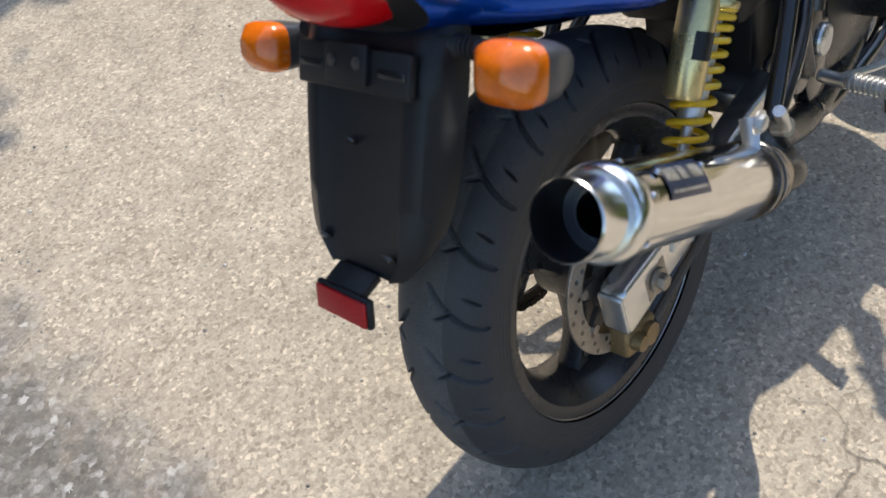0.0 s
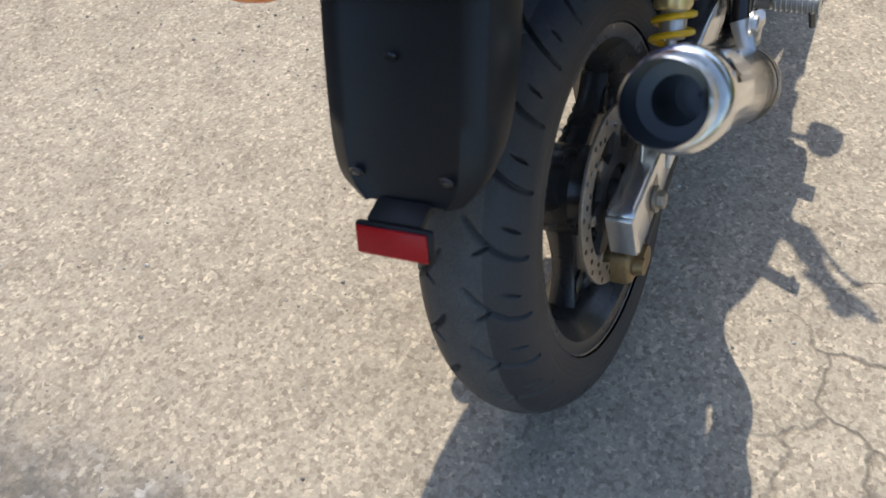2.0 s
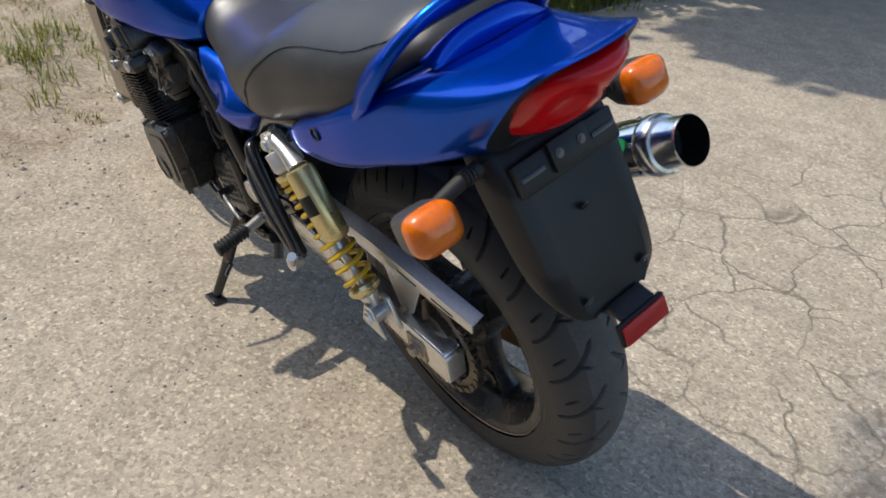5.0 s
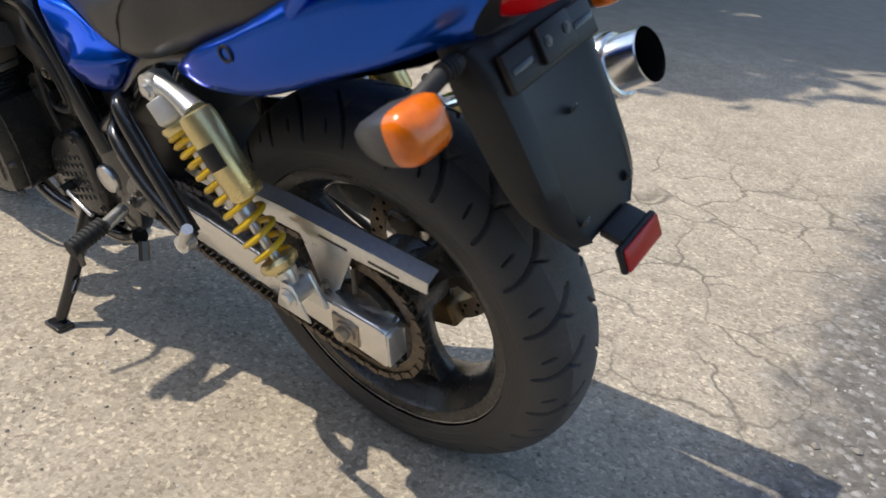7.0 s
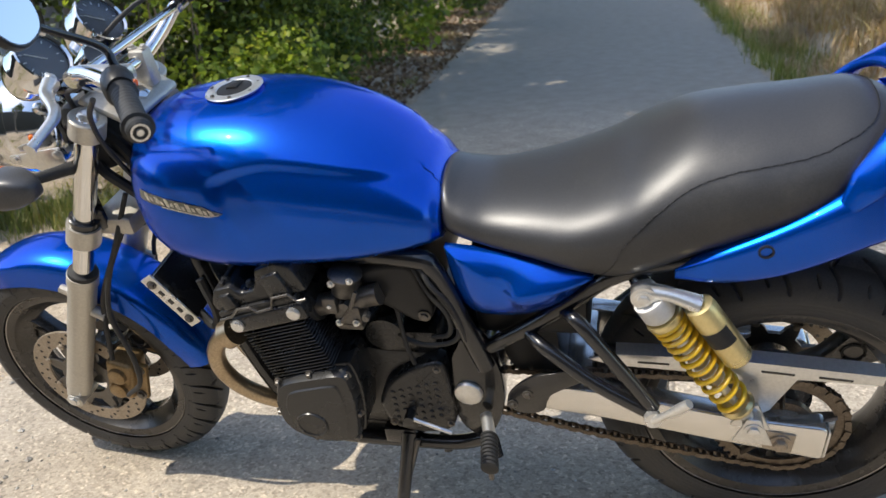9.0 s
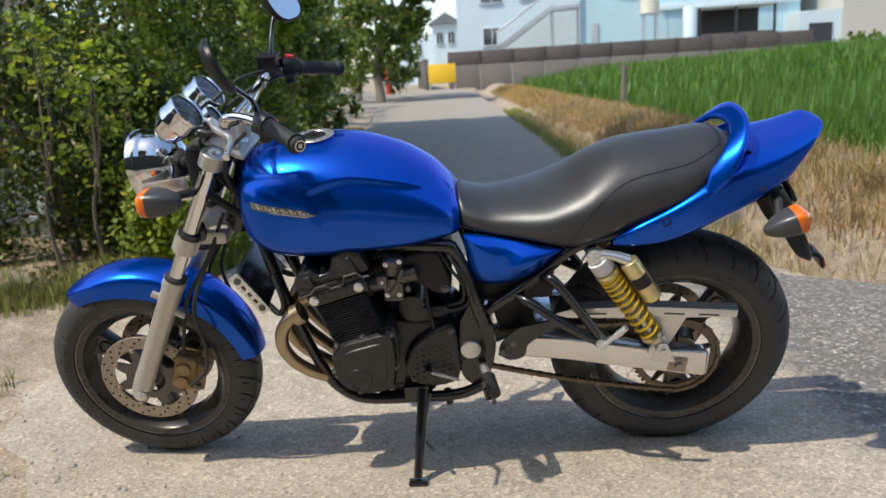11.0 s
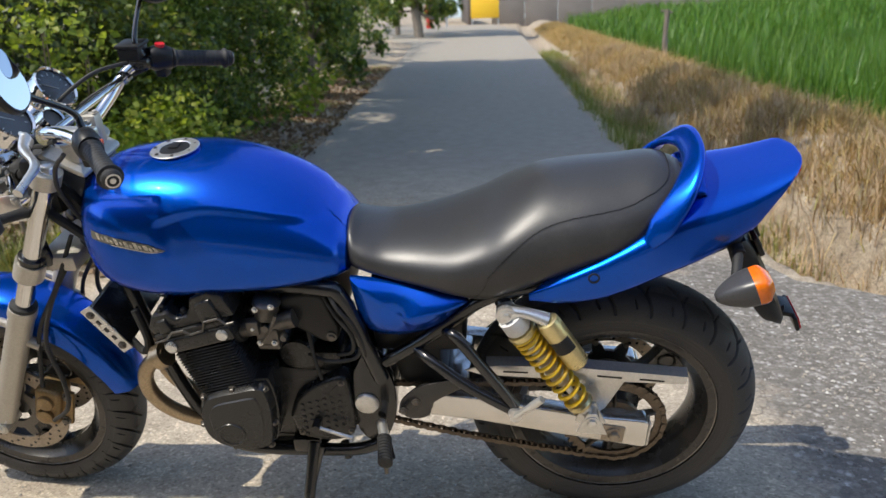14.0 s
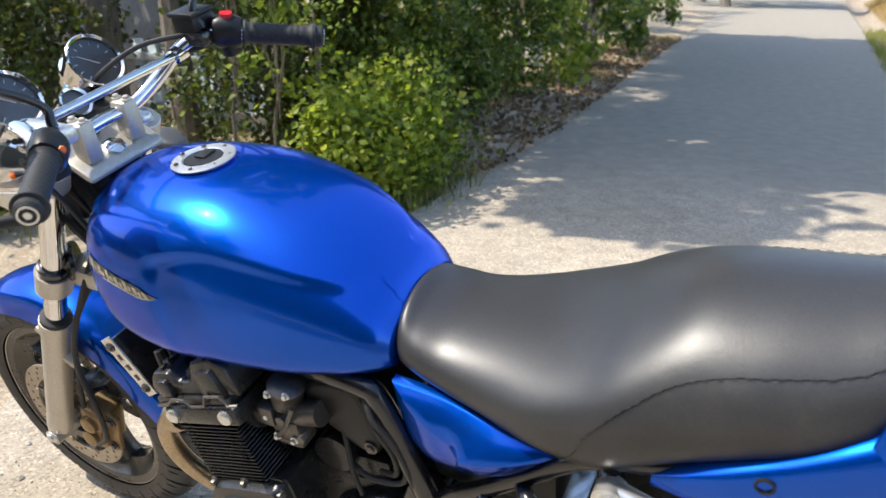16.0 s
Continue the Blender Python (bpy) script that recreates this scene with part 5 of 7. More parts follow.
for s in SIDES:
    part("bar_clamp", joined(block(1.052, 1.084, s * 0.042 - 0.014, s * 0.042 + 0.014, 0.915, 0.978, 0.006), *[bolt((x, s * 0.042, 0.978), (0, 0, 1), 0.005, 0.006) for x in (1.057, 1.079)]), M_FORK, bar, "silver bar clamp", m=FRONT)
    a, b = Vector((0.962, s * 0.220, 1.0275)), Vector((0.872, s * 0.2865, 1.004))
    if s > 0:
        a, b = Vector((0.930, 0.193, 1.011)), Vector((0.851, 0.282, 1.003))
    d = (b - a).normalized()
    rg = [(0, 0.019), (0.004, 0.0205), (0.008, 0.0165)]
    for k in range(9):
        rg += [(0.012 + 0.0095 * k, 0.0160), (0.0145 + 0.0095 * k, 0.0166), (0.0185 + 0.0095 * k, 0.0166), (0.0205 + 0.0095 * k, 0.0160)]
    rg += [(0.103, 0.0165), (0.108, 0.021), (0.112, 0.021), (0.114, 0.016)]
    part("grip", turned(rg, a, d, 24), M_RUBBER, bar, "ribbed black rubber grip", m=FRONT)
    end = part("bar_end", turned([(0.112, 0.0165), (0.122, 0.0165), (0.126, 0.013), (0.126, 0.0)], a, d, 20), M_RUBBER, bar, "bar end cap", m=FRONT)
    part("bar_end_boss", turned([(0.1255, 0.0052), (0.1275, 0.0045), (0.1275, 0.0)], a, d, 12), M_ALU, end, m=FRONT)
    part("bar_end_ring", turned([(0.1262, 0.012), (0.1272, 0.012), (0.1272, 0.0095), (0.1262, 0.0095)], a, d, 20, closed=True), M_ALU, end, m=FRONT)
    sw = a - d * 0.024
    part("switch_housing", joined(tube([sw - d * 0.022, sw - d * 0.012, sw + d * 0.012, sw + d * 0.022], [0.019, 0.0235, 0.0235, 0.020], 16, flat=1.15), block(sw.x - 0.012, sw.x + 0.012, sw.y - 0.014, sw.y + 0.014, sw.z - 0.038, sw.z - 0.010, 0.005)), M_PLASTIC, bar, "black switch housing", m=FRONT)
    if s < 0:
        part("stop_switch", tube([sw + Vector((-0.004, 0, 0.022)), sw + Vector((-0.006, 0, 0.031))], 0.010, 12), M_RED_PLASTIC, bar, "red engine stop switch", m=FRONT)
        part("brake_reservoir", joined(block(1.000, 1.046, -0.205, -0.158, 1.040, 1.068, 0.005), block(0.997, 1.049, -0.208, -0.155, 1.066, 1.074, 0.003)), M_PLASTIC, bar, "square black brake fluid reservoir", m=FRONT)
    else:
        part("switch_lever", tube([sw + Vector((-0.016, 0, 0.006)), sw + Vector((-0.028, 0, 0.004))], 0.006, 8), M_ORANGE, bar, "small orange switch", m=FRONT)
    # lever ahead of the grip, with its perch
    p0, p1 = sw + Vector((0.040, -s * 0.022, 0.002)), b + Vector((0.062, s * 0.004, -0.012))
    part("lever_perch", joined(block(sw.x + 0.004, sw.x + (0.046 if s < 0 else 0.095), sw.y - s * 0.038 - 0.013, sw.y - s * 0.038 + 0.013, sw.z - 0.010, sw.z + 0.013, 0.005)), M_FRAME if s < 0 else M_ALU, bar, "lever perch", m=FRONT)
    if s > 0:
        part("lever", tube([(1.052, 0.178, 1.022), (1.036, 0.212, 1.018), (1.004, 0.242, 1.013), (0.992, 0.262, 1.009), (0.989, 0.292, 1.004), (0.986, 0.318, 1.000), (0.985, 0.326, 0.999)], [0.012, 0.010, 0.0085, 0.0075, 0.0065, 0.0065, 0.0085], 10, smooth=4, flat=0.75), M_ALU, bar, "bright alloy clutch lever", m=FRONT)
        part("cable_adjuster", joined(turned([(0, 0.006), (0.004, 0.008), (0.010, 0.008), (0.012, 0.005), (0.030, 0.004)], (1.056, 0.172, 1.022), (0.7, -0.6, 0), 12)), M_ALU, bar, m=FRONT)
    else:
        part("lever", tube([p0, p0.lerp(p1, 0.12) + Vector((0.014, 0, 0)), p0.lerp(p1, 0.3) + Vector((0.010, 0, -0.002)), p0.lerp(p1, 0.7), p1, p1 + Vector((0.004, s * 0.012, 0))], [0.010, 0.009, 0.007, 0.006, 0.006, 0.008], 10, smooth=5, flat=0.75), M_FRAME, bar, "black brake lever", m=FRONT)
    # mirror on a thin stem
    m0, m1 = sw + Vector((0.020, -s * 0.030, 0.015)), Vector((0.990, s * 0.262, 1.184)) if s < 0 else Vector((0.984, 0.272, 1.164))
    out = Vector((-0.880, -0.330, 0.345)).normalized()
    side = Vector((0, 0, 1)).cross(-out).normalized()
    turn_glass = Matrix((-out, side, (-out).cross(side))).transposed().to_4x4() if s > 0 else pose(0, 0, 0, 0, 30, s * 15)
    mi = part("mirror", skin([[m1 + Vector((o + 0.018 * math.cos(q) * 0, 0.064 * sc * math.copysign(abs(math.cos(q)) ** 0.8, math.cos(q)), 0.054 * sc * math.copysign(abs(math.sin(q)) ** 0.8, math.sin(q)))) for q in np.linspace(0, 2 * math.pi, 33)[:-1]] for o, sc in ((-0.006, 0.97), (-0.004, 1.0), (0.004, 1.0), (0.014, 0.85), (0.020, 0.5), (0.022, 0.1))]), M_PLASTIC, bar, "black oval rear-view mirror", m=FRONT @ Matrix.Translation(m1) @ turn_glass @ Matrix.Translation(-m1))
    part("mirror_glass", from_lists([m1 + Vector((-0.0063, 0.0600 * math.copysign(abs(math.cos(q)) ** 0.8, math.cos(q)), 0.0500 * math.copysign(abs(math.sin(q)) ** 0.8, math.sin(q)))) for q in np.linspace(0, 2 * math.pi, 33)[:-1]], [tuple(range(32))]), M_MIRROR, mi, "mirror glass", m=FRONT @ Matrix.Translation(m1) @ turn_glass @ Matrix.Translation(-m1))
    part("mirror_stem", tube([m0, m0 + Vector((0.01, 0, 0.03)), m0.lerp(m1, 0.55) + Vector((0.016, 0, 0.01)), m1 + Vector((0.012, 0, -0.01))], [0.007, 0.006, 0.0055, 0.006], 10, smooth=5), M_FRAME, bar, "thin black mirror stem", m=FRONT)
for pts in ([(1.0, 0.18, 1.02), (1.06, 0.13, 0.99), (1.13, 0.08, 0.95), (1.12, 0.06, 0.86), (1.06, 0.05, 0.78)], [(1.0, -0.18, 1.02), (1.07, -0.12, 1.0), (1.13, -0.07, 0.95), (1.11, -0.06, 0.84), (1.05, -0.05, 0.77)], [(0.985, 0.19, 1.0), (1.04, 0.15, 0.95), (1.08, 0.10, 0.87), (1.05, 0.075, 0.76)], [(1.02, -0.17, 1.04), (1.09, -0.10, 1.03), (1.16, -0.03, 0.96), (1.13, 0.0, 0.86)]):
    part("control_cable", tube(pts, 0.0042, 8, smooth=6), M_RUBBER, bike, "black control cable", m=FRONT)

# instruments: two chromed cups and a small gauge between
NORM = Vector((-0.80, 0, 0.60)).normalized()
for s, c in ((1, Vector((1.146, 0.079, 1.018))), (-1, Vector((1.148, -0.078, 1.018)))):
    cup = part("instrument_cup", turned([(0.004, 0.040), (0.007, 0.0435), (0.005, 0.0455), (-0.003, 0.0455), (-0.006, 0.0425), (-0.030, 0.0420), (-0.033, 0.0432), (-0.038, 0.0432), (-0.041, 0.0418), (-0.056, 0.0385), (-0.070, 0.0330), (-0.082, 0.0250), (-0.090, 0.0150), (-0.094, 0.006), (-0.0945, 0)], c, NORM, 40, caps=False), M_CHROME, bike, "chromed instrument cup", m=FRONT)
    part("dial", turned([(-0.006, 0.0405), (-0.006, 0.0)], c, NORM, 40, caps=False), M_DIAL, cup, "black instrument dial with pale marks", m=FRONT)
    part("dial_glass", turned([(0.001, 0.0405), (0.003, 0.039), (0.004, 0.0)], c, NORM, 36, caps=False), M_GLASS, cup, m=FRONT)
    u, v = Vector((0, 1, 0)), NORM.cross(Vector((0, 1, 0)))
    for k in range(11):
        q = radians(-130 + 26 * k)
        e = (v * -math.cos(q) + u * -math.sin(q))
        part("dial_mark", tube([c - NORM * 0.0052 + e * 0.028, c - NORM * 0.0052 + e * 0.034], 0.0009, 4), M_MARK, cup, m=FRONT)
    part("needle", tube([c - NORM * 0.004 - u * 0.006 + v * 0.006, c - NORM * 0.004 + u * 0.020 - v * 0.018], 0.0011, 4), M_MARK, cup, m=FRONT)
gc = Vector((1.118, 0.0, 0.985))
gauge = part("small_gauge", turned([(0.002, 0.020), (0.004, 0.024), (-0.004, 0.025), (-0.035, 0.022), (-0.036, 0)], gc, NORM, 30, caps=False), M_CHROME, bike, "small chromed gauge between the dials", m=FRONT)
part("gauge_face", turned([(-0.003, 0.021), (-0.003, 0)], gc, NORM, 24, caps=False), M_DIAL, gauge, m=FRONT)
part("instrument_stay", joined(block(1.11, 1.16, -0.075, 0.075, 0.955, 0.962, 0.002), tube([(1.13, -0.03, 0.955), (1.14, -0.03, 0.90)], 0.007, 8), tube([(1.13, 0.03, 0.955), (1.14, 0.03, 0.90)], 0.007, 8)), M_FRAME, bike, "black instrument stay", m=FRONT)

# headlamp
hc, hx = Vector((1.302, 0, 0.866)), Vector((1, 0, -0.10)).normalized()
hl = part("headlamp", turned([(0.012, 0.080), (0.014, 0.086), (0.0, 0.088), (-0.012, 0.086), (-0.016, 0.0835), (-0.020, 0.0825), (-0.034, 0.0805), (-0.050, 0.0755), (-0.065, 0.068), (-0.079, 0.057), (-0.091, 0.042), (-0.098, 0.026), (-0.1015, 0.010), (-0.102, 0)], hc, hx, 56, caps=False), M_CHROME, bike, "round chromed headlamp", m=FRONT)
part("lamp_reflector", turned([(0.008, 0.080), (-0.02, 0.065), (-0.045, 0.03), (-0.05, 0)], hc, hx, 40, caps=False), M_MIRROR, hl, m=FRONT)
part("lamp_glass", turned([(0.010, 0.081), (0.018, 0.065), (0.025, 0.035), (0.027, 0)], hc, hx, 40, caps=False), M_GLASS, hl, "clear headlamp glass", m=FRONT)
for s in SIDES:
    part("headlamp_stay", joined(plate([(1.285, 0.842), (1.282, 0.855), (1.22, 0.865), (1.175, 0.872), (1.170, 0.815), (1.205, 0.812), (1.24, 0.832)], s * 0.098 - 0.002, s * 0.098 + 0.002, 0.001), *[bolt((x, s * 0.10, z), (0, s, 0), 0.006, 0.005) for x, z in ((1.270, 0.849), (1.182, 0.861), (1.182, 0.825))]), M_ALU, bike, "silver headlamp stay plate", m=FRONT)
    c = Vector((1.205, 0.185, 0.848)) if s > 0 else Vector((1.176, -0.185, 0.815))
    part("indicator_stalk", tube([(1.165, s * 0.10, 0.835), c + Vector((-0.008, -s * 0.02, 0))], [0.011, 0.009], 12), M_RUBBER, bike, m=FRONT)
    def lamp_ring(x, w, h, n=24, c=c):
        return [(c.x + x, c.y + w * math.copysign(abs(math.cos(a)) ** 0.55, math.cos(a)), c.z + h * math.copysign(abs(math.sin(a)) ** 0.55, math.sin(a))) for a in np.linspace(0, 2 * math.pi, n + 1)[:-1]]
    ind = part("front_indicator", skin([lamp_ring(0.024, .034, .029), lamp_ring(0.010, .034, .029), lamp_ring(-0.012, .030, .026), lamp_ring(-0.034, .020, .018), lamp_ring(-0.044, .010, .009)]), M_HOUSING, bike, "dark grey indicator with orange lens", 50, m=FRONT)
    part("lens", skin([lamp_ring(0.022, .0335, .0285), lamp_ring(0.032, .034, .029), lamp_ring(0.042, .031, .026), lamp_ring(0.048, .024, .019), lamp_ring(0.051, .012, .009)]), M_ORANGE, ind, "orange ribbed lens", 50, m=FRONT)
part("wiring_loom", joined(tube([(1.20, 0.03, 0.88), (1.16, 0.05, 0.90), (1.12, 0.04, 0.86), (1.07, 0.05, 0.80)], 0.012, 8, smooth=5), tube([(1.20, -0.02, 0.84), (1.15, 0.06, 0.82), (1.10, 0.07, 0.78), (1.05, 0.07, 0.74)], 0.010, 8, smooth=5), block(1.12, 1.19, -0.05, 0.06, 0.80, 0.925, 0.02)), M_RUBBER, bike, "black wiring loom behind the headlamp", m=FRONT)
# rear brake
part("rear_caliper", joined(block(-0.035, 0.035, -0.104, -0.046, -0.024, 0.024, 0.009, 3), turned([(0, 0.018), (0.008, 0.017), (0.010, 0.0)], (0.012, -0.104, 0), (0, -1, 0), 18), turned([(0, 0.014), (0.014, 0.012), (0.016, 0.0)], (-0.018, -0.104, 0.002), (0, -1, 0), 14)), M_CALIPER, bike, "gold rear brake calliper", m=pose(0.015, 0, 0.212) @ pose(0, 0, 0, 0, 15, 0))
part("torque_arm", tube([(0.05, -0.10, 0.21), (0.25, -0.11, 0.29), (0.33, -0.11, 0.34)], 0.007, 8), M_CARB, bike)
part("brake_pedal", joined(tube([(0.56, -0.14, 0.31), (0.66, -0.175, 0.285), (0.72, -0.205, 0.29)], 0.007, 8, smooth=4), block(0.70, 0.745, -0.235, -0.185, 0.287, 0.296, 0.003)), M_ALU, bike, "bright rear brake pedal")
part("master_cylinder", joined(tube([(0.46, -0.135, 0.38), (0.43, -0.135, 0.50)], 0.014, 12), block(0.40, 0.45, -0.15, -0.115, 0.52, 0.57, 0.008)), M_CARB, bike, "grey rear master cylinder")


# ---- ground, road and ditch ----
def ground_material(name, paved):
    """Old pale paving with mixed stone chips, stains and cracks, or dry soil with grit."""
    m, nodes, links, bsdf = nodes_of(name)
    co = nodes.new("ShaderNodeTexCoord").outputs["Object"]
    sep = nodes.new("ShaderNodeSeparateXYZ")
    links.new(co, sep.inputs[0])

    ragged_noise = nodes.new("ShaderNodeTexNoise")
    ragged_noise.inputs["Scale"].default_value = 130.0
    links.new(co, ragged_noise.inputs["Vector"])
    jitter = nodes.new("ShaderNodeVectorMath")
    jitter.operation = "MULTIPLY_ADD"
    jitter.inputs[1].default_value = (0.011, 0.011, 0.011)
    links.new(ragged_noise.outputs["Color"], jitter.inputs[0])
    links.new(co, jitter.inputs[2])

    def cells(scale, feature="F1", rand=1.0):
        v = nodes.new("ShaderNodeTexVoronoi")
        v.feature = feature
        v.inputs["Scale"].default_value = scale
        v.inputs["Randomness"].default_value = rand
        links.new(jitter.outputs[0], v.inputs["Vector"])
        return v

    big = noise_node(nodes, links, co, 1.3, 4)
    mid = noise_node(nodes, links, co, 9, 4)
    fine = noise_node(nodes, links, co, 160, 3)
    chip = cells(135)
    chip_tone = nodes.new("ShaderNodeSeparateColor")
    links.new(chip.outputs["Color"], chip_tone.inputs[0])
    tone = chip_tone.outputs[0]
    if paved:
        col = ramp_node(nodes, links, big, [(0.3, (0.395, 0.338, 0.262)), (0.7, (0.470, 0.406, 0.320))])
        chips = ramp_node(nodes, links, tone, [(0.0, (0.46, 0.44, 0.42)), (0.25, (0.80, 0.78, 0.76)), (0.6, (1.0, 1.0, 1.0)), (0.86, (1.12, 1.10, 1.06)), (1.0, (1.75, 1.72, 1.64))])
        col = mix_node(nodes, links, 0.62, col, chips, "MULTIPLY")
        col = mix_node(nodes, links, 0.7, col, ramp_node(nodes, links, mid, [(0.3, 0.80), (0.7, 1.14)]), "MULTIPLY")
        col = mix_node(nodes, links, 0.55, col, ramp_node(nodes, links, fine, [(0.32, 0.66), (0.62, 1.12)]), "MULTIPLY")
        # farther down the lane the surface is plain grey asphalt
        lane = ramp_node(nodes, links, math_node(nodes, links, "MULTIPLY", sep.outputs[1], -0.1), [(0.30, 0.0), (0.42, 1.0)])
        col = mix_node(nodes, links, math_node(nodes, links, "MULTIPLY", lane, 0.88), col, ramp_node(nodes, links, mid, [(0.3, (0.272, 0.242, 0.196)), (0.7, (0.332, 0.298, 0.244))]))
        # the coarse, darker strip of chippings behind the pad
        edge = math_node(nodes, links, "ADD", math_node(nodes, links, "MULTIPLY_ADD", sep.outputs[1], -0.09), math_node(nodes, links, "MULTIPLY", math_node(nodes, links, "SUBTRACT", mid, 0.5), 0.45))
        links.new(math_node(nodes, links, "MULTIPLY", sep.outputs[0], -1.0), edge.node.inputs[0].links[0].from_node.inputs[2])
        coarse = ramp_node(nodes, links, edge, [(0.36, 0.0), (0.52, 1.0)])
        stones = cells(62)
        stone_tone = nodes.new("ShaderNodeSeparateColor")
        links.new(stones.outputs["Color"], stone_tone.inputs[0])
        dark = ramp_node(nodes, links, stone_tone.outputs[0], [(0.0, (0.06, 0.058, 0.056)), (0.45, (0.125, 0.12, 0.115)), (0.75, (0.20, 0.195, 0.185)), (0.93, (0.30, 0.29, 0.275)), (1.0, (0.50, 0.49, 0.47))])
        dark = mix_node(nodes, links, ramp_node(nodes, links, stones.outputs["Distance"], [(0.35, 0.0), (0.6, 0.6)]), dark, (0.09, 0.085, 0.08))
        near = ramp_node(nodes, links, math_node(nodes, links, "ADD", sep.outputs[1], 2.2), [(0.0, 0.0), (0.4, 1.0)])
        coarse = mix_node(nodes, links, 1.0, coarse, near, "MULTIPLY")
        col = mix_node(nodes, links, math_node(nodes, links, "MULTIPLY", coarse, 0.8), col, dark)
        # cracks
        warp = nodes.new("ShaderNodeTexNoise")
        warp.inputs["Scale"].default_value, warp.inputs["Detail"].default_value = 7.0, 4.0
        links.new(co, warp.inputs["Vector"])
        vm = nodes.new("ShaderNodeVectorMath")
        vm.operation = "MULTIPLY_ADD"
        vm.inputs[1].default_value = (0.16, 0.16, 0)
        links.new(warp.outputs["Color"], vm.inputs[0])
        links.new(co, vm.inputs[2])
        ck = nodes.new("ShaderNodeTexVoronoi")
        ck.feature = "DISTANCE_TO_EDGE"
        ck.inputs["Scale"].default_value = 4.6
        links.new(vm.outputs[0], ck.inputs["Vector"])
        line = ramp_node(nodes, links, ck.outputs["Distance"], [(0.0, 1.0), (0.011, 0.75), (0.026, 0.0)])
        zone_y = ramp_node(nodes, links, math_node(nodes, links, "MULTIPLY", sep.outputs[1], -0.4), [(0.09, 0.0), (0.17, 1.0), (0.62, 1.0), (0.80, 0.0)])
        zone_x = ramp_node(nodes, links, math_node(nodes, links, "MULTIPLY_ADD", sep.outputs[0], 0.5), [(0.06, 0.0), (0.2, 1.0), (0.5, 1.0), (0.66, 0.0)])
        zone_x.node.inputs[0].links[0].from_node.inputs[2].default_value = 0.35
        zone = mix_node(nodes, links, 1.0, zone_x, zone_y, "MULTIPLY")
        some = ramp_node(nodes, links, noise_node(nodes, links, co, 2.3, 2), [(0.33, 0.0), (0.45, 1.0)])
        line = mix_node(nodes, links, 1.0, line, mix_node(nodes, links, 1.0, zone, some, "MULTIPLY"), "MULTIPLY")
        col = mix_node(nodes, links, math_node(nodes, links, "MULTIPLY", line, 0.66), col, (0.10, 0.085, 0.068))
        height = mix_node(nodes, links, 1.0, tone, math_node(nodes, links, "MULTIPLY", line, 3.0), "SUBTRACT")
        n1 = bump_node(nodes, links, height, 0.4, 0.003)
        n2 = bump_node(nodes, links, fine, 0.45, 0.003, n1)
    else:
        col = ramp_node(nodes, links, mid, [(0.25, (0.30, 0.235, 0.165)), (0.5, (0.40, 0.325, 0.235)), (0.75, (0.48, 0.40, 0.30))])
        col = mix_node(nodes, links, 0.6, col, ramp_node(nodes, links, big, [(0.35, 0.72), (0.65, 1.1)]), "MULTIPLY")
        grit = ramp_node(nodes, links, tone, [(0.0, 0.55), (0.5, 1.0), (1.0, 1.5)])
        col = mix_node(nodes, links, 0.7, col, grit, "MULTIPLY")
        col = mix_node(nodes, links, 0.6, col, ramp_node(nodes, links, fine, [(0.3, 0.6), (0.65, 1.1)]), "MULTIPLY")
        n1 = bump_node(nodes, links, mid, 0.6, 0.03)
        n2 = bump_node(nodes, links, fine, 0.6, 0.006, n1)
    links.new(col, bsdf.inputs["Base Color"])
    bsdf.inputs["Roughness"].default_value = 0.92
    bsdf.inputs["Specular IOR Level"].default_value = 0.25
    links.new(n2, bsdf.inputs["Normal"])
    return m


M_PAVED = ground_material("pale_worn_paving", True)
M_SOIL = ground_material("dry_soil", False)
DITCH = [(-9.0, 1.9), (-4.0, -0.27), (-2.3, -1.22), (-1.50, -1.62), (-1.20, -1.92), (-1.06, -2.6), (-0.86, -4.3), (-0.66, -6.9), (-0.40, -11.0), (0.16, -18.4), (0.80, -28.0), (1.5, -42.0), (1.5, -60)]
EDGE_LEFT = [(1.35, 6.0), (1.5, 2.4), (1.52, 1.2), (1.60, 0.66), (1.74, 0.30), (2.02, 0.0), (2.20, -0.4), (2.16, -1.4), (2.02, -2.3), (2.02, -3.4), (2.2, -5.3), (2.55, -8.2), (3.35, -15.4), (4.3, -23), (7.5, -31), (9.0, -44)]
EDGE_RIGHT = [(3.2, -44), (1.75, -36), (0.50, -18.4), (0.05, -11), (-0.18, -6.9), (-0.38, -4.3), (-0.60, -2.4), (-0.80, -1.60), (-1.2, -1.36), (-2.2, -0.80), (-4.0, 0.05), (-6.5, 1.2), (-6.5, 6.0)]


def side_of_line(P, line):
    """Distance of points from a line, and on which side of it they lie."""
    best = np.full(len(P), 1e9)
    sign = np.ones(len(P))
    for (ax, ay), (bx, by) in zip(line, line[1:]):
        d = np.array((bx - ax, by - ay))
        q = P - np.array((ax, ay))
        t = np.clip(q @ d / (d @ d), 0, 1)
        off = q - t[:, None] * d
        dist = np.hypot(off[:, 0], off[:, 1])
        s = np.sign(d[0] * q[:, 1] - d[1] * q[:, 0])
        near = dist < best
        best[near], sign[near] = dist[near], s[near]
    return best, sign


def ramp(a, b, x):
    t = np.clip((x - a) / (b - a), 0, 1)
    return t * t * (3 - 2 * t)


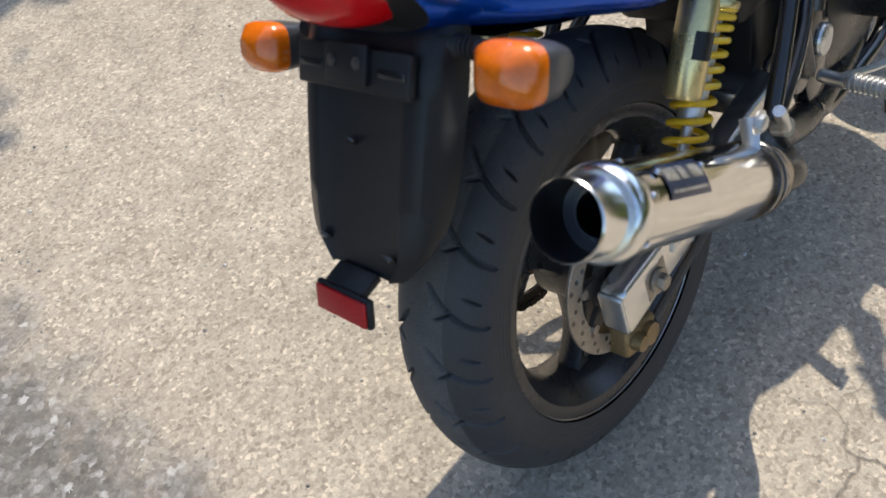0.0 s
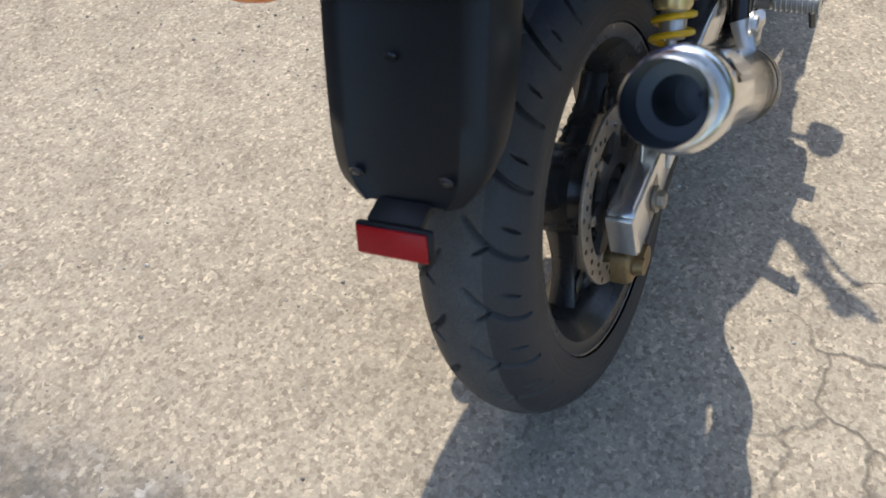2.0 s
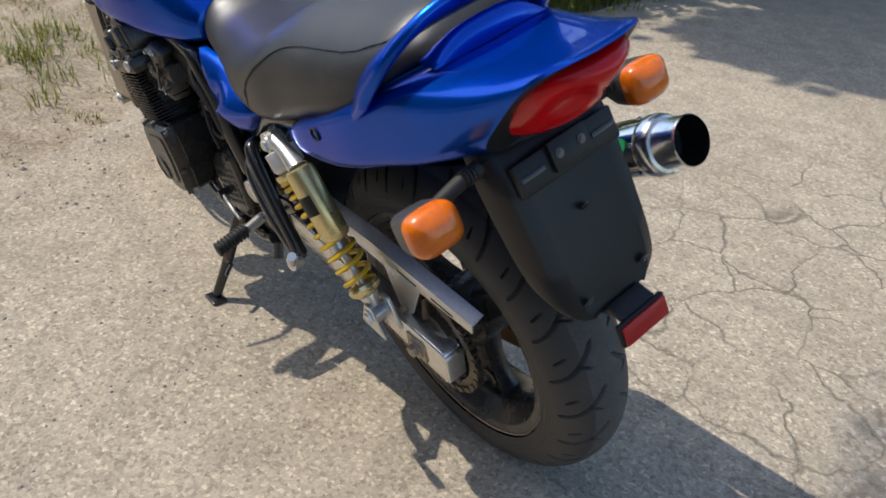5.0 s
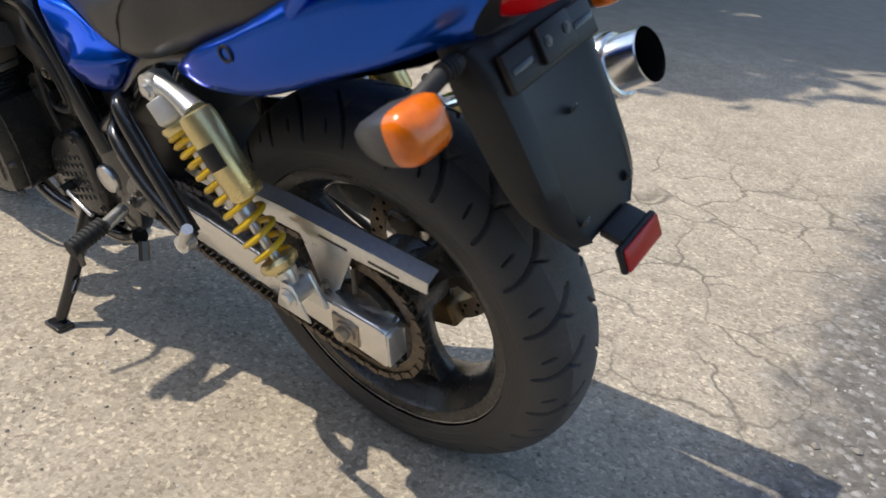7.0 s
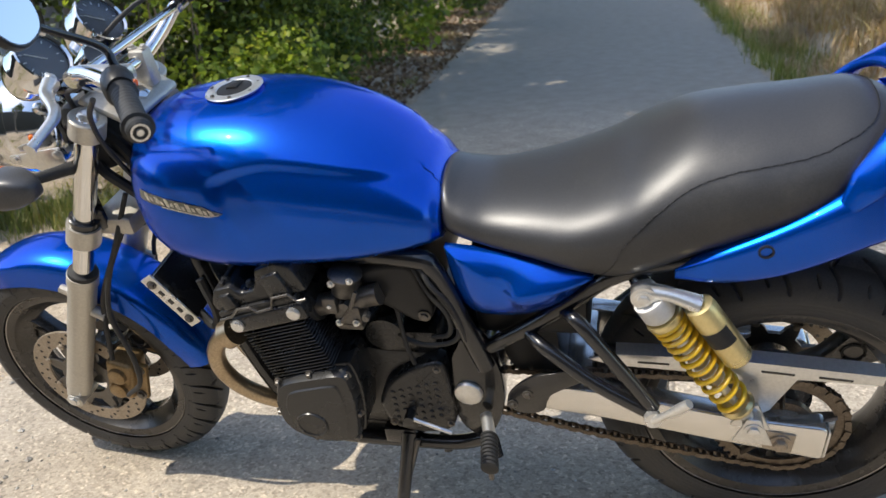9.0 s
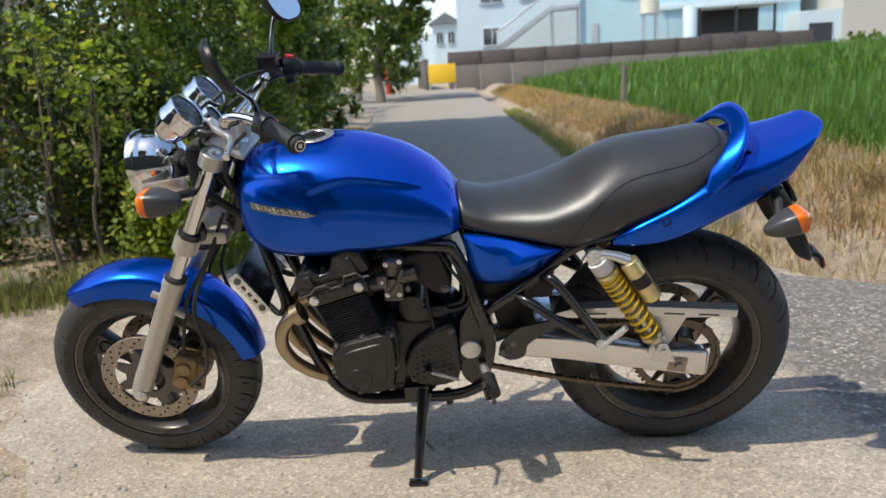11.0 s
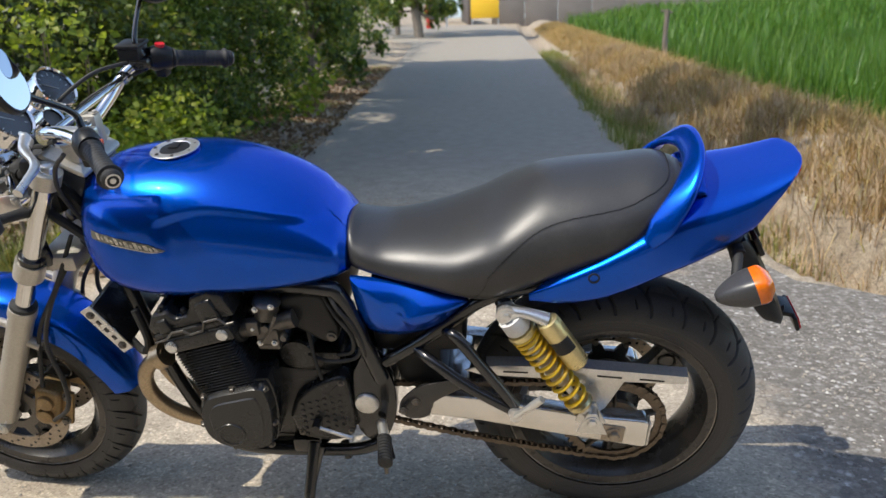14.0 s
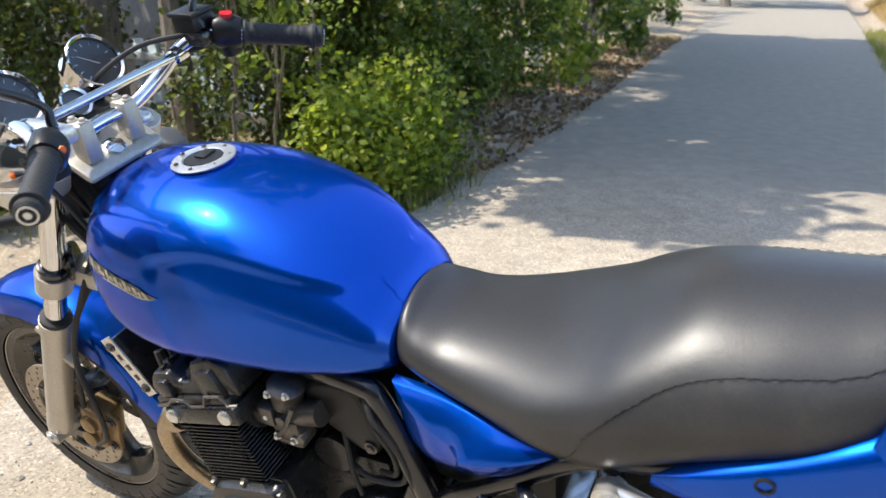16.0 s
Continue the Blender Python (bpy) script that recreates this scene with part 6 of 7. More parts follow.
def terrain(P):
    """The ground's height: a shallow ditch beside the road, a bank, and the sunken field beyond."""
    d, s = side_of_line(P, DITCH)
    d = d * -s          # positive on the field's side
    z = np.full(len(P), -0.016)
    z += -0.44 * np.exp(-(d / 0.30) ** 8) * (0.35 + 0.65 * ramp(-4.2, -2.4, P[:, 1]))
    bank = 0.17 * ramp(0.25, 0.85, d) - 0.50 * ramp(1.0, 2.6, d)
    z += np.where(d > 0, bank, 0)
    # the field rises towards its far wall
    z += np.where(d > 0, ramp(2.5, 6.0, d) * ramp(10, 42, -P[:, 1]) * (0.45 + 0.6 * ramp(3, 22, -P[:, 0])), 0)
    left, ls = side_of_line(P, EDGE_LEFT)
    z += np.where(ls > 0, 0.05 * ramp(0.1, 0.8, left), 0) + np.where(ls > 0, 0.10 * ramp(0.8, 3.0, left), 0)
    wob = np.sin(P[:, 0] * 3.1 + 1.7 * np.sin(P[:, 1] * 2.3)) * np.sin(P[:, 1] * 2.7 + 0.9 * np.sin(P[:, 0] * 1.9))
    off_road = (np.abs(d) > 0.35) & ((d > 0) | (ls > 0))
    return z + np.where(off_road, 0.022 * wob, 0)


def steps(marks):
    out = []
    for a, b, n in marks:
        out += list(np.linspace(a, b, n, endpoint=False))
    return out


xs = steps([(-420, -40, 8), (-40, -8, 20), (-8, -3.2, 32), (-3.2, 0.2, 68), (0.2, 5, 48), (5, 12, 16), (12, 60, 12), (60, 420, 8)]) + [420]
ys = steps([(-420, -70, 8), (-70, -20, 40), (-20, -6, 90), (-6, 1.5, 110), (1.5, 6, 30), (6, 30, 10), (30, 420, 8)]) + [420]
gx, gy = np.meshgrid(xs, ys, indexing="ij")
P = np.stack((gx.ravel(), gy.ravel()), 1)
Z = terrain(P)
n = len(ys)
faces = [(i * n + j, (i + 1) * n + j, (i + 1) * n + j + 1, i * n + j + 1) for i in range(len(xs) - 1) for j in range(n - 1)]
tagged(part("ground", from_lists(np.column_stack((P, Z)), faces), M_SOIL, sharp=180), "dry pale soil with ditch and bank beside the road", "ground", kind="structure")

rng = np.random.default_rng(7)


def ragged(line, step, amp):
    """The line with an uneven, broken edge."""
    out = []
    for (ax, ay), (bx, by) in zip(line, line[1:]):
        k = max(1, int(math.hypot(bx - ax, by - ay) / step))
        for i in range(k):
            f = i / k
            out.append((ax + (bx - ax) * f + rng.normal(0, amp), ay + (by - ay) * f + rng.normal(0, amp)))
    return out


outline = ragged(EDGE_LEFT, 0.12, 0.018) + [EDGE_LEFT[-1]] + ragged(EDGE_RIGHT, 0.15, 0.006) + [EDGE_RIGHT[-1]]
k = len(outline)
bm = from_lists([(x, y, 0.0) for x, y in outline] + [(x, y, -0.22) for x, y in outline], [tuple(range(k - 1, -1, -1))] + [(i, (i + 1) % k, k + (i + 1) % k, k + i) for i in range(k)])
bmesh.ops.triangulate(bm, faces=[f for f in bm.faces if len(f.verts) > 4])
bmesh.ops.recalc_face_normals(bm, faces=bm.faces)
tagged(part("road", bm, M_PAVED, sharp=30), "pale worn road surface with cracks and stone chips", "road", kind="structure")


# ---- plants ----
def leaf_material(name, stops, through=0.35, rough=0.45):
    m, nodes, links, bsdf = nodes_of(name)
    rnd = nodes.new("ShaderNodeNewGeometry").outputs["Random Per Island"]
    col = ramp_node(nodes, links, rnd, stops)
    co = nodes.new("ShaderNodeTexCoord").outputs["Object"]
    col = mix_node(nodes, links, 0.6, col, ramp_node(nodes, links, noise_node(nodes, links, co, 1.6, 3), [(0.35, 0.65), (0.65, 1.2)]), "MULTIPLY")
    links.new(col, bsdf.inputs["Base Color"])
    bsdf.inputs["Roughness"].default_value = rough
    tr = nodes.new("ShaderNodeBsdfTranslucent")
    links.new(mix_node(nodes, links, 1.0, col, (1.0, 0.95, 0.5), "MULTIPLY"), tr.inputs["Color"])
    mix = nodes.new("ShaderNodeMixShader")
    mix.inputs[0].default_value = through
    out = nodes["Material Output"]
    links.new(bsdf.outputs[0], mix.inputs[1])
    links.new(tr.outputs[0], mix.inputs[2])
    links.new(mix.outputs[0], out.inputs["Surface"])
    return m


M_LEAF = leaf_material("green_leaves", [(0.0, (0.05, 0.085, 0.022)), (0.35, (0.10, 0.16, 0.032)), (0.7, (0.17, 0.25, 0.045)), (0.92, (0.28, 0.34, 0.06)), (1.0, (0.36, 0.30, 0.10))], 0.45)
# hedge foliage with canopy shade put into a darker leaf colour
M_LEAF_SHADED = leaf_material("shaded_green_leaves", [(0.0, (0.035, 0.055, 0.018)), (0.4, (0.07, 0.105, 0.026)), (0.8, (0.12, 0.165, 0.036)), (0.96, (0.22, 0.27, 0.05)), (1.0, (0.28, 0.20, 0.09))], 0.4)
M_BARK_PALE = surface("pale_bark", (0.42, 0.39, 0.34), 0.85, vary=0.3, grain=60, bump=0.8, bump_dist=0.004, dust=(0.25, 0.22, 0.18), dust_at=(0.5, 0.8), dust_scale=8, streak=(1, 1, 0.2))
# hedge foliage with sunlight put into a paler, yellower leaf colour
M_LEAF_SUNLIT = leaf_material("sunlit_yellow_green_leaves", [(0.0, (0.12, 0.18, 0.036)), (0.4, (0.26, 0.36, 0.052)), (0.8, (0.40, 0.50, 0.075)), (1.0, (0.52, 0.52, 0.13))], 0.62)
M_LEAF_MID = leaf_material("olive_green_leaves", [(0.0, (0.055, 0.085, 0.022)), (0.4, (0.12, 0.17, 0.034)), (0.75, (0.21, 0.27, 0.05)), (0.95, (0.36, 0.42, 0.07)), (1.0, (0.30, 0.20, 0.10))], 0.45)
M_RICE = leaf_material("rice_blades", [(0.0, (0.05, 0.13, 0.015)), (0.5, (0.10, 0.23, 0.025)), (1.0, (0.19, 0.32, 0.045))], 0.4)
M_DRY = leaf_material("dry_grass_blades", [(0.0, (0.22, 0.13, 0.05)), (0.35, (0.42, 0.27, 0.10)), (0.8, (0.58, 0.40, 0.17)), (1.0, (0.36, 0.34, 0.09))], 0.25, 0.7)
M_BRUSH = leaf_material("dead_brush_blades", [(0.0, (0.25, 0.17, 0.10)), (0.4, (0.44, 0.31, 0.18)), (0.85, (0.58, 0.43, 0.25)), (1.0, (0.34, 0.34, 0.10))], 0.2, 0.8)
M_WEED = leaf_material("weed_blades", [(0.0, (0.12, 0.17, 0.03)), (0.5, (0.25, 0.28, 0.06)), (1.0, (0.44, 0.38, 0.15))], 0.35, 0.6)
M_BARK = surface("grey_bark", (0.20, 0.165, 0.13), 0.85, vary=0.35, grain=60, bump=0.8, bump_dist=0.004, dust=(0.30, 0.27, 0.22), dust_at=(0.5, 0.8), dust_scale=8, streak=(1, 1, 0.2))


def unit(v):
    return v / np.maximum(np.linalg.norm(v, axis=1, keepdims=True), 1e-9)


def leaf_cloud(centres, sizes, rng, droop=0.3, wide=0.42):
    """Many small folded leaves with random turns, as one mesh."""
    n = len(centres)
    along = unit(rng.normal(size=(n, 3)) + np.array((0, 0, -droop)))
    side = unit(np.cross(along, rng.normal(size=(n, 3)) + np.array((0, 0, 1.4))))
    up = np.cross(side, along)
    L, W = sizes[:, None], sizes[:, None] * wide
    base = centres - along * L * 0.5
    tip = centres + along * L * 0.5
    a = centres + side * W - along * L * 0.05 + up * L * 0.10
    b = centres - side * W - along * L * 0.05 + up * L * 0.10
    verts = np.stack((base, a, tip, b), 1).reshape(-1, 3)
    i = np.arange(n) * 4
    faces = np.concatenate((np.stack((i, i + 1, i + 2), 1), np.stack((i, i + 2, i + 3), 1)))
    return from_mesh_arrays(verts, faces)


def from_mesh_arrays(verts, faces):
    me = bpy.data.meshes.new("leaves")
    me.from_pydata(verts.tolist(), [], faces.tolist())
    return me


def mesh_part(name, me, material, parent, label="", kind=""):
    me.materials.append(material)
    ob = new(name, me)
    ob.parent = parent
    return tagged(ob, label, kind=kind)


def blade_field(points, heights, widths, rng, per, spread, lean=0.35):
    """Tufts of bent blades standing at points on the ground."""
    n = len(points) * per
    root = np.repeat(points, per, 0) + np.column_stack((rng.normal(0, spread, (n, 2)), np.zeros(n)))
    h = np.repeat(heights, per) * rng.uniform(0.55, 1.1, n)
    w = np.repeat(widths, per) * rng.uniform(0.6, 1.2, n)
    turn = rng.uniform(0, 2 * np.pi, n)
    out = np.column_stack((np.cos(turn), np.sin(turn), np.zeros(n)))
    across = np.column_stack((-np.sin(turn), np.cos(turn), np.zeros(n)))
    bend = np.abs(rng.normal(0, lean, n))[:, None] * h[:, None]
    up = np.array((0, 0, 1.0))
    mid = root + up * h[:, None] * 0.55 + out * bend * 0.3
    tip = root + up * h[:, None] * 0.97 + out * bend
    v = np.stack((root - across * w[:, None] / 2, root + across * w[:, None] / 2, mid + across * w[:, None] * 0.4, mid - across * w[:, None] * 0.4, tip), 1).reshape(-1, 3)
    i = np.arange(n) * 5
    quads = np.stack((i, i + 1, i + 2, i + 3), 1)
    tris = np.stack((i + 3, i + 2, i + 4), 1)
    me = bpy.data.meshes.new("blades")
    me.from_pydata(v.tolist(), [], quads.tolist() + tris.tolist())
    return me


def plant(name, label, category, at, lobes, leaf, size, leaves, seed, material=None, group="", trunk_r=0.05, bark=M_BARK):
    """A shrub or tree: a tapered trunk, limbs to its lobes, and clumps of leaves with gaps between."""
    r = np.random.default_rng(seed)
    root = thing(name, label, category, group, m=pose(*at))
    top = np.array(max(lobes, key=lambda q: q[2])[:3])
    if bark:
        pts = [(0, 0, -0.05), (0.02, 0.03, top[2] * 0.3), (top[0] * 0.4 + r.normal(0, .05), top[1] * 0.4 + r.normal(0, .05), top[2] * 0.62), tuple(top)]
        trunk = part("trunk", tube(pts, [trunk_r * 1.35, trunk_r, trunk_r * 0.7, trunk_r * 0.2], 9, smooth=4), bark, root, "grey-brown trunk")
        for lx, ly, lz, *_ in lobes[:7]:
            f = r.uniform(0.25, 0.55)
            s = np.array((top[0] * 0.4 * f, top[1] * 0.4 * f, max(0.15, min(lz * 0.7, top[2] * f))))
            e = np.array((lx, ly, lz))
            part("limb", tube([tuple(s), tuple(s * 0.45 + e * 0.55 + np.array((0, 0, 0.12))), tuple(e)], [trunk_r * 0.5, trunk_r * 0.35, trunk_r * 0.12], 6, smooth=3), bark, trunk)
    vol = np.array([q[3] * q[4] * q[5] for q in lobes]) ** 0.67
    cents, sizes = [], []
    for q, share in zip(lobes, vol / vol.sum()):
        count = int(leaves * share)
        k = max(5, count // 55)
        dirs = unit(r.normal(size=(k, 3)))
        clump = np.array(q[:3]) + dirs * np.array(q[3:6]) * (r.uniform(0.45, 1.08, (k, 1)))
        which = r.integers(0, k, count)
        cents.append(clump[which] + r.normal(0, 1, (count, 3)) * r.uniform(0.05, 0.16, k)[which][:, None] * (0.6 + 0.5 * max(q[3:6])))
        sizes.append(size * r.uniform(0.6, 1.35, count))
    c, s = np.concatenate(cents), np.concatenate(sizes)
    keep = c[:, 2] + at[2] > 0.03
    mesh_part("crown", leaf_cloud(c[keep], s[keep], r), material or M_LEAF, root, leaf)
    return root


def lobes_of(h, r, seed, low=0.25, n=8):
    g = np.random.default_rng(seed)
    out = [(g.normal(0, r * .15), g.normal(0, r * .15), h - r * 0.55, r * 0.6, r * 0.6, r * 0.55)]
    for k in range(n):
        a = 2 * math.pi * k / n + g.uniform(-.5, .5)
        z = low * h + (h * 0.86 - low * h) * ((k * 0.618) % 1)
        rr = r * g.uniform(0.35, 0.75)
        s = r * g.uniform(0.38, 0.6)
        out.append((rr * math.cos(a), rr * math.sin(a), z, s, s, s * g.uniform(0.7, 1.0)))
    return out


# trees that shade the road, then the shrubs below them along its edge
def roof_lobes(x, y, h, wide, seed):
    """A high, flat, spreading crown that leans out over the road."""
    q = np.random.default_rng(seed)
    out = []
    for u in (-1, 0, 1):
        for v in (-0.45, 0.45):
            out.append((x + u * wide * 0.62 + q.normal(0, .08), y + v + q.normal(0, .12), h + q.uniform(-.25, .25), wide * .44, 0.62, 0.28))
    return out


# where each crown's shade lies on the road: x, y, half its width, and the trunk behind the hedge
SHADES = [(1.15, -3.35, 0.70, 3.55, -2.3), (0.50, -4.75, 1.20, 3.9, -3.1), (0.65, -6.0, 1.25, 3.85, -5.6), (0.8, -7.6, 1.25, 3.69, -7.9), (1.15, -9.3, 1.4, 3.9, -9.7), (1.35, -11.0, 1.45, 4.1, -11.4), (1.5, -12.7, 1.5, 4.4, -13.1), (1.7, -14.3, 1.5, 4.8, -14.7)]
for i, (sx, sy, wide, x, y) in enumerate(SHADES):
    lobes = roof_lobes(sx + 0.546 * 4.8 - x, sy + 0.353 * 4.8 - y, 4.8, wide, 40 + i)
    pale = i == 3
    plant("tree", "pale-barked leafy tree whose crown shades the road" if pale else "tall leafy tree whose crown shades the road", "tree", (x, y, 0.08), lobes, "dense green crown with gaps", 0.16, 4600 if i == 0 else 10500, 140 + i, group="roadside trees", trunk_r=0.085 if pale else 0.06, bark=M_BARK_PALE if pale else M_BARK)
# taller trees behind, crowns out of view, added so their shade falls across the bank
for i, (sx, sy, wide, x, y) in enumerate(((-1.35, -4.9, 1.15, 4.5, -2.6), (-1.3, -6.6, 1.15, 4.6, -4.3), (-1.3, -8.2, 0.9, 4.7, -6.4))):
    plant("tree", "tall slender tree behind the hedge, crown out of view, shading the bank", "tree", (x, y, 0.08), roof_lobes(sx + 0.546 * 8.0 - x, sy + 0.353 * 8.0 - y, 8.0, wide, 60 + i), "dense green crown with gaps", 0.15, 1900, 170 + i, group="roadside trees", trunk_r=0.09)
# unseen tree, added to keep the sun off hedge and garden wall
plant("tree", "unseen leafy tree added to shade hedge and wall", "tree", (6.3, -2.9, 0.0), [(-1.5, 0.2, 2.4, .5, .35, .25), (-1.0, 0.1, 2.5, .5, .4, .25), (-0.5, 0.2, 2.45, .5, .4, .25), (0.0, 0.1, 2.6, .5, .4, .25), (0.6, 0.2, 2.5, .5, .4, .25), (1.3, 0.1, 2.55, .6, .4, .25), (2.0, 0.1, 2.5, .5, .4, .25)], "green crown with gaps", 0.09, 4600, 163, group="garden trees", trunk_r=0.08)
SHRUBS = [(4.9, -1.1, 2.0, 0.7, 3200, 0), (3.75, -1.1, 1.6, 0.42, 2600, 0), (2.3, -2.22, 0.55, 0.30, 1800, 1), (2.36, -2.62, 0.6, 0.3, 1600, 1), (3.15, -2.6, 1.6, 0.6, 4000, 1), (2.75, -3.05, 1.25, 0.48, 5000, 1), (3.3, -3.9, 2.4, 0.62, 5600, 1), (3.0, -4.3, 1.5, 0.5, 4600, 0), (3.35, -5.2, 2.5, 0.72, 5000, 1), (3.1, -5.9, 1.4, 0.5, 3000, 0), (3.4, -6.9, 2.4, 0.75, 4200, 1), (3.25, -8.6, 2.0, 0.7, 3800, 0), (3.7, -10.2, 2.5, 0.85, 3600, 1), (4.2, -12.2, 2.6, 0.95, 3200, 0), (4.75, -14.6, 2.7, 1.0, 3000, 0), (5.2, -17.2, 3.0, 1.1, 2800, 0), (5.5, -20.0, 3.2, 1.2, 2800, 0), (5.6, -22.8, 3.2, 1.2, 2600, 0), (3.75, -4.6, 2.5, 0.7, 5200, 0), (4.75, -2.35, 1.2, 0.42, 2200, 0), (5.35, -2.2, 1.4, 0.45, 2200, 0)]
# leaf colour carries shade or sun: darker shrubs shaded, palest ones sunlit
for i, (x, y, h, r, cnt, pale) in enumerate(SHRUBS):
    plant("shrub", "yellow-green leafy shrub at the road's edge" if pale else "dense green shrub at the road's edge", "shrub", (x, y, 0.03), lobes_of(h, r, 80 + i, 0.12, 10), "green leaves in loose clumps", 0.036 if i < 2 else 0.040 if y > -6 else 0.085, int(cnt * (2.6 if i < 2 else 2.1 if y > -6 else 0.95)), 200 + i, M_LEAF_SHADED if i < 2 or i == 4 or i > 17 else M_LEAF_SUNLIT if i in (2, 3, 6, 10) else M_LEAF_MID if pale else M_LEAF, "roadside shrubs", 0.025)
# sprays of bright maple-like leaves before the hedge, sunlight put into their colour
for i, (x, y, z) in enumerate(((2.72, -1.75, 1.30), (2.464, -1.766, 1.134), (2.405, -2.0, 0.95))):
    plant("sapling", "thin sapling with bright yellow-green leaves", "sapling", (x + 0.25, y - 0.35, 0.03), [(-0.25, 0.35, z, .11, .11, .09), (-0.1, 0.12, z * 0.85, .10, .10, .08), (-0.05, 0.2, z * 0.62, .07, .07, .06)], "bright yellow-green leaves", 0.042, 230, 300 + i, M_LEAF_SUNLIT, "saplings", 0.010)
# a big tree farther down the lane reaches over it
plant("tree", "large dark green tree overhanging the lane", "tree", (4.9, -28.2, 0.0), lobes_of(6.6, 1.9, 77, 0.14, 11) + [(-1.9, -0.2, 4.0, .8, .9, .55), (-1.4, 0.3, 3.2, .7, .7, .5), (-2.3, -0.1, 4.5, .7, .8, .5), (-0.9, 0.4, 2.4, .8, .7, .6), (-3.0, 0.0, 5.3, .8, .8, .6), (-2.7, 0.2, 4.3, .6, .6, .45), (-3.4, -0.2, 6.2, .7, .7, .6)], "dark green crown", 0.18, 14000, 177, group="roadside trees", trunk_r=0.14)
# one more tree, unseen behind the walk, is added to throw shade on the pad
plant("tree", "unseen leafy green tree added to shade the pad", "tree", (2.55, 4.10, 0.0), lobes_of(5.6, 0.85, 61, 0.68, 8), "green crown", 0.10, 4200, 161, group="roadside trees", trunk_r=0.09)
# far trees
for i, (x, y, h, r, cnt) in enumerate(((6.3, -31.5, 7.5, 2.7, 4200), (9.5, -36, 6.5, 2.4, 2600), (12.5, -44, 7.5, 3.0, 2600), (6.9, -52, 3.6, 1.3, 1200), (-20.9, -47.5, 1.9, 1.1, 700), (-18.6, -47.8, 1.0, 0.8, 400))):
    plant("tree", "dark green tree in the distance", "tree", (x, y, 0.0), lobes_of(h, r, 90 + i, 0.15, 9), "dark green crown", 0.22, cnt, 400 + i, group="distant trees", trunk_r=0.09)


def on_ground(xy):
    return np.column_stack((xy, terrain(xy) - 0.01))


g = np.random.default_rng(21)
# the rice field
pts = np.column_stack((g.uniform(-14, -1.6, 9000), g.uniform(-18, -3.0, 9000)))
d, s = side_of_line(pts, DITCH)
pts = pts[(d * -s > 2.05 + 0.25 * np.sin(pts[:, 1] * 3))]
me = blade_field(on_ground(pts), g.uniform(0.62, 0.85, len(pts)), np.full(len(pts), 0.016), g, 6, 0.05, 0.3)
mesh_part("rice_near", me, M_RICE, None, "bright green rice plants standing in the field", "stuff")
scene.objects["rice_near"]["category"] = "rice"
pts = np.column_stack((g.uniform(-60, 1, 14000), g.uniform(-44, -17, 14000)))
d, s = side_of_line(pts, DITCH)
pts = pts[(d * -s > 2.3)]
me = blade_field(on_ground(pts), g.uniform(0.72, 0.98, len(pts)), np.full(len(pts), 0.06), g, 6, 0.15, 0.3)
mesh_part("rice_far", me, M_RICE, None, "bright green rice field reaching to the far wall", "stuff")
scene.objects["rice_far"]["category"] = "rice"
# dry grass on the bank
pts = np.column_stack((g.uniform(-9, 1.5, 52000), g.uniform(-34, 1.5, 52000)))
d, s = side_of_line(pts, DITCH)
d = d * -s
keep = (d > 0.33) & (d < 2.55) & (g.random(len(pts)) < np.clip(1.4 - 0.35 * d, 0.1, 1))
pts, d = pts[keep], d[keep]
me = blade_field(on_ground(pts), g.uniform(0.07, 0.26, len(pts)) * (0.5 + 0.5 * np.clip(d, 0, 1)), np.full(len(pts), 0.008), g, 10, 0.07, 1.1)
mesh_part("dry_grass", me, M_DRY, None, "straw-coloured dry grass on the ditch bank", "stuff")
scene.objects["dry_grass"]["category"] = "grass"
# dead brown brush on the near side of the bank
pts = np.column_stack((g.uniform(-4.5, 0.2, 9000), g.uniform(-16, -1.6, 9000)))
d, s = side_of_line(pts, DITCH)
d = d * -s
clump = np.sin(pts[:, 1] * 2.1 + 1.3 * np.sin(pts[:, 0] * 3.0)) + 0.6 * np.sin(pts[:, 1] * 5.3 + 1.0)
keep = (d > -0.22) & (d < 1.15) & (clump > -0.45)
pts = pts[keep]
me = blade_field(on_ground(pts), g.uniform(0.10, 0.30, len(pts)), np.full(len(pts), 0.007), g, 9, 0.06, 0.8)
mesh_part("dead_brush", me, M_BRUSH, None, "dead brown brush beside the ditch", "stuff")
scene.objects["dead_brush"]["category"] = "brush"
# weeds on the soil by the hedge, ahead of the bike and along the verge
pts = np.column_stack((g.uniform(1.5, 6.5, 5200), g.uniform(-15, 3.0, 5200)))
dl, ls = side_of_line(pts, EDGE_LEFT)
patch = np.sin(pts[:, 0] * 4.3 + 2 * np.sin(pts[:, 1] * 2.9)) + np.sin(pts[:, 1] * 5.1 + pts[:, 0])
keep = (ls > 0) & (dl > 0.10) & ((patch > 0.75) | (dl > 0.75) & (patch > -0.3))
pts = pts[keep]
me = blade_field(on_ground(pts), g.uniform(0.03, 0.11, len(pts)), np.full(len(pts), 0.005), g, 15, 0.045, 0.8)
mesh_part("weeds", me, M_WEED, None, "sparse yellow-green weeds growing on dry soil", "stuff")
scene.objects["weeds"]["category"] = "weeds"
pts = np.column_stack((g.uniform(-1.6, 0.4, 3600), g.uniform(-20, -2.6, 3600)))
dr, rs = side_of_line(pts, EDGE_RIGHT[:8])
d, s = side_of_line(pts, DITCH)
keep = (rs > 0) & (d * s > -0.25) & (dr > 0.03)
pts = pts[keep]
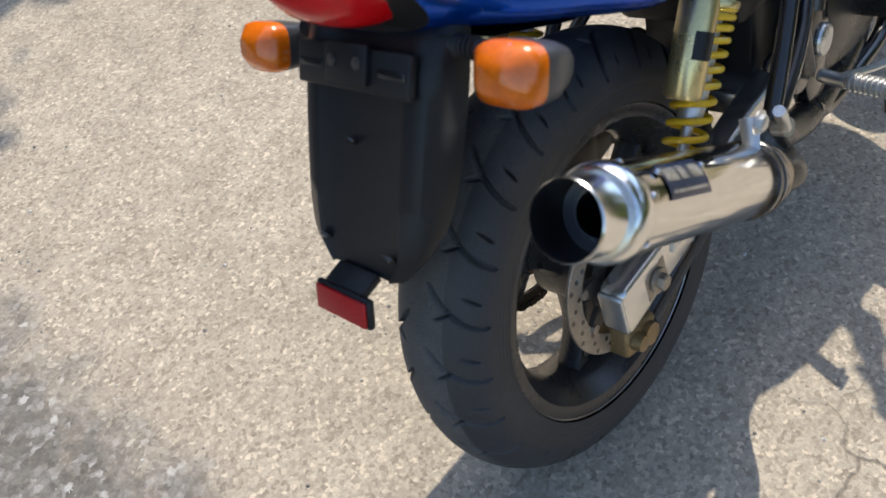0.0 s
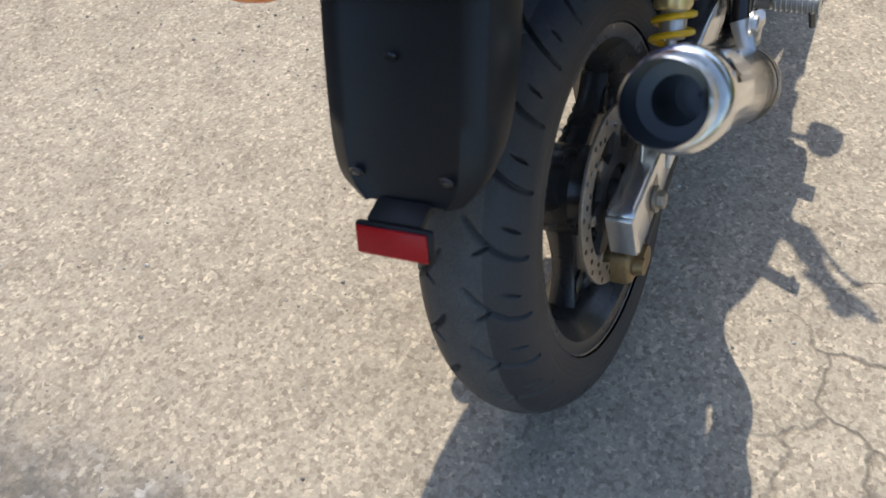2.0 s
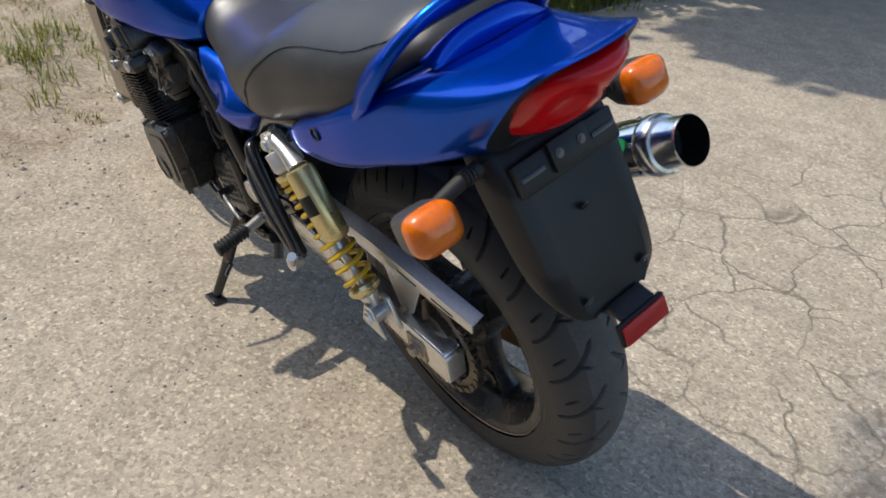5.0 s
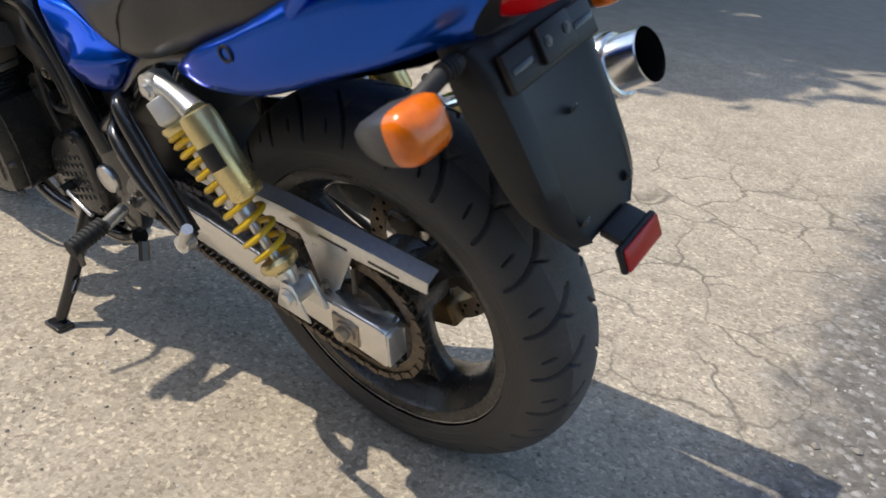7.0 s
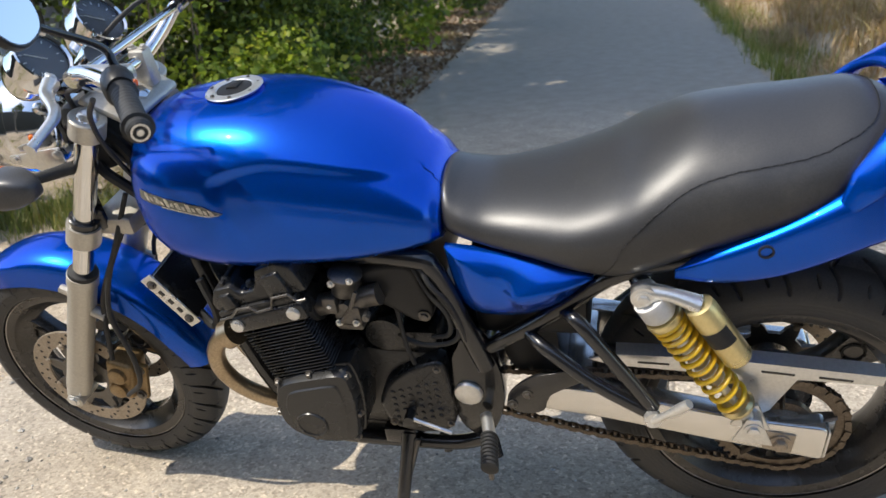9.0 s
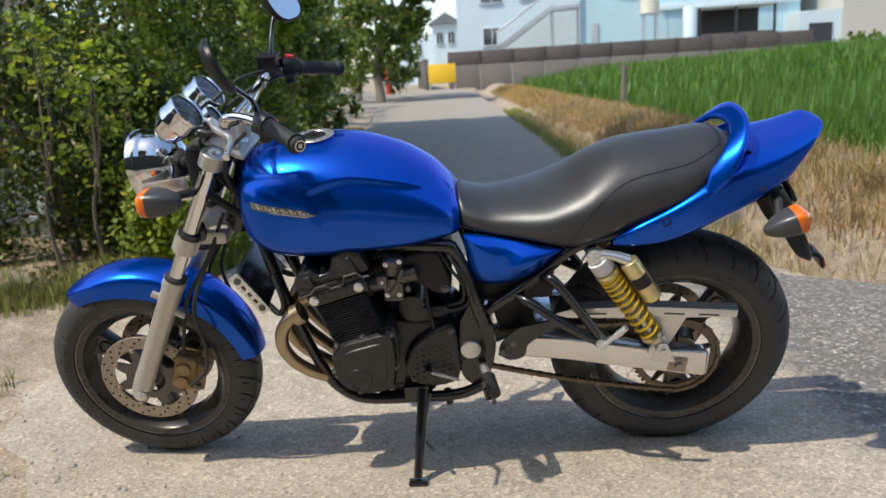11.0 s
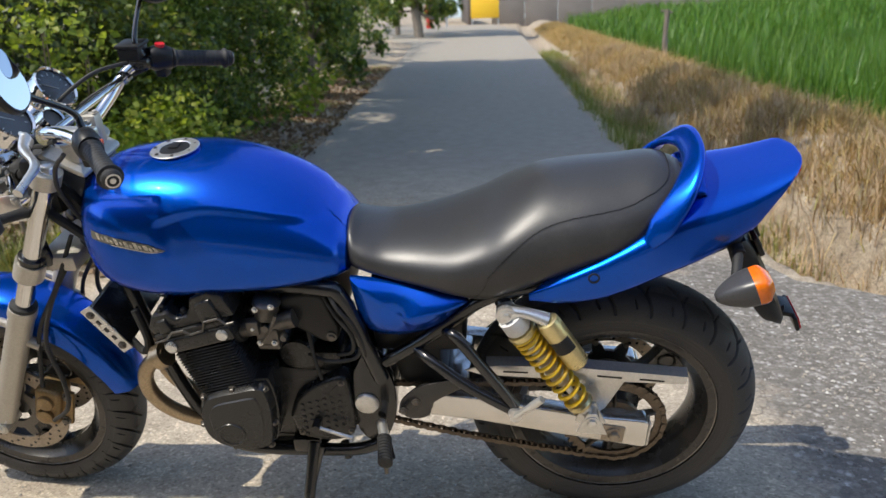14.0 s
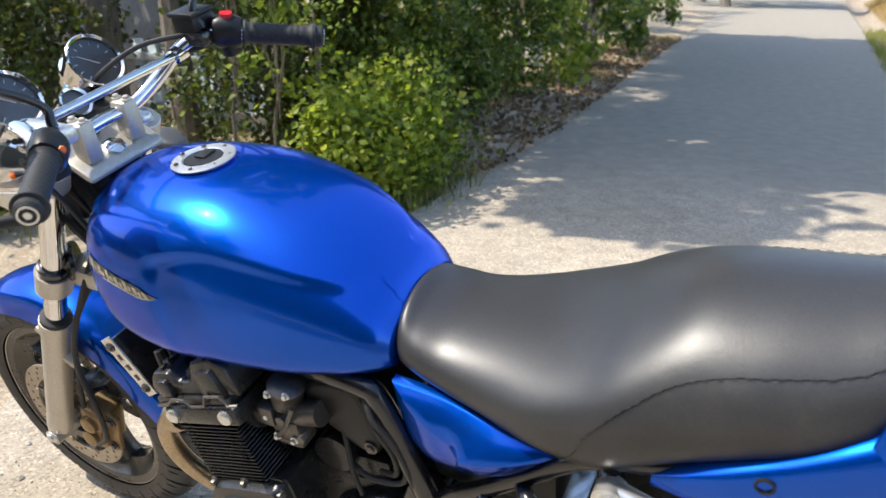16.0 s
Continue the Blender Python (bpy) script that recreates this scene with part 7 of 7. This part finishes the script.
me = blade_field(on_ground(pts), g.uniform(0.06, 0.22, len(pts)), np.full(len(pts), 0.007), g, 9, 0.04, 0.6)
mesh_part("verge_weeds", me, M_WEED, None, "yellow-green weeds between road and ditch", "stuff")
scene.objects["verge_weeds"]["category"] = "weeds"
# low tufts on the bare soil ahead of the bike
pts = np.column_stack((g.uniform(1.75, 4.2, 420), g.uniform(-0.6, 2.6, 420)))
patch = np.sin(pts[:, 0] * 5.3 + 1.4) + np.sin(pts[:, 1] * 4.1 + 0.6 * pts[:, 0])
pts = pts[patch > 0.25]
me = blade_field(on_ground(pts), g.uniform(0.03, 0.11, len(pts)), np.full(len(pts), 0.006), g, 30, 0.045, 1.0)
mesh_part("weed_tufts", me, M_WEED, None, "low yellow-green tufts on bare soil", "stuff")
scene.objects["weed_tufts"]["category"] = "weeds"
# tall dry stems at the hedge's foot
t = g.random(900)
line = np.array([(4.6, -0.95), (3.3, -1.3), (2.75, -1.55), (2.5, -1.9), (2.3, -2.2), (2.25, -2.6), (2.65, -3.4)])
k = np.minimum((t * (len(line) - 1)).astype(int), len(line) - 2)
f = t * (len(line) - 1) - k
pts = line[k] + (line[k + 1] - line[k]) * f[:, None] + g.normal(0, 0.13, (900, 2))
me = blade_field(on_ground(pts), g.uniform(0.06, 0.22, 900), np.full(900, 0.006), g, 7, 0.03, 0.6)
mesh_part("hedge_grass", me, M_WEED, None, "long half-dry grass at the foot of the hedge", "stuff")
scene.objects["hedge_grass"]["category"] = "grass"

# loose stones and fallen leaves
def pebbles(n, boxes, lo, hi, seed):
    q = np.random.default_rng(seed)
    verts, faces = [], []
    shape = np.array([(1, 0, 0), (0.3, 0.9, 0), (-0.8, 0.5, 0.0), (-0.7, -0.6, 0), (0.4, -0.85, 0), (0.1, 0.0, 0.8), (-0.2, 0.3, 0.7), (0, 0, -0.5)])
    tri = [(0, 1, 5), (1, 6, 5), (1, 2, 6), (2, 3, 6), (3, 5, 6), (3, 4, 5), (4, 0, 5), (1, 0, 7), (2, 1, 7), (3, 2, 7), (4, 3, 7), (0, 4, 7)]
    for k in range(n):
        x0, x1, y0, y1 = boxes[q.integers(len(boxes))]
        x, y = q.uniform(x0, x1), q.uniform(y0, y1)
        s = q.uniform(lo, hi) ** 1.0 * (0.5 + q.random() ** 3)
        a = q.uniform(0, 6.28)
        R = np.array([(math.cos(a), -math.sin(a), 0), (math.sin(a), math.cos(a), 0), (0, 0, 1)])
        v = (shape * q.uniform(0.7, 1.2, (8, 3)) * (s, s, s * 0.8)) @ R.T + (x, y, s * 0.25)
        o = len(verts)
        verts += v.tolist()
        faces += [tuple(o + i for i in f) for f in tri]
    return from_mesh_arrays(np.array(verts), np.array(faces))


M_STONE = leaf_material("stone_chips", [(0.0, (0.17, 0.155, 0.14)), (0.3, (0.30, 0.27, 0.23)), (0.8, (0.42, 0.38, 0.32)), (1.0, (0.62, 0.60, 0.56))], 0.0, 0.85)
mesh_part("gravel", pebbles(300, [(1.3, 1.9, -0.2, 0.9), (1.5, 2.2, -0.9, 0.3)], 0.003, 0.009, 3), M_STONE, None, "loose pale gravel on the paving", "stuff")
scene.objects["gravel"]["category"] = "gravel"
mesh_part("chippings", pebbles(1400, [(-1.1, -0.45, -1.3, 0.0), (-0.9, -0.6, -1.2, 0.3)], 0.003, 0.008, 4), M_STONE, None, "coarse grey and white stone chippings", "stuff")
scene.objects["chippings"]["category"] = "gravel"
mesh_part("grit", pebbles(2600, [(-0.5, 1.7, -0.4, 1.5), (0.4, 1.9, 0.2, 1.3)], 0.0015, 0.0042, 5), M_STONE, None, "scattered grit on the paving", "stuff")
scene.objects["grit"]["category"] = "gravel"
M_LITTER = leaf_material("fallen_leaves", [(0.0, (0.14, 0.085, 0.05)), (0.5, (0.25, 0.16, 0.09)), (1.0, (0.38, 0.26, 0.15))], 0.1, 0.8)
pts = np.column_stack((g.uniform(2.0, 4.0, 15000), g.uniform(-14, -1.5, 15000)))
dl, ls = side_of_line(pts, EDGE_LEFT)
pts = pts[(ls > 0) & (dl > 0.05) & (dl < 1.1)]
c = on_ground(pts) + np.array((0, 0, 0.02))
me = leaf_cloud(c, g.uniform(0.03, 0.06, len(c)), g, 0.0)
mesh_part("leaf_litter", me, M_LITTER, None, "brown fallen leaves under the hedge", "stuff")
scene.objects["leaf_litter"]["category"] = "leaves"


# ---- walls and buildings beyond ----
M_PALE_BLUE = surface("pale_blue_render", (0.46, 0.66, 0.71), 0.8, vary=0.06, grain=8, bump=0.05, dust=(0.42, 0.52, 0.54), dust_at=(0.5, 0.9), dust_scale=0.5)
M_WHITE_WALL = surface("white_render", (0.58, 0.68, 0.71), 0.8, vary=0.05, grain=8, bump=0.05, dust=(0.55, 0.58, 0.58), dust_at=(0.5, 0.9), dust_scale=0.5)
M_BEIGE = surface("beige_render", (0.50, 0.47, 0.41), 0.8, vary=0.05, grain=8, bump=0.05, dust=(0.48, 0.44, 0.38), dust_at=(0.5, 0.9), dust_scale=0.4)
M_BROWN = surface("brown_metal_fence", (0.105, 0.083, 0.072), 0.6, vary=0.15, grain=6, bump=0.05)
M_BLOCK = surface("grey_block_wall", (0.26, 0.255, 0.25), 0.85, vary=0.12, grain=25, bump=0.3, dust=(0.22, 0.21, 0.19), dust_at=(0.45, 0.85), dust_scale=1.2)
M_FAR_BLOCK = surface("brown_grey_blocks", (0.19, 0.165, 0.145), 0.85, vary=0.15, grain=14, bump=0.2, dust=(0.13, 0.11, 0.09), dust_at=(0.4, 0.8), dust_scale=1.0)
# for the added unseen wall: dark so that paint and chrome reflect less light
M_REFLECTED_WALL = surface("dark_reflected_wall", (0.052, 0.047, 0.036), 0.8, vary=0.3, grain=12, bump=0.2, dust=(0.08, 0.07, 0.055), dust_at=(0.5, 0.9), dust_scale=1.5, streak=(6, 6, 0.4))
# shade inside openings is put on as this flat dark; carport posts share it
M_DARK = surface("flat_dark_for_openings", (0.035, 0.035, 0.04), 0.6)
M_PANE = surface("window_pane", (0.05, 0.06, 0.07), 0.08, coat=1.0, bump=0)
M_GREY = surface("grey_painted_steel", (0.42, 0.45, 0.47), 0.5, 0.2, vary=0.08)
M_CREAM = surface("cream_tank", (0.70, 0.66, 0.52), 0.5, vary=0.06)
M_YELLOW_SHEET = surface("yellow_sheet", (0.80, 0.48, 0.02), 0.6, vary=0.08)
M_TILE = surface("grey_roof", (0.16, 0.17, 0.18), 0.7, vary=0.2, grain=6)

# wall at the field's far side: grey blocks below, brown panels above
far = tagged(thing("boundary_wall", "grey block wall topped by brown metal panels", "wall"), kind="structure")
for k in range(11):
    x0 = 3.4 - 1.85 * (k + 1)
    part("block_panel", block(x0, x0 + 1.83, -45.15, -45.0, -0.4, 1.25, 0.01), M_FAR_BLOCK, far)
    part("brown_panel", block(x0 + 0.01, x0 + 1.82, -45.12, -45.04, 1.254, 2.05, 0.008), M_BROWN, far)
    part("fence_post", block(x0 - 0.03, x0 + 0.03, -45.02, -44.96, 1.25, 2.10, 0.005), M_BROWN, far)
wing = tagged(thing("side_wall", "weathered brown boundary wall along the lane", "wall"), kind="structure")
part("wall_body", moved(block(-0.1, 0.1, -11, 0, -0.3, 1.75, 0.02), pose(4.6, -45, 0, 0, 0, 8)), M_BROWN, wing)


def window(parent, x0, x1, z0, z1, y, face=1):
    w = part("window", block(x0 - 0.06, x1 + 0.06, y - 0.02, y + 0.05, z0 - 0.06, z1 + 0.06, 0.01), M_WHITE_WALL, parent, "window with pale frame")
    half = (x0 + x1) / 2
    for a, b in ((x0, half - 0.03), (half + 0.03, x1)):
        part("pane", block(a, b, y + 0.045, y + 0.062, z0, z1), M_PANE, w)
    part("sill", block(x0 - 0.1, x1 + 0.1, y, y + 0.12, z0 - 0.12, z0 - 0.065, 0.01), M_GREY, w)


house = thing("apartment_house", "pale blue and white two-storey building with outside stairs", "building")
part("white_wing", block(-5.2, 3.2, -63, -55, -0.3, 8.5), M_WHITE_WALL, house, "white rendered wing")
part("blue_wing", block(-19.9, -5.21, -62, -55.3, -0.3, 8.2), M_PALE_BLUE, house, "pale blue rendered wing")
part("roof", block(-20.3, -5.0, -62.4, -54.9, 8.2, 8.5, 0.05), M_TILE, house)
part("roof_white", block(-5.4, 3.5, -63.4, -54.7, 8.5, 8.8, 0.05), M_TILE, house)
part("pale_band", block(-19.9, -10.6, -55.3, -55.1, 4.15, 4.6, 0.01), M_WHITE_WALL, house, "pale band along the wall")
for x0, x1, z0, z1 in ((0.05, 1.5, 5.4, 6.6), (-2.2, -1.25, 5.5, 6.6), (-6.6, -5.6, 5.65, 6.7), (0.2, 1.4, 2.6, 3.7), (-9.2, -8.0, 5.3, 6.5), (-14.0, -12.6, 5.2, 6.4), (-17.5, -16.1, 5.2, 6.4)):
    window(house, x0, x1, z0, z1, -55.0 if x0 > -5 else -55.3)
part("door", block(-6.49, -6.0, -55.3, -55.22, 0.9, 3.6, 0.01), M_GREY, house, "narrow grey door")
for k in range(8):
    x = -19.0 + 1.12 * k
    part("wall_joint", block(x, x + 0.03, -55.31, -55.27, 0, 8.2), M_GREY, house)
# stairs climb to the right, with a landing and rails
stair = part("outside_stair", plate([(0.5, 2.30), (-3.1, 4.70), (-5.0, 4.75), (-5.0, 4.45), (-3.2, 4.40), (-0.1, 2.30)], -53.6, -52.2, 0.02), M_GREY, house, "grey steel outside stair")
for k in range(14):
    f = k / 13
    part("tread", block(0.45 - 3.6 * f - 0.16, 0.45 - 3.6 * f + 0.14, -53.6, -52.2, 2.33 + 2.38 * f, 2.37 + 2.38 * f), M_GREY, stair)
for y in (-52.2, -53.6):
    part("rail", tube([(0.5, y, 3.3), (-3.1, y, 5.7), (-5.0, y, 5.7)], 0.05, 6), M_GREY, stair)
    part("panel", plate([(0.5, 2.45), (-3.1, 4.85), (-5.0, 4.85), (-5.0, 5.6), (-3.1, 5.6), (0.5, 3.2)], y - 0.02, y + 0.02), M_WHITE_WALL, stair, "pale stair side panel")
for x in (-3.2, -4.9):
    for y in (-52.3, -53.5):
        part("stair_post", block(x - 0.06, x + 0.06, y - 0.06, y + 0.06, -0.3, 4.5), M_GREY, stair)
tankw = thing("water_tank", "cream cylindrical water tank on a steel stand", "tank")
part("vessel", turned([(0, 0.50), (0.02, 0.56), (1.05, 0.56), (1.15, 0.48), (1.22, 0.2), (1.23, 0)], (-9.0, -50, 3.75), (0, 0, 1), 24), M_CREAM, tankw)
for dx, dy in ((-.42, -.42), (.42, -.42), (-.42, .42), (.42, .42)):
    part("leg", tube([(-9.0 + dx, -50 + dy, -0.2), (-9.0 + dx * .9, -50 + dy * .9, 3.76)], 0.05, 6), M_GREY, tankw)
part("platform", block(-9.55, -8.45, -50.55, -49.45, 3.66, 3.75, 0.02), M_GREY, tankw)
silo = thing("heater_tank", "white upright cylindrical tank by the carport", "tank")
part("vessel", turned([(0, 0.42), (2.9, 0.43), (3.0, 0.36), (3.05, 0)], (-11.45, -50, 1.0), (0, 0, 1), 24), M_WHITE_WALL, silo)
part("base", block(-11.9, -11.0, -50.45, -49.55, -0.3, 1.0, 0.02), M_BLOCK, silo)
carport = thing("carport", "dark open carport with a pale roof edge", "carport")
part("roof", block(-16.8, -11.9, -53.5, -49.8, 3.85, 4.12, 0.03), M_WHITE_WALL, carport, "pale roof edge")
part("back_wall", block(-16.6, -12.0, -53.6, -53.4, -0.3, 3.85), M_DARK, carport)
for x in (-16.5, -14.2, -12.0):
    part("post", block(x - 0.07, x + 0.07, -50.0, -49.86, -0.3, 3.85), M_DARK, carport)
part("low_wall", block(-16.6, -12.0, -50.1, -49.9, -0.3, 2.3), M_BROWN, carport)
beige = thing("beige_building", "plain beige building with a grey shed beside it", "building")
part("wall", block(-34, -21.4, -62, -52, -0.3, 9), M_BEIGE, beige)
part("annex", block(-21.39, -18.9, -58, -52.2, -0.3, 3.4), M_WHITE_WALL, beige)
# dark sheet on the wall, coloured as the shade of an opening
part("annex_front", block(-20.8, -19.4, -52.2, -52.1, 1.2, 2.6), M_DARK, beige)
part("roof", block(-34.3, -21.2, -62.2, -51.8, 9.0, 9.3), M_TILE, beige)
white = thing("distant_house", "white house at the lane's far end", "building")
part("wall", block(3.7, 6.1, -76, -70, -0.3, 5.0), M_WHITE_WALL, white)
part("side_wing", block(6.11, 9.5, -78, -71, -0.3, 4.3), M_WHITE_WALL, white)
part("roof", plate([(3.3, 5.0), (4.9, 6.0), (6.5, 5.0)], -76.3, -69.7), M_TILE, white)
for x, z in ((4.2, 3.4), (5.2, 3.4), (4.2, 1.2), (7.2, 2.6)):
    window(white, x, x + 0.55, z, z + 0.9, -70.0 if x < 6.1 else -71.0)
sheet = thing("yellow_barrier", "low yellow sheet barrier at the lane's end", "barrier")
part("sheet", block(2.9, 4.45, -44.03, -43.97, 0.35, 1.42, 0.01), M_YELLOW_SHEET, sheet)
for x in (2.95, 4.4):
    part("post", block(x - 0.04, x + 0.04, -44.12, -44.04, -0.2, 1.35, 0.005), M_GREY, sheet)
pillar = thing("red_post", "short red post beside the lane", "post")
part("shaft", turned([(0, 0.17), (0.9, 0.16), (1.0, 0.20), (1.3, 0.20), (1.4, 0.1), (1.41, 0)], (6.2, -40, -0.05), (0, 0, 1), 16), surface("red_paint", (0.5, 0.04, 0.03), 0.5), pillar)
box = thing("white_box", "white box on a post beside the lane", "box")
part("post", block(5.28, 5.36, -40.04, -39.96, -0.1, 1.0, 0.005), M_GREY, box)
part("cabinet", block(5.12, 5.52, -40.15, -39.85, 0.95, 1.6, 0.02), M_WHITE_WALL, box)
fp = thing("field_post", "weathered wooden post at the field's edge", "post")
part("shaft", tube([(-2.01, -14.5, -0.4), (-2.0, -14.5, 0.4), (-2.02, -14.5, 0.92)], [0.055, 0.05, 0.045], 8), M_BARK, fp)
part("crosspiece", tube([(-2.12, -14.5, 0.86), (-1.9, -14.5, 0.90)], 0.025, 6), M_BARK, fp)
# garden wall behind the hedge, and an unseen dark wall added across the pad
near = tagged(thing("garden_wall", "plain grey rendered garden wall behind the hedge", "wall"), kind="structure")
part("wall_body", block(3.55, 9.5, -3.42, -3.25, -0.1, 1.78, 0.01), M_BLOCK, near, "grey rendered wall")
part("coping", block(3.52, 9.53, -3.45, -3.22, 1.784, 1.84, 0.01), M_BLOCK, near)
# added out of view: its height and dark tone shape the bike's reflections
back = tagged(thing("unseen_rear_wall", "plain dark unseen wall across the pad, added to darken reflections", "wall"), kind="structure")
part("wall_body", block(-14, 12, 6.6, 6.8, -0.1, 5.2, 0.01), M_REFLECTED_WALL, back)
part("wall_return", block(11.8, 12, -3.2, 6.58, -0.1, 2.2, 0.01), M_REFLECTED_WALL, back)
part("coping", block(-14, 12, 6.56, 6.84, 5.204, 5.28, 0.01), M_BLOCK, back)
gate = thing("slatted_gate", "low white slatted gate in front of the wall", "gate")
for k in range(9):
    part("slat", block(3.55 + 0.14 * k, 3.64 + 0.14 * k, -3.05, -3.03, 0.08, 0.66, 0.004), M_WHITE_WALL, gate)
for z in (0.18, 0.52):
    part("rail", block(3.5, 4.82, -3.03, -3.0, z, z + 0.05, 0.004), M_GREY, gate)
